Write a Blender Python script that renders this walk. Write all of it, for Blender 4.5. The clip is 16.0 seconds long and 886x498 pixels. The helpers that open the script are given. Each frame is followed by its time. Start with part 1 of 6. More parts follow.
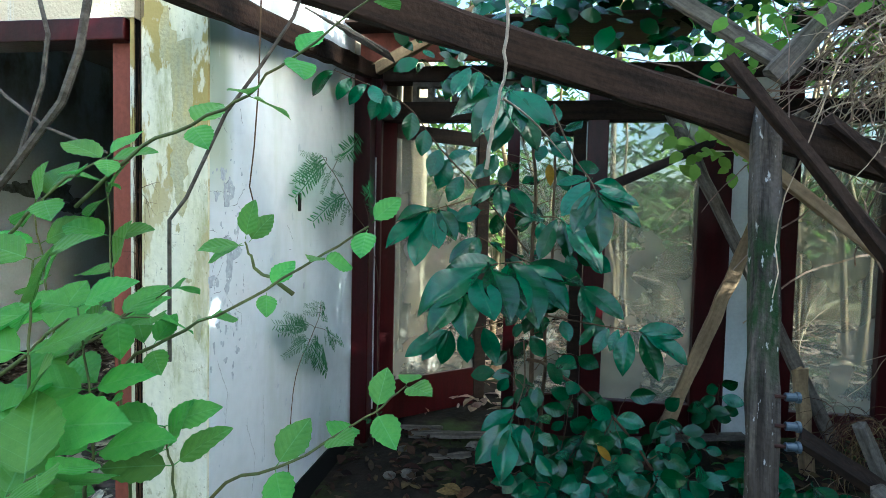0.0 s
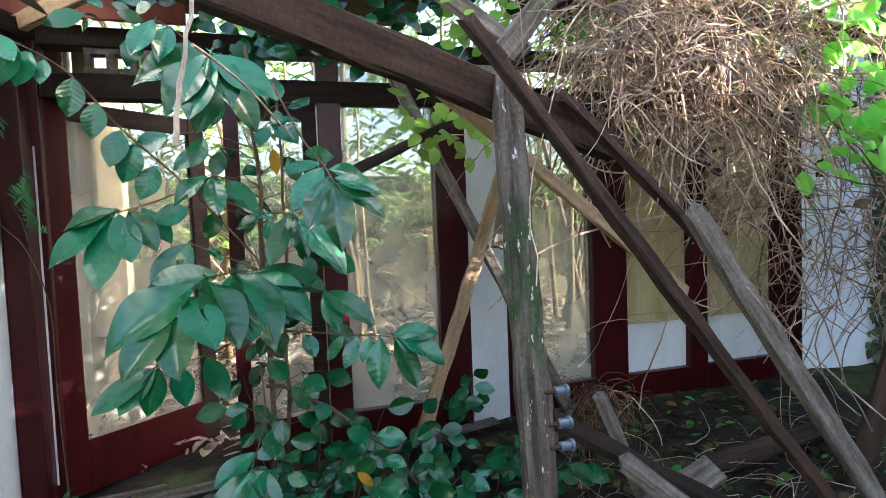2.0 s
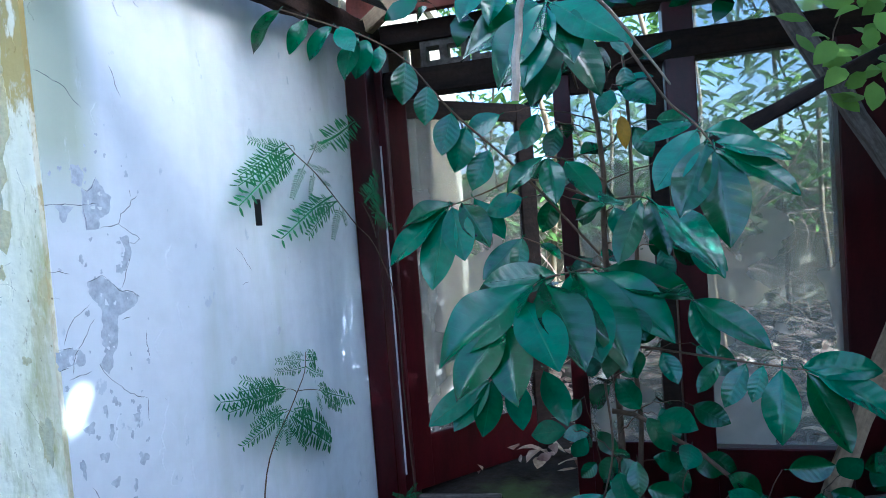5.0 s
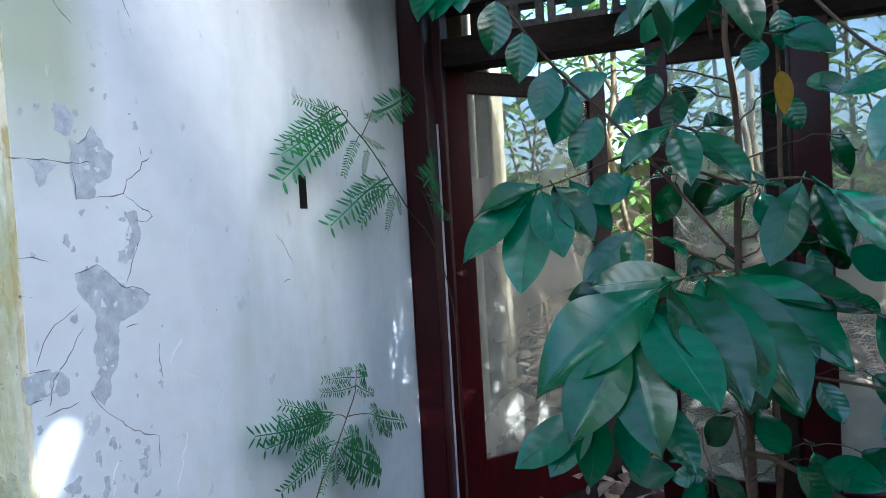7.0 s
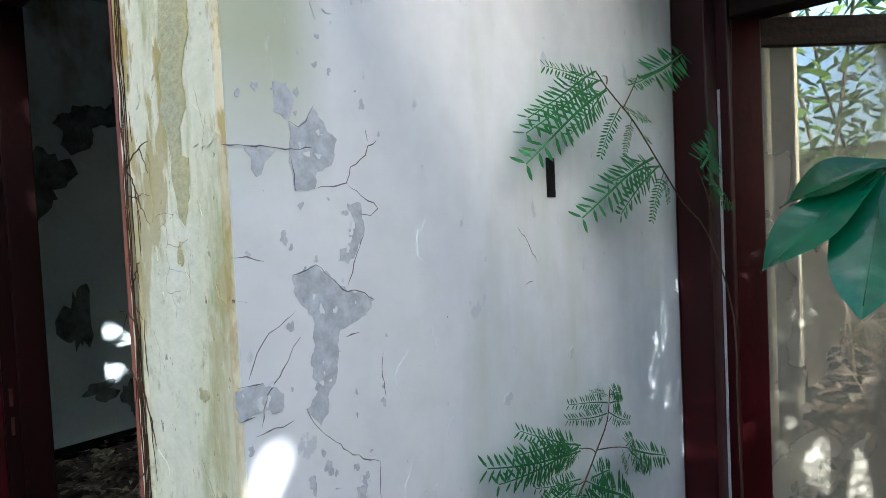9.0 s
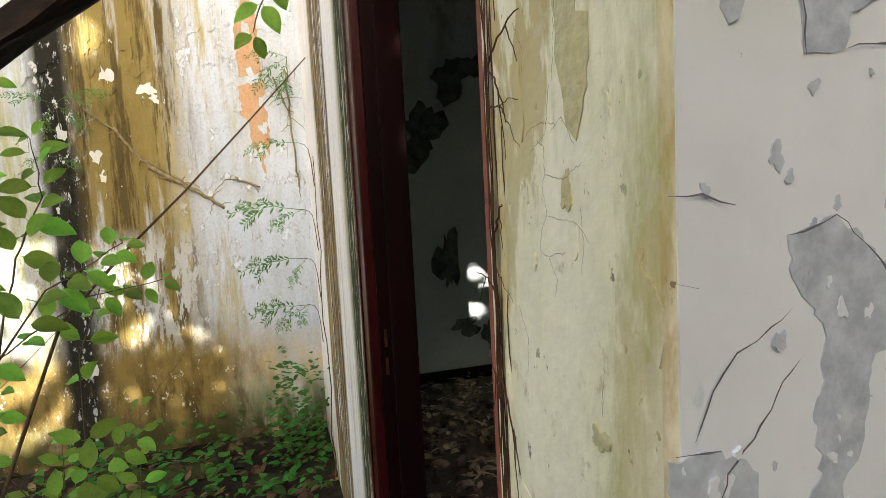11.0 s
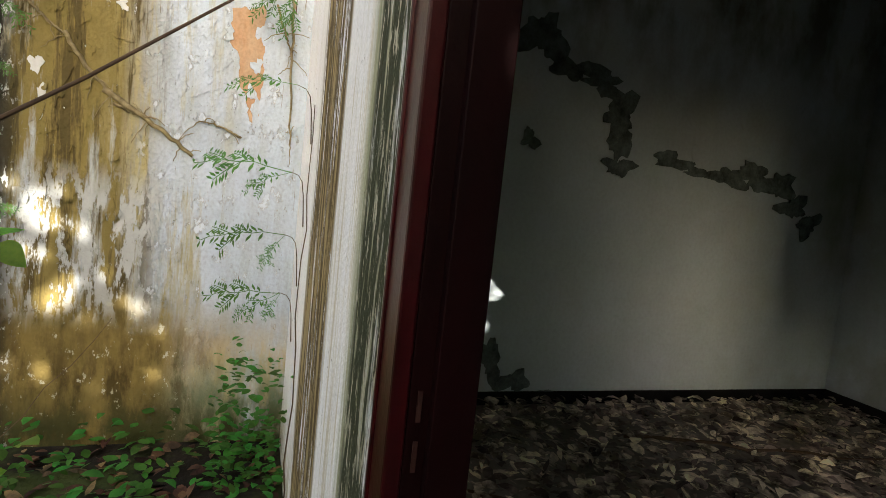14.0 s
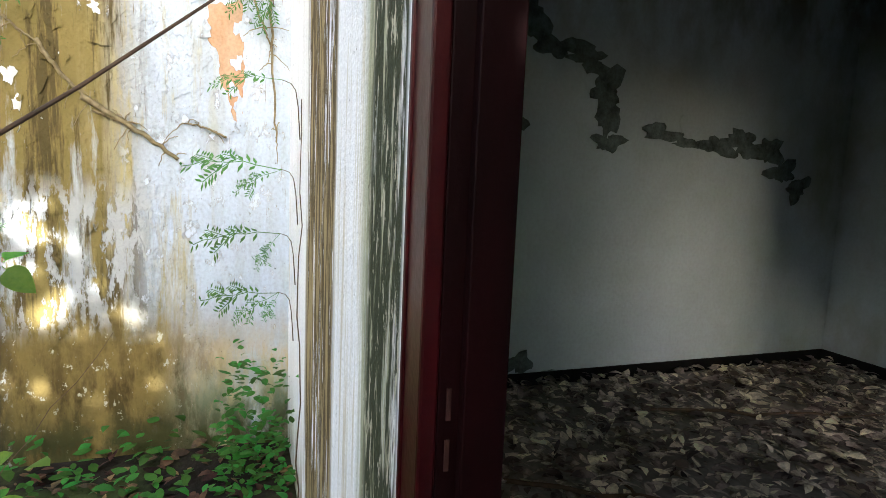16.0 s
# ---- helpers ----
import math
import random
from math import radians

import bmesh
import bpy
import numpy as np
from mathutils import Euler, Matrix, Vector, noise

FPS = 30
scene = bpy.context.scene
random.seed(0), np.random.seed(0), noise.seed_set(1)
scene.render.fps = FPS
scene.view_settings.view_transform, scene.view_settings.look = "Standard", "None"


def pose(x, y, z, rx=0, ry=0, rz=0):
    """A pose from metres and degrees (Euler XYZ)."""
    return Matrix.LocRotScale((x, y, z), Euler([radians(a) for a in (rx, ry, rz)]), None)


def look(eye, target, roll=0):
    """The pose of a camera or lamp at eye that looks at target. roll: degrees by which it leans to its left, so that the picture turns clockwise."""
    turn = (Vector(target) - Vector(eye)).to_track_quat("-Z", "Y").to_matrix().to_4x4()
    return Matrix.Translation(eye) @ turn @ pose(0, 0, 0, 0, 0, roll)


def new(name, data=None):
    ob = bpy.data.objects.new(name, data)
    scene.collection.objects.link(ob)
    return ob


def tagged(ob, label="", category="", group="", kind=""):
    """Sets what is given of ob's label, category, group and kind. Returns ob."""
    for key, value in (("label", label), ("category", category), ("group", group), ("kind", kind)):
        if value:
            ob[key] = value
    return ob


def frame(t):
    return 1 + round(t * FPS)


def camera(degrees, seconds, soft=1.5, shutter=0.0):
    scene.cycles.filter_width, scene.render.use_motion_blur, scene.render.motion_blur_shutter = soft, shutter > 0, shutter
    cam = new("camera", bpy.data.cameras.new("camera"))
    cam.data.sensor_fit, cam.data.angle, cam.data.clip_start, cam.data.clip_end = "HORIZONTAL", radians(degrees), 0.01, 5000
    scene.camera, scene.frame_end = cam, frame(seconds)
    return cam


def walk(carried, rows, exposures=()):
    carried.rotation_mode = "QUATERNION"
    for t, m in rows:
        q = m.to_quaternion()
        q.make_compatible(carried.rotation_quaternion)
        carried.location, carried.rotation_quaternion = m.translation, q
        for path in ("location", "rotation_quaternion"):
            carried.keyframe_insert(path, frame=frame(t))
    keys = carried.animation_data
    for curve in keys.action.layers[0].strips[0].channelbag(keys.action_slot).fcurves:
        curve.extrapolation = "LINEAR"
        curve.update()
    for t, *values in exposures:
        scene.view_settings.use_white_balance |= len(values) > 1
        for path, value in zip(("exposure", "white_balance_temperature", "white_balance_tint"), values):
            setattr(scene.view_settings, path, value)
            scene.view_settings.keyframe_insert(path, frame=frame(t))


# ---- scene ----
cam = camera(75.6, 16.0, soft=0.7)
PATH = [
    (0, (0.0, 0.006, 1.489), (-0.302, 1.981, 1.39), 1.3),
    (0.5, (-0.013, 0.239, 1.503), (-0.089, 2.235, 1.407), 0.8),
    (1, (-0.008, 0.37, 1.482), (0.176, 2.359, 1.382), 0.0),
    (1.5, (0.026, 0.418, 1.464), (0.469, 2.365, 1.358), -0.9),
    (2, (0.042, 0.444, 1.468), (0.625, 2.355, 1.363), -2.2),
    (2.5, (0.005, 0.459, 1.465), (0.484, 2.396, 1.319), -3.4),
    (3, (-0.002, 0.475, 1.446), (0.173, 2.454, 1.218), -5.8),
    (3.5, (-0.002, 0.65, 1.45), (-0.162, 2.633, 1.239), -7.7),
    (4, (-0.015, 0.808, 1.476), (-0.4, 2.766, 1.342), -6.3),
    (4.2, (-0.017, 0.833, 1.474), (-0.463, 2.779, 1.359), -5.8),
    (6.3, (-0.227, 1.216, 1.458), (-0.727, 3.151, 1.4), -3.5),
    (6.5, (-0.265, 1.25, 1.452), (-0.773, 3.183, 1.387), -3.4),
    (7, (-0.346, 1.31, 1.441), (-0.898, 3.231, 1.372), -3.3),
    (7.5, (-0.358, 1.3, 1.45), (-1.001, 3.192, 1.384), -3.4),
    (8, (-0.39, 1.351, 1.451), (-1.205, 3.176, 1.388), -3.4),
    (8.5, (-0.447, 1.449, 1.453), (-1.5, 3.149, 1.391), -3.3),
    (9, (-0.479, 1.547, 1.459), (-1.775, 3.069, 1.388), -2.7),
    (9.5, (-0.499, 1.598, 1.444), (-1.993, 2.924, 1.352), -2.6),
    (10, (-0.6, 1.631, 1.435), (-2.254, 2.746, 1.288), -3.0),
    (10.2, (-0.673, 1.637, 1.438), (-2.382, 2.66, 1.263), -3.5),
    (12.3, (-1.045, 1.768, 1.445), (-3.04, 1.755, 1.306), 0.7),
    (12.5, (-1.108, 1.758, 1.442), (-3.103, 1.814, 1.315), 1.3),
    (13, (-1.31, 1.717, 1.425), (-3.285, 2.006, 1.296), 3.5),
    (13.5, (-1.481, 1.68, 1.401), (-3.418, 2.155, 1.251), 5.1),
    (14, (-1.593, 1.695, 1.381), (-3.482, 2.319, 1.184), 6.1),
    (14.5, (-1.651, 1.704, 1.365), (-3.505, 2.403, 1.084), 5.5),
    (15, (-1.67, 1.685, 1.345), (-3.528, 2.367, 1.056), 4.6),
    (15.5, (-1.634, 1.658, 1.369), (-3.497, 2.325, 1.08), 3.7),
    (16, (-1.632, 1.659, 1.387), (-3.503, 2.323, 1.143), 2.4),
]
EXPOSURES = [(0, 2.5, 5350, -2), (0.8, 2.6, 5050, 0), (1.5, 3.1, 6000, 12), (2, 3.3, 6100, 14), (3, 3.55, 5250, 11), (4, 3.0, 4400, 11), (6.3, 2.45, 4850, 8), (7, 2.4, 5000, 9), (8, 2.25, 5450, 9), (9, 2.25, 5600, 9), (10.2, 2.0, 6250, 10),
             (12.3, 1.65, 7800, 13), (13, 1.0, 7900, 14), (14, 1.75, 6700, 9), (16, 2.35, 5900, 9)]
walk(cam, [(t, look(eye, target, roll)) for t, eye, target, roll in PATH], EXPOSURES)

# ---- world, sun, exposure ----
SUN_DIR = Vector((0.876, -0.340, 0.342))      # towards the sun
world = bpy.data.worlds.new("world")
scene.world = world
world.use_nodes = True
wn = world.node_tree.nodes
wl = world.node_tree.links
sky = wn.new("ShaderNodeTexSky")
sky.sky_type = "NISHITA"
sky.sun_disc = False
sky.sun_elevation = radians(20)
sky.sun_rotation = radians(111)
sky.air_density = 1.0
sky.dust_density = 5.0
wl.new(sky.outputs[0], wn["Background"].inputs[0])
wn["Background"].inputs[1].default_value = 0.15
sun = new("sun", bpy.data.lights.new("sun", "SUN"))
sun.data.energy = 5.0
sun.data.angle = radians(0.4)
sun.data.color = (1.0, 0.94, 0.84)
sun.matrix_world = look(SUN_DIR * 30, (0, 0, 0))


# ---- materials ----
def mat(name, base, rough=0.8, two=None, scale=(6, 6, 6), mix=(0.35, 0.65), bump=0.3, bump_scale=60.0, fine=None,
        spec=0.18, coat=0.0, transl=0.0, vary=0.0, metal=0.0, island=0.0):
    """A surface of two colours mixed by a large noise, with fine grain, relief and a change from piece to piece."""
    m = bpy.data.materials.new(name)
    m.use_nodes = True
    n, l = m.node_tree.nodes, m.node_tree.links
    b = n["Principled BSDF"]
    b.inputs["Roughness"].default_value = rough
    b.inputs["Specular IOR Level"].default_value = spec
    b.inputs["Coat Weight"].default_value = coat
    b.inputs["Coat Roughness"].default_value = 0.25
    b.inputs["Metallic"].default_value = metal
    co = n.new("ShaderNodeTexCoord")
    mp = n.new("ShaderNodeMapping")
    mp.inputs["Scale"].default_value = scale
    l.new(co.outputs["Object"], mp.inputs["Vector"])
    big = n.new("ShaderNodeTexNoise")
    big.inputs["Scale"].default_value = 1.0
    big.inputs["Detail"].default_value = 8.0
    big.inputs["Roughness"].default_value = 0.65
    l.new(mp.outputs[0], big.inputs["Vector"])
    ramp = n.new("ShaderNodeValToRGB")
    ramp.color_ramp.elements[0].position, ramp.color_ramp.elements[1].position = mix
    ramp.color_ramp.elements[0].color = (*base, 1)
    ramp.color_ramp.elements[1].color = (*(two or [c * 0.75 for c in base]), 1)
    l.new(big.outputs[0], ramp.inputs[0])
    col = ramp.outputs[0]
    fin = n.new("ShaderNodeTexNoise")
    fin.inputs["Scale"].default_value = bump_scale
    fin.inputs["Detail"].default_value = 6.0
    l.new(co.outputs["Object"], fin.inputs["Vector"])
    g = n.new("ShaderNodeMix")
    g.data_type, g.blend_type = "RGBA", "MULTIPLY"
    g.inputs[0].default_value = fine if fine is not None else 0.35
    l.new(col, g.inputs[6])
    gr = n.new("ShaderNodeValToRGB")
    gr.color_ramp.elements[0].position, gr.color_ramp.elements[1].position = 0.3, 0.6
    gr.color_ramp.elements[0].color = (0.45, 0.45, 0.45, 1)
    l.new(fin.outputs[0], gr.inputs[0])
    l.new(gr.outputs[0], g.inputs[7])
    col = g.outputs[2]
    if vary or island:
        info = n.new("ShaderNodeObjectInfo" if vary else "ShaderNodeNewGeometry")
        vary, pick = (vary, "Random") if vary else (island, "Random Per Island")
        hs = n.new("ShaderNodeHueSaturation")
        mr = n.new("ShaderNodeMapRange")
        mr.inputs[3].default_value, mr.inputs[4].default_value = 1 - vary, 1 + vary
        l.new(info.outputs[pick], mr.inputs[0])
        l.new(mr.outputs[0], hs.inputs["Value"])
        mr2 = n.new("ShaderNodeMapRange")
        mr2.inputs[3].default_value, mr2.inputs[4].default_value = 0.5 - vary * 0.06, 0.5 + vary * 0.06
        l.new(info.outputs[pick], mr2.inputs[0])
        l.new(mr2.outputs[0], hs.inputs["Hue"])
        l.new(col, hs.inputs["Color"])
        col = hs.outputs[0]
    l.new(col, b.inputs["Base Color"])
    bp = n.new("ShaderNodeBump")
    bp.inputs["Strength"].default_value = bump
    bp.inputs["Distance"].default_value = 0.01
    l.new(fin.outputs[0], bp.inputs["Height"])
    l.new(bp.outputs[0], b.inputs["Normal"])
    if transl:
        tr = n.new("ShaderNodeBsdfTranslucent")
        l.new(col, tr.inputs["Color"])
        mx = n.new("ShaderNodeMixShader")
        mx.inputs[0].default_value = transl
        l.new(b.outputs[0], mx.inputs[1])
        l.new(tr.outputs[0], mx.inputs[2])
        l.new(mx.outputs[0], n["Material Output"].inputs["Surface"])
    return m


def layer(m, colour, scale, lo, hi, offset=(0, 0, 0), axis=None, a=0, b=1, c=None, d=None, detail=7.0, also=None, lift=0.0):
    """Lays a stain of one colour over a material, where a noise passes lo..hi; with axis, only from a (none) to b (full), and back from c to d; also=(axis, none, full) bounds it a second time; lift raises or sinks its edge."""
    n, l = m.node_tree.nodes, m.node_tree.links
    p = n["Principled BSDF"]
    old = p.inputs["Base Color"].links[0].from_socket
    co = n.new("ShaderNodeTexCoord")
    mp = n.new("ShaderNodeMapping")
    mp.inputs["Scale"].default_value = scale
    mp.inputs["Location"].default_value = offset
    l.new(co.outputs["Object"], mp.inputs["Vector"])
    nz = n.new("ShaderNodeTexNoise")
    nz.inputs["Scale"].default_value = 1.0
    nz.inputs["Detail"].default_value = detail
    nz.inputs["Roughness"].default_value = 0.7 if detail >= 12 else 0.6
    l.new(mp.outputs[0], nz.inputs["Vector"])
    mr = n.new("ShaderNodeMapRange")
    mr.inputs[1].default_value, mr.inputs[2].default_value = lo, hi
    l.new(nz.outputs[0], mr.inputs[0])
    fac = mr.outputs[0]
    if axis:
        sx = n.new("ShaderNodeSeparateXYZ")
        l.new(co.outputs["Object"], sx.inputs[0])
        for p0, p1 in ((a, b), (d, c)):
            if p0 is None:
                continue
            r = n.new("ShaderNodeMapRange")
            r.inputs[1].default_value, r.inputs[2].default_value = p0, p1
            l.new(sx.outputs["XYZ".index(axis)], r.inputs[0])
            mu = n.new("ShaderNodeMath")
            mu.operation = "MULTIPLY"
            l.new(fac, mu.inputs[0])
            l.new(r.outputs[0], mu.inputs[1])
            fac = mu.outputs[0]
    if also:
        sy = n.new("ShaderNodeSeparateXYZ")
        l.new(co.outputs["Object"], sy.inputs[0])
        r = n.new("ShaderNodeMapRange")
        r.inputs[1].default_value, r.inputs[2].default_value = also[1], also[2]
        l.new(sy.outputs["XYZ".index(also[0])], r.inputs[0])
        mu = n.new("ShaderNodeMath")
        mu.operation = "MULTIPLY"
        l.new(fac, mu.inputs[0])
        l.new(r.outputs[0], mu.inputs[1])
        fac = mu.outputs[0]
    mx = n.new("ShaderNodeMix")
    mx.data_type = "RGBA"
    l.new(fac, mx.inputs[0])
    l.new(old, mx.inputs[6])
    mx.inputs[7].default_value = (*colour, 1)
    l.new(mx.outputs[2], p.inputs["Base Color"])
    if lift:
        relief(m, fac, lift)
    return m


def relief(m, height, strength, distance=0.01):
    """Adds a height to what a material's surface already has."""
    n, l = m.node_tree.nodes, m.node_tree.links
    p = n["Principled BSDF"]
    bp = n.new("ShaderNodeBump")
    bp.inputs["Strength"].default_value = abs(strength)
    bp.inputs["Distance"].default_value = distance
    bp.invert = strength < 0
    l.new(height, bp.inputs["Height"])
    l.new(p.inputs["Normal"].links[0].from_socket, bp.inputs["Normal"])
    l.new(bp.outputs[0], p.inputs["Normal"])
    return m


def uneven(m, scale, strength, distance):
    """Slow swells of hand-laid plaster."""
    n, l = m.node_tree.nodes, m.node_tree.links
    co = n.new("ShaderNodeTexCoord")
    mp = n.new("ShaderNodeMapping")
    mp.inputs["Scale"].default_value = scale
    l.new(co.outputs["Object"], mp.inputs["Vector"])
    nz = n.new("ShaderNodeTexNoise")
    nz.inputs["Scale"].default_value = 1.0
    nz.inputs["Detail"].default_value = 2.0
    l.new(mp.outputs[0], nz.inputs["Vector"])
    return relief(m, nz.outputs[0], strength, distance)


def veined(m, count, slope, colour, strength=0.6, depth=0.35):
    """Draws a leaf's midrib and side veins, in the leaf's own coordinates, as a paler line and a groove."""
    n, l = m.node_tree.nodes, m.node_tree.links
    p = n["Principled BSDF"]
    old = p.inputs["Base Color"].links[0].from_socket

    def calc(op, a, b=0.0):
        k = n.new("ShaderNodeMath")
        k.operation = op
        for s, v in zip(k.inputs, (a, b)):
            if isinstance(v, (int, float)):
                s.default_value = v
            else:
                l.new(v, s)
        return k.outputs[0]
    co = n.new("ShaderNodeTexCoord")
    sx = n.new("ShaderNodeSeparateXYZ")
    l.new(co.outputs["Object"], sx.inputs[0])
    ax = calc("ABSOLUTE", sx.outputs[0])
    wave = calc("PINGPONG", calc("MULTIPLY", calc("SUBTRACT", sx.outputs[1], calc("MULTIPLY", ax, slope)), count), 0.5)
    side = n.new("ShaderNodeMapRange")
    side.inputs[1].default_value, side.inputs[2].default_value = 0.05, 0.0
    l.new(wave, side.inputs[0])
    mid = n.new("ShaderNodeMapRange")
    mid.inputs[1].default_value, mid.inputs[2].default_value = 0.016, 0.004
    l.new(ax, mid.inputs[0])
    line = calc("MAXIMUM", calc("MULTIPLY", side.outputs[0], 0.5), mid.outputs[0])
    mx = n.new("ShaderNodeMix")
    mx.data_type = "RGBA"
    l.new(calc("MULTIPLY", line, strength), mx.inputs[0])
    l.new(old, mx.inputs[6])
    mx.inputs[7].default_value = (*colour, 1)
    l.new(mx.outputs[2], p.inputs["Base Color"])
    bp = n.new("ShaderNodeBump")
    bp.inputs["Strength"].default_value = depth
    bp.inputs["Distance"].default_value = 0.004
    l.new(wave, bp.inputs["Height"])
    l.new(p.inputs["Normal"].links[0].from_socket, bp.inputs["Normal"])
    l.new(bp.outputs[0], p.inputs["Normal"])
    return m


PLASTER = mat("white_plaster", (0.82, 0.85, 0.88), 0.75, (0.76, 0.80, 0.84), (1.5, 1.5, 0.6), bump=0.12, bump_scale=18, fine=0.1)
layer(PLASTER, (0.60, 0.65, 0.60), (3.5, 2.2, 0.45), 0.56, 0.75, (3, 1, 0))
layer(PLASTER, (0.40, 0.43, 0.32), (6, 3, 1.2), 0.48, 0.66, (0, 4, 2), "Z", 2.1, 2.7)
layer(PLASTER, (0.42, 0.45, 0.33), (5, 2.4, 0.8), 0.46, 0.7, (5, 1, 2), "Z", 0.55, 0.1)
layer(PLASTER, (0.62, 0.67, 0.72), (22, 16, 12), 0.66, 0.69, (1, 2, 5))
layer(PLASTER, (0.36, 0.38, 0.38), (50, 45, 40), 0.735, 0.75, (3, 2, 5))
layer(PLASTER, (0.50, 0.56, 0.44), (5, 7, 1.4), 0.40, 0.46, (2, 1, 7), "Y", 2.10, 2.02, detail=12, also=("Z", 1.50, 1.72), lift=-0.3)
uneven(PLASTER, (2.5, 5.0, 0.5), 0.55, 0.03)
BARE = mat("bare_render", (0.62, 0.67, 0.72), 0.95, (0.42, 0.47, 0.53), (45, 45, 45), bump=0.35, bump_scale=60, fine=0.2)
CRACK = mat("crack_shadow", (0.17, 0.18, 0.20), 0.95, fine=0.2)
FLAKE = mat("lifted_paint", (0.76, 0.80, 0.84), 0.7, fine=0.1, bump=0.1)
CREAM = mat("cream_plaster", (0.88, 0.83, 0.66), 0.85, (0.76, 0.72, 0.50), (10, 10, 1.2), bump=0.35, bump_scale=42, fine=0.15)
layer(CREAM, (0.36, 0.33, 0.22), (60, 60, 40), 0.66, 0.70, (2, 2, 5))
layer(CREAM, (0.46, 0.44, 0.20), (9, 9, 2.2), 0.52, 0.66, (1, 2, 0), detail=12)
layer(CREAM, (0.46, 0.36, 0.13), (9, 9, 3.0), 0.54, 0.57, (4, 0, 1), "Z", 0.9, 1.8)
layer(CREAM, (0.56, 0.50, 0.32), (30, 30, 22), 0.58, 0.66, (3, 7, 1), detail=14)
layer(CREAM, (0.25, 0.21, 0.13), (45, 45, 30), 0.655, 0.665, (9, 4, 3), detail=14)
CREAM_PALE = mat("cream_bare", (0.60, 0.52, 0.26), 0.9, (0.52, 0.50, 0.32), (30, 30, 8), bump=0.5, bump_scale=80)
CREAM_CRACK = mat("cream_crack", (0.30, 0.27, 0.19), 0.95, fine=0.2)
STREAK = mat("streaked_plaster", (0.86, 0.86, 0.87), 0.85, (0.76, 0.75, 0.72), (14, 14, 0.7), (0.45, 0.70), bump=0.7, bump_scale=70, fine=0.28)
layer(STREAK, (0.58, 0.53, 0.42), (12, 12, 0.5), 0.56, 0.64, (1, 0, 3), detail=12)
layer(STREAK, (0.08, 0.06, 0.03), (9, 9, 0.85), 0.440, 0.455, (3, 0, 3), "X", -4.1, -3.98, -3.34, -3.28, detail=14)
layer(STREAK, (0.33, 0.25, 0.12), (9, 9, 0.85), 0.470, 0.495, (3, 0, 3), "X", -4.1, -3.98, -3.34, -3.28, detail=14, lift=-0.5)
layer(STREAK, (0.10, 0.07, 0.03), (22, 22, 1.8), 0.50, 0.53, (2.5, 0, 2), "X", -4.1, -3.98, -3.34, -3.28, detail=14)
layer(STREAK, (0.55, 0.48, 0.34), (14, 14, 0.6), 0.54, 0.62, (6, 0, 2), "X", -3.1, -2.9, detail=14)
layer(STREAK, (0.06, 0.055, 0.03), (34, 34, 1.0), 0.645, 0.66, (6, 2, 2), "X", -3.3, -3.2, detail=14)
layer(STREAK, (0.36, 0.36, 0.24), (18, 18, 1.2), 0.40, 0.52, (8, 0, 2), "X", -2.93, -2.86, -2.62, -2.58, detail=14)
layer(STREAK, (0.04, 0.045, 0.022), (22, 22, 2.6), 0.40, 0.47, (1.5, 0, 2), "X", -2.86, -2.80, -2.565, -2.545, detail=14, lift=-0.5)
layer(STREAK, (0.46, 0.43, 0.32), (44, 44, 10), 0.565, 0.59, (4, 0, 2), "X", -2.88, -2.80, -2.565, -2.545, detail=14)
layer(STREAK, (0.74, 0.62, 0.44), (20, 20, 0.8), 0.25, 0.4, (1, 0, 9), "X", -2.545, -2.535)
layer(STREAK, (0.09, 0.08, 0.05), (90, 90, 30), 0.67, 0.70, (7, 0, 4))
layer(STREAK, (0.28, 0.23, 0.10), (10, 10, 1.6), 0.40, 0.58, (7, 3, 4), "Z", 0.25, -0.15, detail=12)
STAIN = mat("weathered_plaster", (0.52, 0.60, 0.70), 0.9, (0.42, 0.47, 0.51), (3, 7, 1.4), (0.45, 0.68), bump=0.6, bump_scale=55, fine=0.25)
layer(STAIN, (0.46, 0.45, 0.33), (3, 8, 0.6), 0.56, 0.70, (1, 3, 1), detail=12, also=("Y", 1.4, 1.1))
layer(STAIN, (0.36, 0.37, 0.22), (3, 9, 0.6), 0.40, 0.58, (2, 2.2, 1), "Y", 0.5, 0.25, detail=12)
layer(STAIN, (0.24, 0.22, 0.12), (3, 16, 1.6), 0.57, 0.66, (2, 6.2, 1), "Y", 0.5, 0.25, detail=12)
layer(STAIN, (0.21, 0.165, 0.055), (3, 6, 0.8), 0.34, 0.47, (2, 5.2, 1), "Y", 0.36, 0.50, 0.98, 1.22, detail=12)
layer(STAIN, (0.38, 0.33, 0.16), (3, 8, 0.9), 0.50, 0.60, (6, 2, 3), "Y", 0.85, 1.1, 1.3, 1.6, detail=12)
layer(STAIN, (0.09, 0.068, 0.025), (3, 10, 0.9), 0.50, 0.57, (8, 1, 4), "Y", 0.36, 0.5, 1.05, 1.25, detail=14)
layer(STAIN, (0.44, 0.46, 0.46), (4, 11, 3.6), 0.49, 0.52, (4, 7, 2), "Z", 1.35, 1.15, 0.55, 0.45, detail=14, also=("Y", 1.35, 1.15), lift=-0.5)
layer(STAIN, (0.24, 0.23, 0.19), (4, 13, 4), 0.60, 0.62, (5, 3, 2), "Z", 1.4, 1.2, 0.5, 0.4, detail=14, also=("Y", 1.3, 1.1))
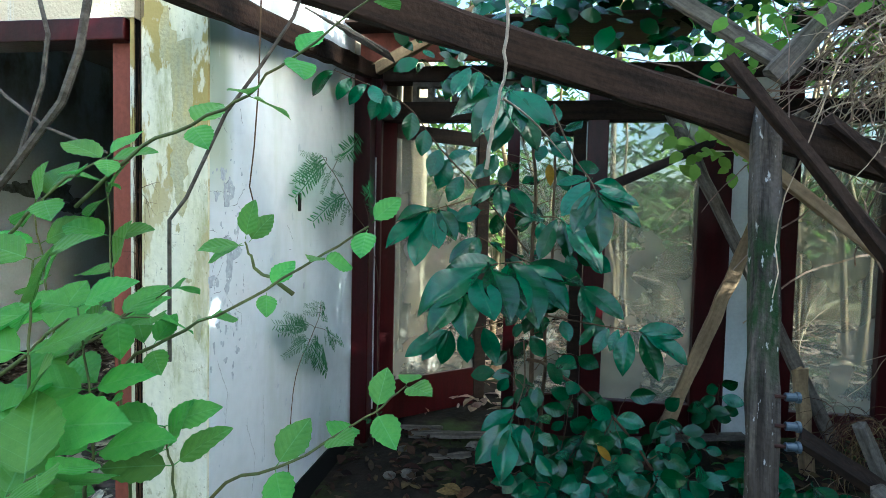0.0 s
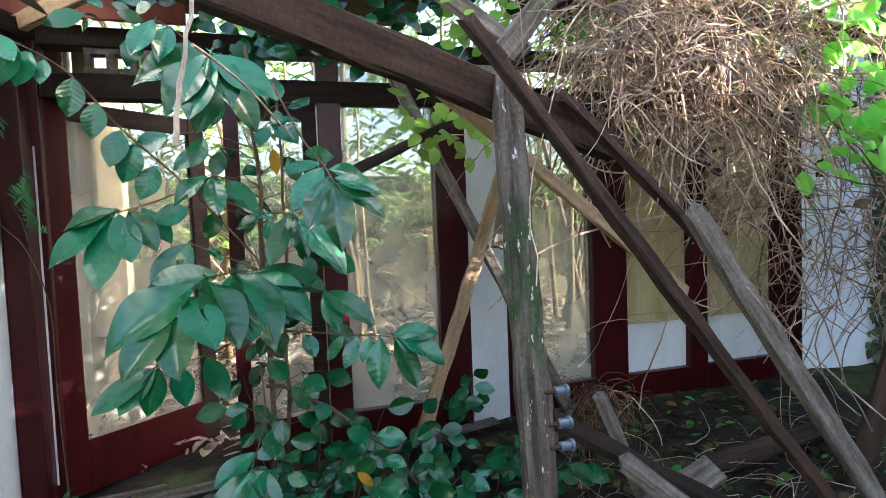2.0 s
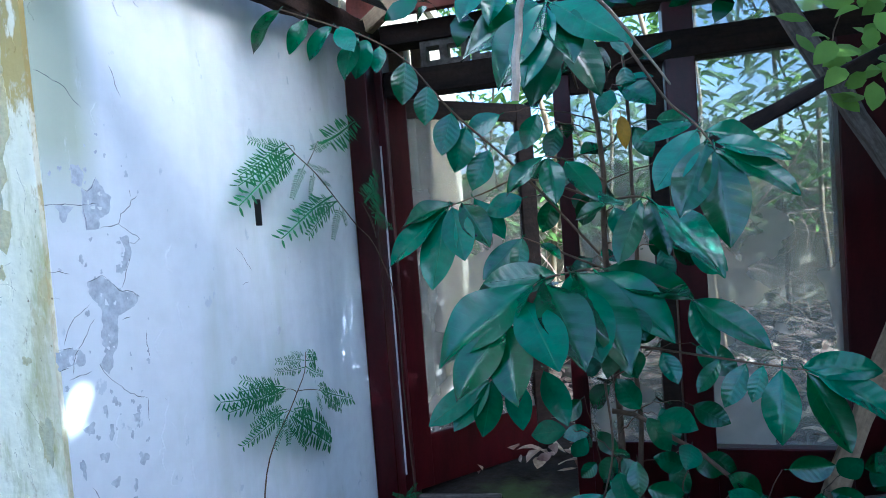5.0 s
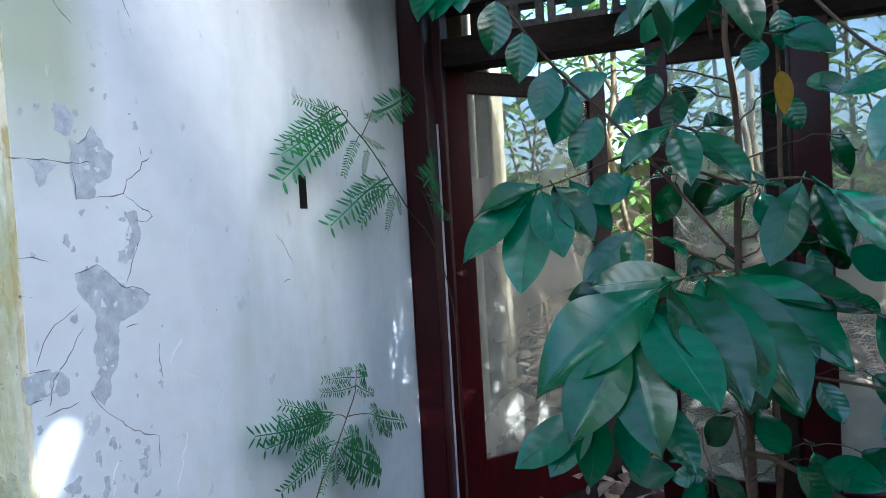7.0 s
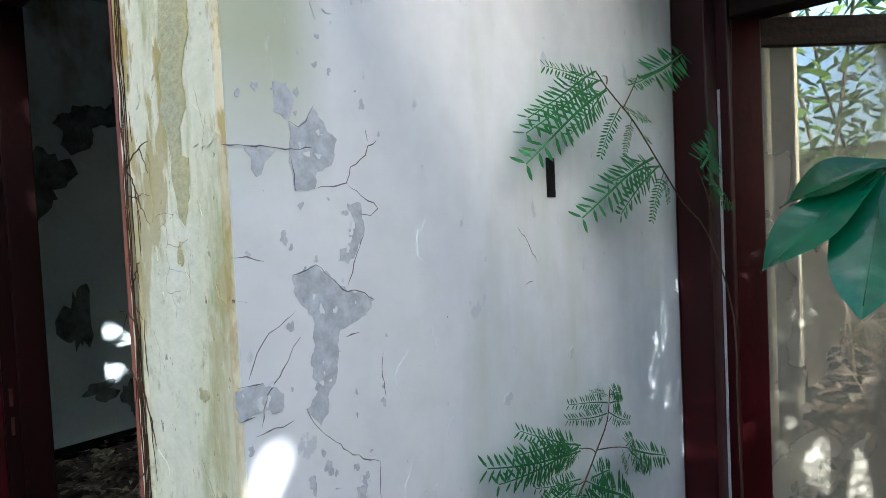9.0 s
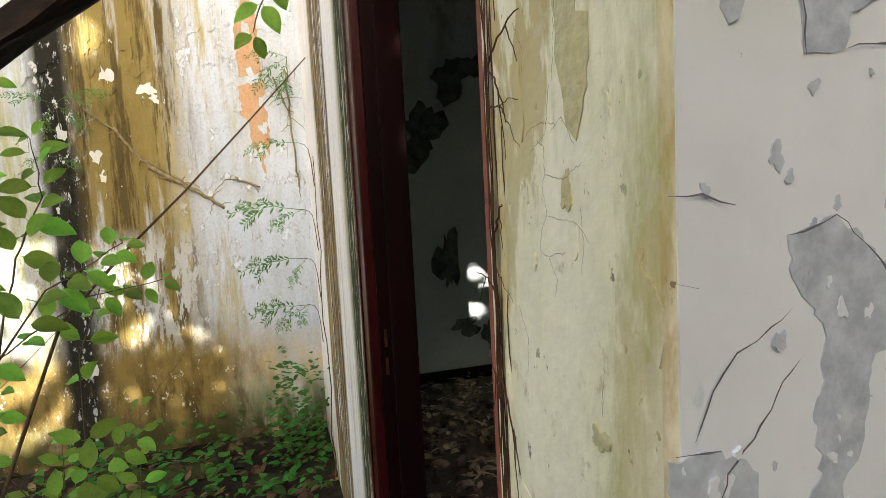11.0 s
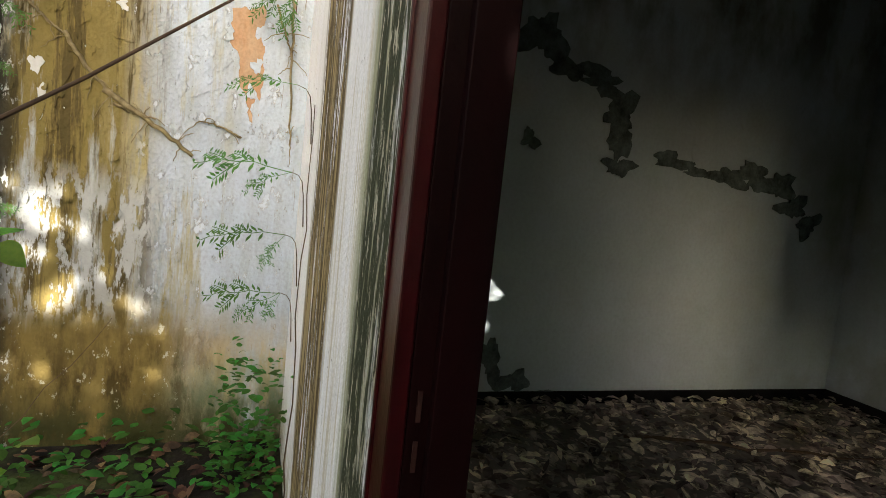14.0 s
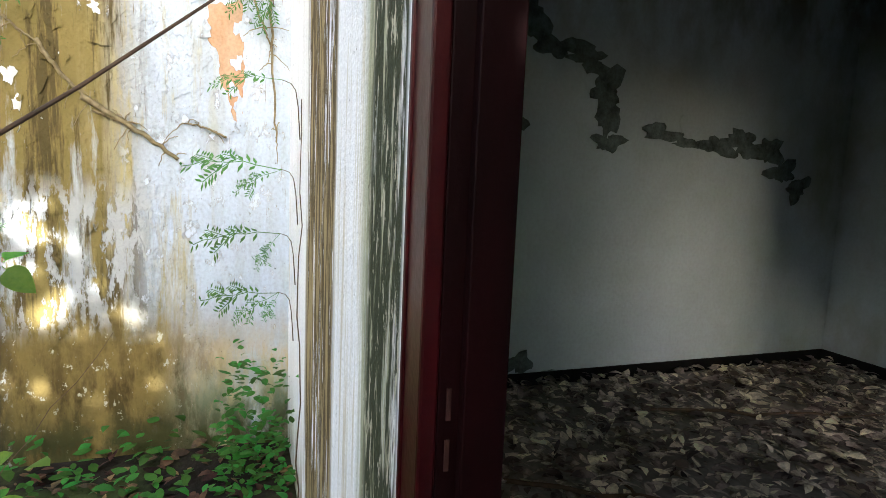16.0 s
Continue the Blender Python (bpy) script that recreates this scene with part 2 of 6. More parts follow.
layer(STAIN, (0.42, 0.44, 0.44), (6, 9, 6), 0.585, 0.592, (3, 8, 2), "Y", 1.05, 1.2, detail=14, lift=-0.8)
layer(STAIN, (0.60, 0.67, 0.76), (6, 9, 6), 0.600, 0.607, (3, 8, 2), "Y", 1.05, 1.2, detail=14)
layer(STAIN, (0.30, 0.29, 0.25), (9, 14, 9), 0.640, 0.645, (3, 4, 2), detail=14, lift=-0.8)
layer(STAIN, (0.62, 0.66, 0.70), (9, 14, 9), 0.660, 0.665, (3, 4, 2), detail=14)
layer(STAIN, (0.20, 0.16, 0.09), (3, 40, 2.0), 0.63, 0.67, (3, 4, 7), detail=12)
layer(STAIN, (0.21, 0.155, 0.05), (3, 3.5, 2.6), 0.26, 0.46, (3, 1, 6), "Z", 0.72, 0.42, detail=12, also=("Y", 1.75, 1.25))
layer(STAIN, (0.52, 0.42, 0.24), (3, 6, 2.0), 0.36, 0.56, (3, 5, 6), "Z", 0.62, 0.30, detail=12, also=("Y", 1.2, 1.5))
layer(STAIN, (0.09, 0.062, 0.02), (3, 7, 2.2), 0.46, 0.58, (5, 1, 3), "Z", 0.60, 0.20, detail=12, also=("Y", 1.7, 1.3))
layer(STAIN, (0.48, 0.46, 0.36), (20, 20, 14), 0.60, 0.62, (5, 6, 3), "Z", 0.70, 0.45, detail=12, also=("Y", 1.6, 1.3))
layer(STAIN, (0.15, 0.21, 0.13), (4, 6, 3), 0.34, 0.56, (3, 7, 6), "Z", 0.36, 0.02, detail=12, also=("Y", 1.2, 1.5))
layer(STAIN, (0.06, 0.06, 0.02), (4, 6, 3), 0.36, 0.52, (3, 7, 6), "Z", 0.16, -0.10)
layer(STAIN, (0.018, 0.018, 0.013), (8, 9, 2.5), 0.33, 0.42, (1, 1, 6), "Y", 0.25, 0.33, 0.45, 0.56, detail=14)
layer(STAIN, (0.52, 0.55, 0.56), (20, 24, 12), 0.575, 0.59, (7, 1, 6), "Y", 0.22, 0.31, 0.46, 0.56, detail=14, lift=0.6)
layer(STAIN, (0.08, 0.065, 0.035), (90, 90, 60), 0.67, 0.70, (7, 1, 6))
ORANGE = mat("orange_undercoat", (0.50, 0.29, 0.16), 0.9, (0.50, 0.36, 0.24), (9, 9, 4), bump=0.3)
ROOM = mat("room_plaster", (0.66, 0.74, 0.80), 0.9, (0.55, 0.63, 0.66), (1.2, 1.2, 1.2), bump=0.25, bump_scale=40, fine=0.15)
# Deep end and top darkened in the colour, where the daylight falls off.
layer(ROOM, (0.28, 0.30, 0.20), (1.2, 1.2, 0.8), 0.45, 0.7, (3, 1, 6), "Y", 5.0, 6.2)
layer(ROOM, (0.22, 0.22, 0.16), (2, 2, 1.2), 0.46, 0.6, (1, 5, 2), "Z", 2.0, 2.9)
ROOM_BARE = mat("room_bare_render", (0.22, 0.27, 0.28), 0.95, (0.06, 0.075, 0.07), (9, 9, 9), bump=0.6, bump_scale=80)
PINNA = mat("yellow_green_leaflet", (0.10, 0.23, 0.05), 0.6, (0.05, 0.14, 0.035), bump=0.1, fine=0.1, transl=0.35, vary=0.2)
MOSSY = mat("garden_plaster", (0.36, 0.31, 0.21), 0.95, (0.20, 0.19, 0.11), (1.5, 1.5, 0.6), bump=0.4, bump_scale=30)
layer(MOSSY, (0.09, 0.09, 0.05), (4, 4, 0.5), 0.5, 0.66)
RED = mat("red_paint", (0.050, 0.003, 0.005), 0.34, (0.018, 0.0015, 0.002), (9, 9, 2), bump=0.12, bump_scale=50, fine=0.3, spec=0.25)
# the jamb's red with the doorway's shade put into the colour
RED_SHADED = mat("shaded_red_paint", (0.010, 0.0015, 0.002), 0.6, (0.004, 0.001, 0.001), (9, 9, 2), bump=0.12, bump_scale=50, fine=0.3, spec=0.08)
RED_FADED = mat("faded_red_paint", (0.30, 0.085, 0.055), 0.6, (0.20, 0.06, 0.04), (14, 14, 3), bump=0.25, bump_scale=70, fine=0.3)
DARKWOOD = mat("dark_wood", (0.035, 0.021, 0.014), 0.75, (0.016, 0.010, 0.008), (3, 30, 30), bump=0.5, bump_scale=40, fine=0.5)
GREYWOOD = mat("weathered_wood", (0.22, 0.185, 0.15), 0.9, (0.075, 0.06, 0.048), (4, 40, 40), bump=0.6, bump_scale=60, fine=0.5)
PALEWOOD = mat("pale_wood", (0.36, 0.25, 0.14), 0.85, (0.22, 0.145, 0.08), (3, 36, 36), bump=0.4, bump_scale=50, fine=0.4)
BROWNWOOD = mat("brown_wood", (0.060, 0.034, 0.022), 0.85, (0.020, 0.012, 0.009), (2.5, 34, 34), bump=0.5, bump_scale=50, fine=0.5)
MOSSWOOD = mat("mossy_wood", (0.13, 0.105, 0.085), 0.9, (0.028, 0.022, 0.017), (2.2, 26, 26), (0.42, 0.60), bump=0.8, bump_scale=60, fine=0.5)
layer(MOSSWOOD, (0.022, 0.045, 0.014), (5, 14, 14), 0.43, 0.54, (0, 0, 1), "X", 1.05, 1.25, 1.55, 1.68)
layer(MOSSWOOD, (0.05, 0.036, 0.026), (3, 20, 20), 0.40, 0.56, (3, 0, 1), "X", 1.1, 0.7)
layer(MOSSWOOD, (0.42, 0.40, 0.37), (14, 36, 36), 0.62, 0.66, (2, 0, 1))
BOARD = mat("stained_board", (0.44, 0.36, 0.20), 0.8, (0.28, 0.22, 0.10), (5, 5, 1.0), bump=0.2, fine=0.2)
PANEL = mat("white_panel", (0.66, 0.68, 0.68), 0.7, (0.56, 0.57, 0.56), (4, 4, 2), bump=0.15, fine=0.15)
BEIGE = mat("beige_column", (0.34, 0.29, 0.20), 0.85, (0.26, 0.22, 0.14), (5, 5, 1.5), bump=0.2)
SOIL = mat("soil", (0.032, 0.024, 0.017), 0.95, (0.014, 0.012, 0.009), (3, 3, 3), bump=0.9, bump_scale=25, fine=0.6)
layer(SOIL, (0.05, 0.065, 0.02), (2, 2, 2), 0.5, 0.62, (4, 2, 1))
FLOOR = mat("dusty_floor", (0.32, 0.30, 0.27), 0.9, (0.17, 0.15, 0.13), (2.5, 2.5, 2.5), bump=0.6, bump_scale=30, fine=0.5)
CEIL = mat("ceiling_board", (0.38, 0.37, 0.33), 0.9, (0.22, 0.21, 0.18), (1.5, 1.5, 1.5), bump=0.2)
LEAF = veined(mat("dark_leaf", (0.007, 0.125, 0.040), 0.25, (0.005, 0.070, 0.024), (2, 2, 2), bump=0.05, bump_scale=40, fine=0.1, spec=0.5, coat=0.3, transl=0.08, vary=0.4), 8, 0.6, (0.03, 0.15, 0.05), 0.25, 0.3)
YLEAF = mat("yellow_leaf", (0.45, 0.24, 0.02), 0.5, (0.30, 0.20, 0.02), transl=0.2)
LITE = veined(mat("light_leaf", (0.19, 0.45, 0.075), 0.42, (0.11, 0.33, 0.055), (2, 2, 2), bump=0.15, bump_scale=60, fine=0.12, spec=0.3, transl=0.38, vary=0.3), 7, 0.8, (0.26, 0.56, 0.20), 0.5, 0.5)
FERN = mat("fine_leaflet", (0.05, 0.23, 0.075), 0.6, (0.03, 0.15, 0.05), bump=0.1, fine=0.1, transl=0.3, vary=0.15)
WEED = veined(mat("weed_leaf", (0.30, 0.54, 0.08), 0.5, (0.17, 0.38, 0.06), (2, 2, 2), bump=0.1, fine=0.1, transl=0.55, vary=0.45), 6, 0.8, (0.2, 0.36, 0.08), 0.3, 0.2)
WEEDS_LOW = mat("low_weed_leaf", (0.07, 0.20, 0.03), 0.6, (0.035, 0.12, 0.02), (9, 9, 9), bump=0.2, fine=0.2, transl=0.3, island=0.5)
STEM = mat("green_stem", (0.16, 0.20, 0.07), 0.6, (0.12, 0.12, 0.05), (20, 20, 20))
ROOT = mat("brown_root", (0.13, 0.065, 0.035), 0.85, (0.06, 0.03, 0.016), (20, 20, 20))
TWIG = mat("brown_twig", (0.13, 0.085, 0.05), 0.8, (0.08, 0.055, 0.035), (20, 20, 20))
PALETWIG = mat("pale_twig", (0.50, 0.42, 0.32), 0.7, (0.34, 0.27, 0.2), (20, 20, 20))
STRAW = mat("dry_vine", (0.62, 0.48, 0.37), 0.85, (0.30, 0.20, 0.14), (8, 8, 8), (0.4, 0.6), bump=0.2, fine=0.3, transl=0.45, island=0.5)
LITTER = mat("dry_litter", (0.16, 0.09, 0.048), 0.85, (0.06, 0.038, 0.025), (5, 5, 5), (0.42, 0.58), bump=0.3, fine=0.3, island=0.7)
# LITTER at about half its colour, to stand for shade on the veranda
VERLITTER = mat("shaded_litter", (0.075, 0.04, 0.022), 0.85, (0.022, 0.014, 0.010), (5, 5, 5), (0.42, 0.58), bump=0.3, fine=0.3, island=0.7)
ROOMLITTER = mat("grey_litter", (0.68, 0.58, 0.48), 0.7, (0.11, 0.08, 0.062), (7, 7, 7), (0.42, 0.58), bump=0.3, fine=0.3, spec=0.4, island=0.85)
BAMBOO = mat("dry_bamboo", (0.19, 0.135, 0.07), 0.6, (0.10, 0.08, 0.04), (4, 4, 1), bump=0.1, fine=0.2)
SCREENLEAF = mat("screen_leaf", (0.20, 0.24, 0.14), 0.6, (0.14, 0.18, 0.10), (3, 3, 3), bump=0.1, fine=0.2, transl=0.45, island=0.4)
FARLEAF = mat("sunlit_leaf", (0.16, 0.26, 0.05), 0.6, (0.09, 0.17, 0.035), (2, 2, 2), bump=0.1, fine=0.1, transl=0.45)
BLUEGREY = mat("grey_plastic", (0.06, 0.085, 0.105), 0.35, (0.06, 0.08, 0.10), fine=0.1, bump=0.05, spec=0.5)
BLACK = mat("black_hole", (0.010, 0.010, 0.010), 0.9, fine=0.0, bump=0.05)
METAL = mat("rusty_plate", (0.06, 0.025, 0.02), 0.7, (0.03, 0.012, 0.01), (30, 30, 30), metal=0.1)
STONE = mat("pale_stone", (0.20, 0.18, 0.155), 0.9, (0.09, 0.08, 0.065), (18, 18, 18), bump=0.6)
PAPER = mat("torn_paper", (0.62, 0.60, 0.56), 0.9, fine=0.15)
WHITEGAP = mat("white_slit", (0.75, 0.75, 0.72), 0.8, fine=0.15)


def glass_mat():
    m = bpy.data.materials.new("dusty_glass")
    m.use_nodes = True
    n, l = m.node_tree.nodes, m.node_tree.links
    out = n["Material Output"]
    n.remove(n["Principled BSDF"])
    tr = n.new("ShaderNodeBsdfTransparent")
    tr.inputs[0].default_value = (0.90, 0.93, 0.91, 1)
    gl = n.new("ShaderNodeBsdfGlossy")
    gl.inputs["Roughness"].default_value = 0.03
    df = n.new("ShaderNodeBsdfDiffuse")
    df.inputs[0].default_value = (0.52, 0.49, 0.40, 1)
    fr = n.new("ShaderNodeFresnel")
    fr.inputs[0].default_value = 1.5
    m1 = n.new("ShaderNodeMixShader")
    l.new(fr.outputs[0], m1.inputs[0])
    l.new(tr.outputs[0], m1.inputs[1])
    l.new(gl.outputs[0], m1.inputs[2])
    co = n.new("ShaderNodeTexCoord")
    nz = n.new("ShaderNodeTexNoise")
    nz.inputs["Scale"].default_value = 2.2
    nz.inputs["Detail"].default_value = 8
    l.new(co.outputs["Object"], nz.inputs["Vector"])
    mr = n.new("ShaderNodeMapRange")
    mr.inputs[1].default_value, mr.inputs[2].default_value = 0.3, 0.75
    mr.inputs[3].default_value, mr.inputs[4].default_value = 0.24, 0.52
    l.new(nz.outputs[0], mr.inputs[0])
    m2 = n.new("ShaderNodeMixShader")
    l.new(mr.outputs[0], m2.inputs[0])
    l.new(m1.outputs[0], m2.inputs[1])
    l.new(df.outputs[0], m2.inputs[2])
    l.new(m2.outputs[0], out.inputs["Surface"])
    return m


GLASS = glass_mat()


# ---- builders ----
def link(name, bm, material, parent=None, label="", smooth=False):
    me = bpy.data.meshes.new(name)
    bm.to_mesh(me)
    bm.free()
    me.materials.append(material)
    if smooth:
        me.shade_smooth()
    ob = new(name, me)
    if parent:
        ob.parent = parent
    if label:
        ob["label"] = label
    return ob


def part(name, bm, material, parent, label="", smooth=False):
    return link(name, bm, material, parent, label, smooth)


def thing(name, loc, label, category, group="", kind=""):
    ob = new(name)
    ob.location = loc
    ob.empty_display_size = 0.05
    tagged(ob, label, category, group, kind)
    return ob


def box(bm, x0, x1, y0, y1, z0, z1):
    v = [bm.verts.new(p) for p in ((x0, y0, z0), (x1, y0, z0), (x1, y1, z0), (x0, y1, z0), (x0, y0, z1), (x1, y0, z1), (x1, y1, z1), (x0, y1, z1))]
    for f in ((3, 2, 1, 0), (4, 5, 6, 7), (0, 1, 5, 4), (1, 2, 6, 5), (2, 3, 7, 6), (3, 0, 4, 7)):
        bm.faces.new([v[i] for i in f])


def boxes(*rows):
    bm = bmesh.new()
    for r in rows:
        box(bm, *r)
    return bm


def soft(bm, w=0.004, seg=2):
    bmesh.ops.bevel(bm, geom=bm.edges[:], offset=w, segments=seg, affect="EDGES", profile=0.5)
    return bm


def tube(bm, pts, r0, r1=None, seg=6):
    pts = [Vector(p) for p in pts]
    r1 = r0 if r1 is None else r1
    rings = []
    for i, p in enumerate(pts):
        d = (pts[min(i + 1, len(pts) - 1)] - pts[max(i - 1, 0)])
        d = d.normalized() if d.length > 1e-6 else Vector((0, 0, 1))
        a = d.orthogonal().normalized()
        if rings:
            a = (pa - d * pa.dot(d)).normalized()
        pa = a
        b = d.cross(a)
        r = r0 + (r1 - r0) * i / max(len(pts) - 1, 1)
        rings.append([bm.verts.new(p + (a * math.cos(k * math.tau / seg) + b * math.sin(k * math.tau / seg)) * r) for k in range(seg)])
    for u, w in zip(rings, rings[1:]):
        for k in range(seg):
            bm.faces.new((u[k], u[(k + 1) % seg], w[(k + 1) % seg], w[k]))
    bm.faces.new(rings[0][::-1])
    bm.faces.new(rings[-1])


def curve_pts(p0, p1, sag=(0, 0, 0), n=8, wob=0.0, rnd=random):
    p0, p1, sag = Vector(p0), Vector(p1), Vector(sag)
    out = []
    for i in range(n + 1):
        f = i / n
        q = p0.lerp(p1, f) + sag * (4 * f * (1 - f))
        if 0 < i < n:
            q += Vector((rnd.uniform(-wob, wob), rnd.uniform(-wob, wob), rnd.uniform(-wob, wob)))
        out.append(q)
    return out


def plank(p0, p1, wide, thick, side=(0, -1, 0), wear=0.006, seed=0, ends=0.02):
    """A worn plank from p0 to p1: local X along it. Returns its bmesh and pose."""
    rnd = random.Random(seed)
    p0, p1 = Vector(p0), Vector(p1)
    x = (p1 - p0).normalized()
    s = Vector(side)
    z = (s - x * s.dot(x)).normalized()
    y = z.cross(x)
    n = max(4, int((p1 - p0).length / 0.12))
    length = (p1 - p0).length
    bm = bmesh.new()
    rings = []
    c = min(wide, thick) * 0.13
    prof = [(-wide / 2 + c, -thick / 2), (wide / 2 - c, -thick / 2), (wide / 2, -thick / 2 + c), (wide / 2, thick / 2 - c),
            (wide / 2 - c, thick / 2), (-wide / 2 + c, thick / 2), (-wide / 2, thick / 2 - c), (-wide / 2, -thick / 2 + c)]
    for i in range(n + 1):
        t = i / n * length
        ring = []
        for k, (a, b) in enumerate(prof):
            e = rnd.uniform(-ends, ends) if i in (0, n) else 0
            ring.append(bm.verts.new((t + e, a + rnd.uniform(-wear, wear), b + rnd.uniform(-wear, wear) * 0.6)))
        rings.append(ring)
    for u, w in zip(rings, rings[1:]):
        for k in range(8):
            bm.faces.new((u[k], u[(k + 1) % 8], w[(k + 1) % 8], w[k]))
    bm.faces.new(rings[0][::-1])
    bm.faces.new(rings[-1])
    m = Matrix((x, y, z)).transposed().to_4x4()
    m.translation = p0
    return bm, m


def timber(name, p0, p1, wide, thick, material, label, side=(0, -1, 0), wear=0.006, seed=0, category="timber", group="fallen roof timbers"):
    bm, m = plank(p0, p1, wide, thick, side, wear, seed)
    ob = link(name, bm, material)
    ob.matrix_world = m
    return tagged(ob, label, category, group)


def blot(cx, cy, w, h, seed, n=26, rough=0.35):
    """An uneven closed outline in a plane."""
    rnd = random.Random(seed)
    pts = []
    ph = [rnd.uniform(0, 6.28) for _ in range(5)]
    for i in range(n):
        a = i / n * math.tau
        r = 1 + rough * (0.5 * math.sin(2 * a + ph[0]) + 0.4 * math.sin(3 * a + ph[1]) + 0.3 * math.sin(5 * a + ph[2])) + rnd.uniform(-0.16, 0.16)
        pts.append((cx + math.cos(a) * r * w / 2, cy + math.sin(a) * r * h / 2))
    return pts


def slab(bm, pts, place, thick):
    """A thin flat piece with an outline; place(u, v, d) gives its point at height d."""
    lo = [bm.verts.new(place(u, v, 0)) for u, v in pts]
    hi = [bm.verts.new(place(u, v, thick)) for u, v in pts]
    f = bm.faces.new(hi)
    bm.normal_update()
    for i in range(len(pts)):
        j = (i + 1) % len(pts)
        bm.faces.new((lo[i], lo[j], hi[j], hi[i]))
    bmesh.ops.triangulate(bm, faces=[f])
    bmesh.ops.recalc_face_normals(bm, faces=bm.faces[:])


def on_x(x0, sign=1):
    return lambda u, v, d: (x0 + sign * d, u, v)


def on_y(y0, sign=-1):
    return lambda u, v, d: (u, y0 + sign * d, v)


def leaf_mesh(name, material, w=0.4, veins=7, fold=0.16, droop=0.25, wave=0.02, tip=1.0, nx=6, ny=28, tooth=0.0, seed=0, bulge=0.82, quilt=0.004):
    """A leaf one unit long along Y, with a midrib, side veins, a drooping tip and a wavy edge."""
    rnd = random.Random(seed)
    bm = bmesh.new()
    grid = []
    ph = rnd.uniform(0, 6)
    for j in range(ny + 1):
        f = j / ny
        half = w / 2 * (math.sin(math.pi * f ** bulge) ** 0.8 if 0 < f < 1 else 0.0)
        if f > 0.86:
            half *= 1 - (f - 0.86) / 0.14 * 0.25 * tip
        row = []
        for i in range(nx + 1):
            s = i / nx * 2 - 1
            x = s * half * (1 + (tooth * (1 if j % 2 else -1) if abs(s) > 0.99 else 0))
            z = abs(s) * half * fold * 2 - droop * f * f * 0.6 + wave * math.sin(f * 9 + ph + s * 1.3) * abs(s)
            z += quilt * (abs(math.sin((f - abs(s) * 0.2) * veins * math.pi)) - 0.5) * (1 - abs(s) * 0.6) * (abs(s) > 0.02)
            row.append(bm.verts.new((x, f * (1 - droop * 0.12 * f), z)))
        grid.append(row)
    for a, b in zip(grid, grid[1:]):
        for i in range(nx):
            bm.faces.new((a[i], a[i + 1], b[i + 1], b[i]))
    bmesh.ops.remove_doubles(bm, verts=bm.verts[:], dist=1e-5)
    tube(bm, [(0, -0.12, 0.0), (0, 0.0, 0.0), (0, 0.45, -droop * 0.12 - 0.002), (0, 0.9, -droop * 0.48)], 0.012, 0.003, 5)
    me = bpy.data.meshes.new(name)
    bm.to_mesh(me)
    bm.free()
    me.materials.append(material)
    me.shade_smooth()
    return me


def axes(base, along, normal, size):
    y = Vector(along).normalized()
    n = Vector(normal)
    z = n - y * n.dot(y)
    z = z.normalized() if z.length > 1e-4 else y.orthogonal().normalized()
    x = y.cross(z)
    m = Matrix((x, y, z)).transposed().to_4x4() @ Matrix.Diagonal((size, size, size, 1))
    m.translation = Vector(base)
    return m


def put(name, mesh, parent, m):
    ob = new(name, mesh)
    ob.parent = parent
    ob.matrix_basis = m
    return ob


def scatter(name, material, count, spot, outline, label, category, seed=0, kind="stuff"):
    """Many small curled leaves in one mesh: spot(rnd) gives base, direction, normal and size."""
    rnd = random.Random(seed)
    verts, faces = [], []
    for _ in range(count):
        base, along, nrm, size, wide = spot(rnd)
        m = axes(base, along, nrm, size)
        k = len(verts)
        curl = rnd.uniform(-0.25, 0.3)
        for f, s in outline:
            verts.append(m @ Vector((s * wide, f, curl * f * (1 - f) * 2 + abs(s) * 0.35 * wide)))
        h = len(outline) // 2
        n = len(outline)
        for i in range(h - 1):
            a, b, c, d = i, i + 1, n - 2 - i, n - 1 - i
            if i == 0:
                faces.append((k, k + 1, k + n - 1))
            else:
                faces.append((k + i, k + i + 1, k + n - i - 1, k + n - i))
        faces.append((k + h - 1, k + h, k + h + 1))
    me = bpy.data.meshes.new(name)
    me.from_pydata([tuple(v) for v in verts], [], faces)
    me.materials.append(material)
    me.shade_smooth()
    ob = new(name, me)
    return tagged(ob, label, category, "", kind)


LEAF_OUT = [(0, 0), (0.25, 0.8), (0.55, 1.0), (0.82, 0.6), (1, 0), (0.82, -0.6), (0.55, -1.0), (0.25, -0.8)]


# ---- the large structure ----
def ease(a, b, v):
    f = min(max((v - a) / (b - a), 0), 1)
    return f * f * (3 - 2 * f)


def ground_z(x, y):
    z = -0.03 - 0.17 * ease(-1.6, -3.6, x)
    z += 0.11 * ease(2.4, 3.6, y) * ease(-1.3, -0.6, x) + 0.12 * ease(0.6, 1.6, x) * ease(1.2, 3.2, y)
    far = math.hypot(x + 1, y - 2)
    z -= 0.1 * ease(4.2, 6, y) * ease(-1.3, -0.6, x)
    return z + 0.03 * noise.noise((x * 1.7, y * 1.7, 3)) * ease(40, 10, far) + 0.012 * noise.noise((x * 7, y * 7, 1)) * ease(12, 6, far)


def steps(lo, hi, fine_lo, fine_hi, fine):
    a = list(np.arange(fine_lo, fine_hi + 1e-6, fine))
    out, d, v = [], fine, fine_lo
    while v > lo:
        d *= 1.5
        v -= d
        out.append(max(v, lo))
    out = out[::-1] + a
    d, v = fine, fine_hi
    while v < hi:
        d *= 1.5
        v += d
        out.append(min(v, hi))
    return out


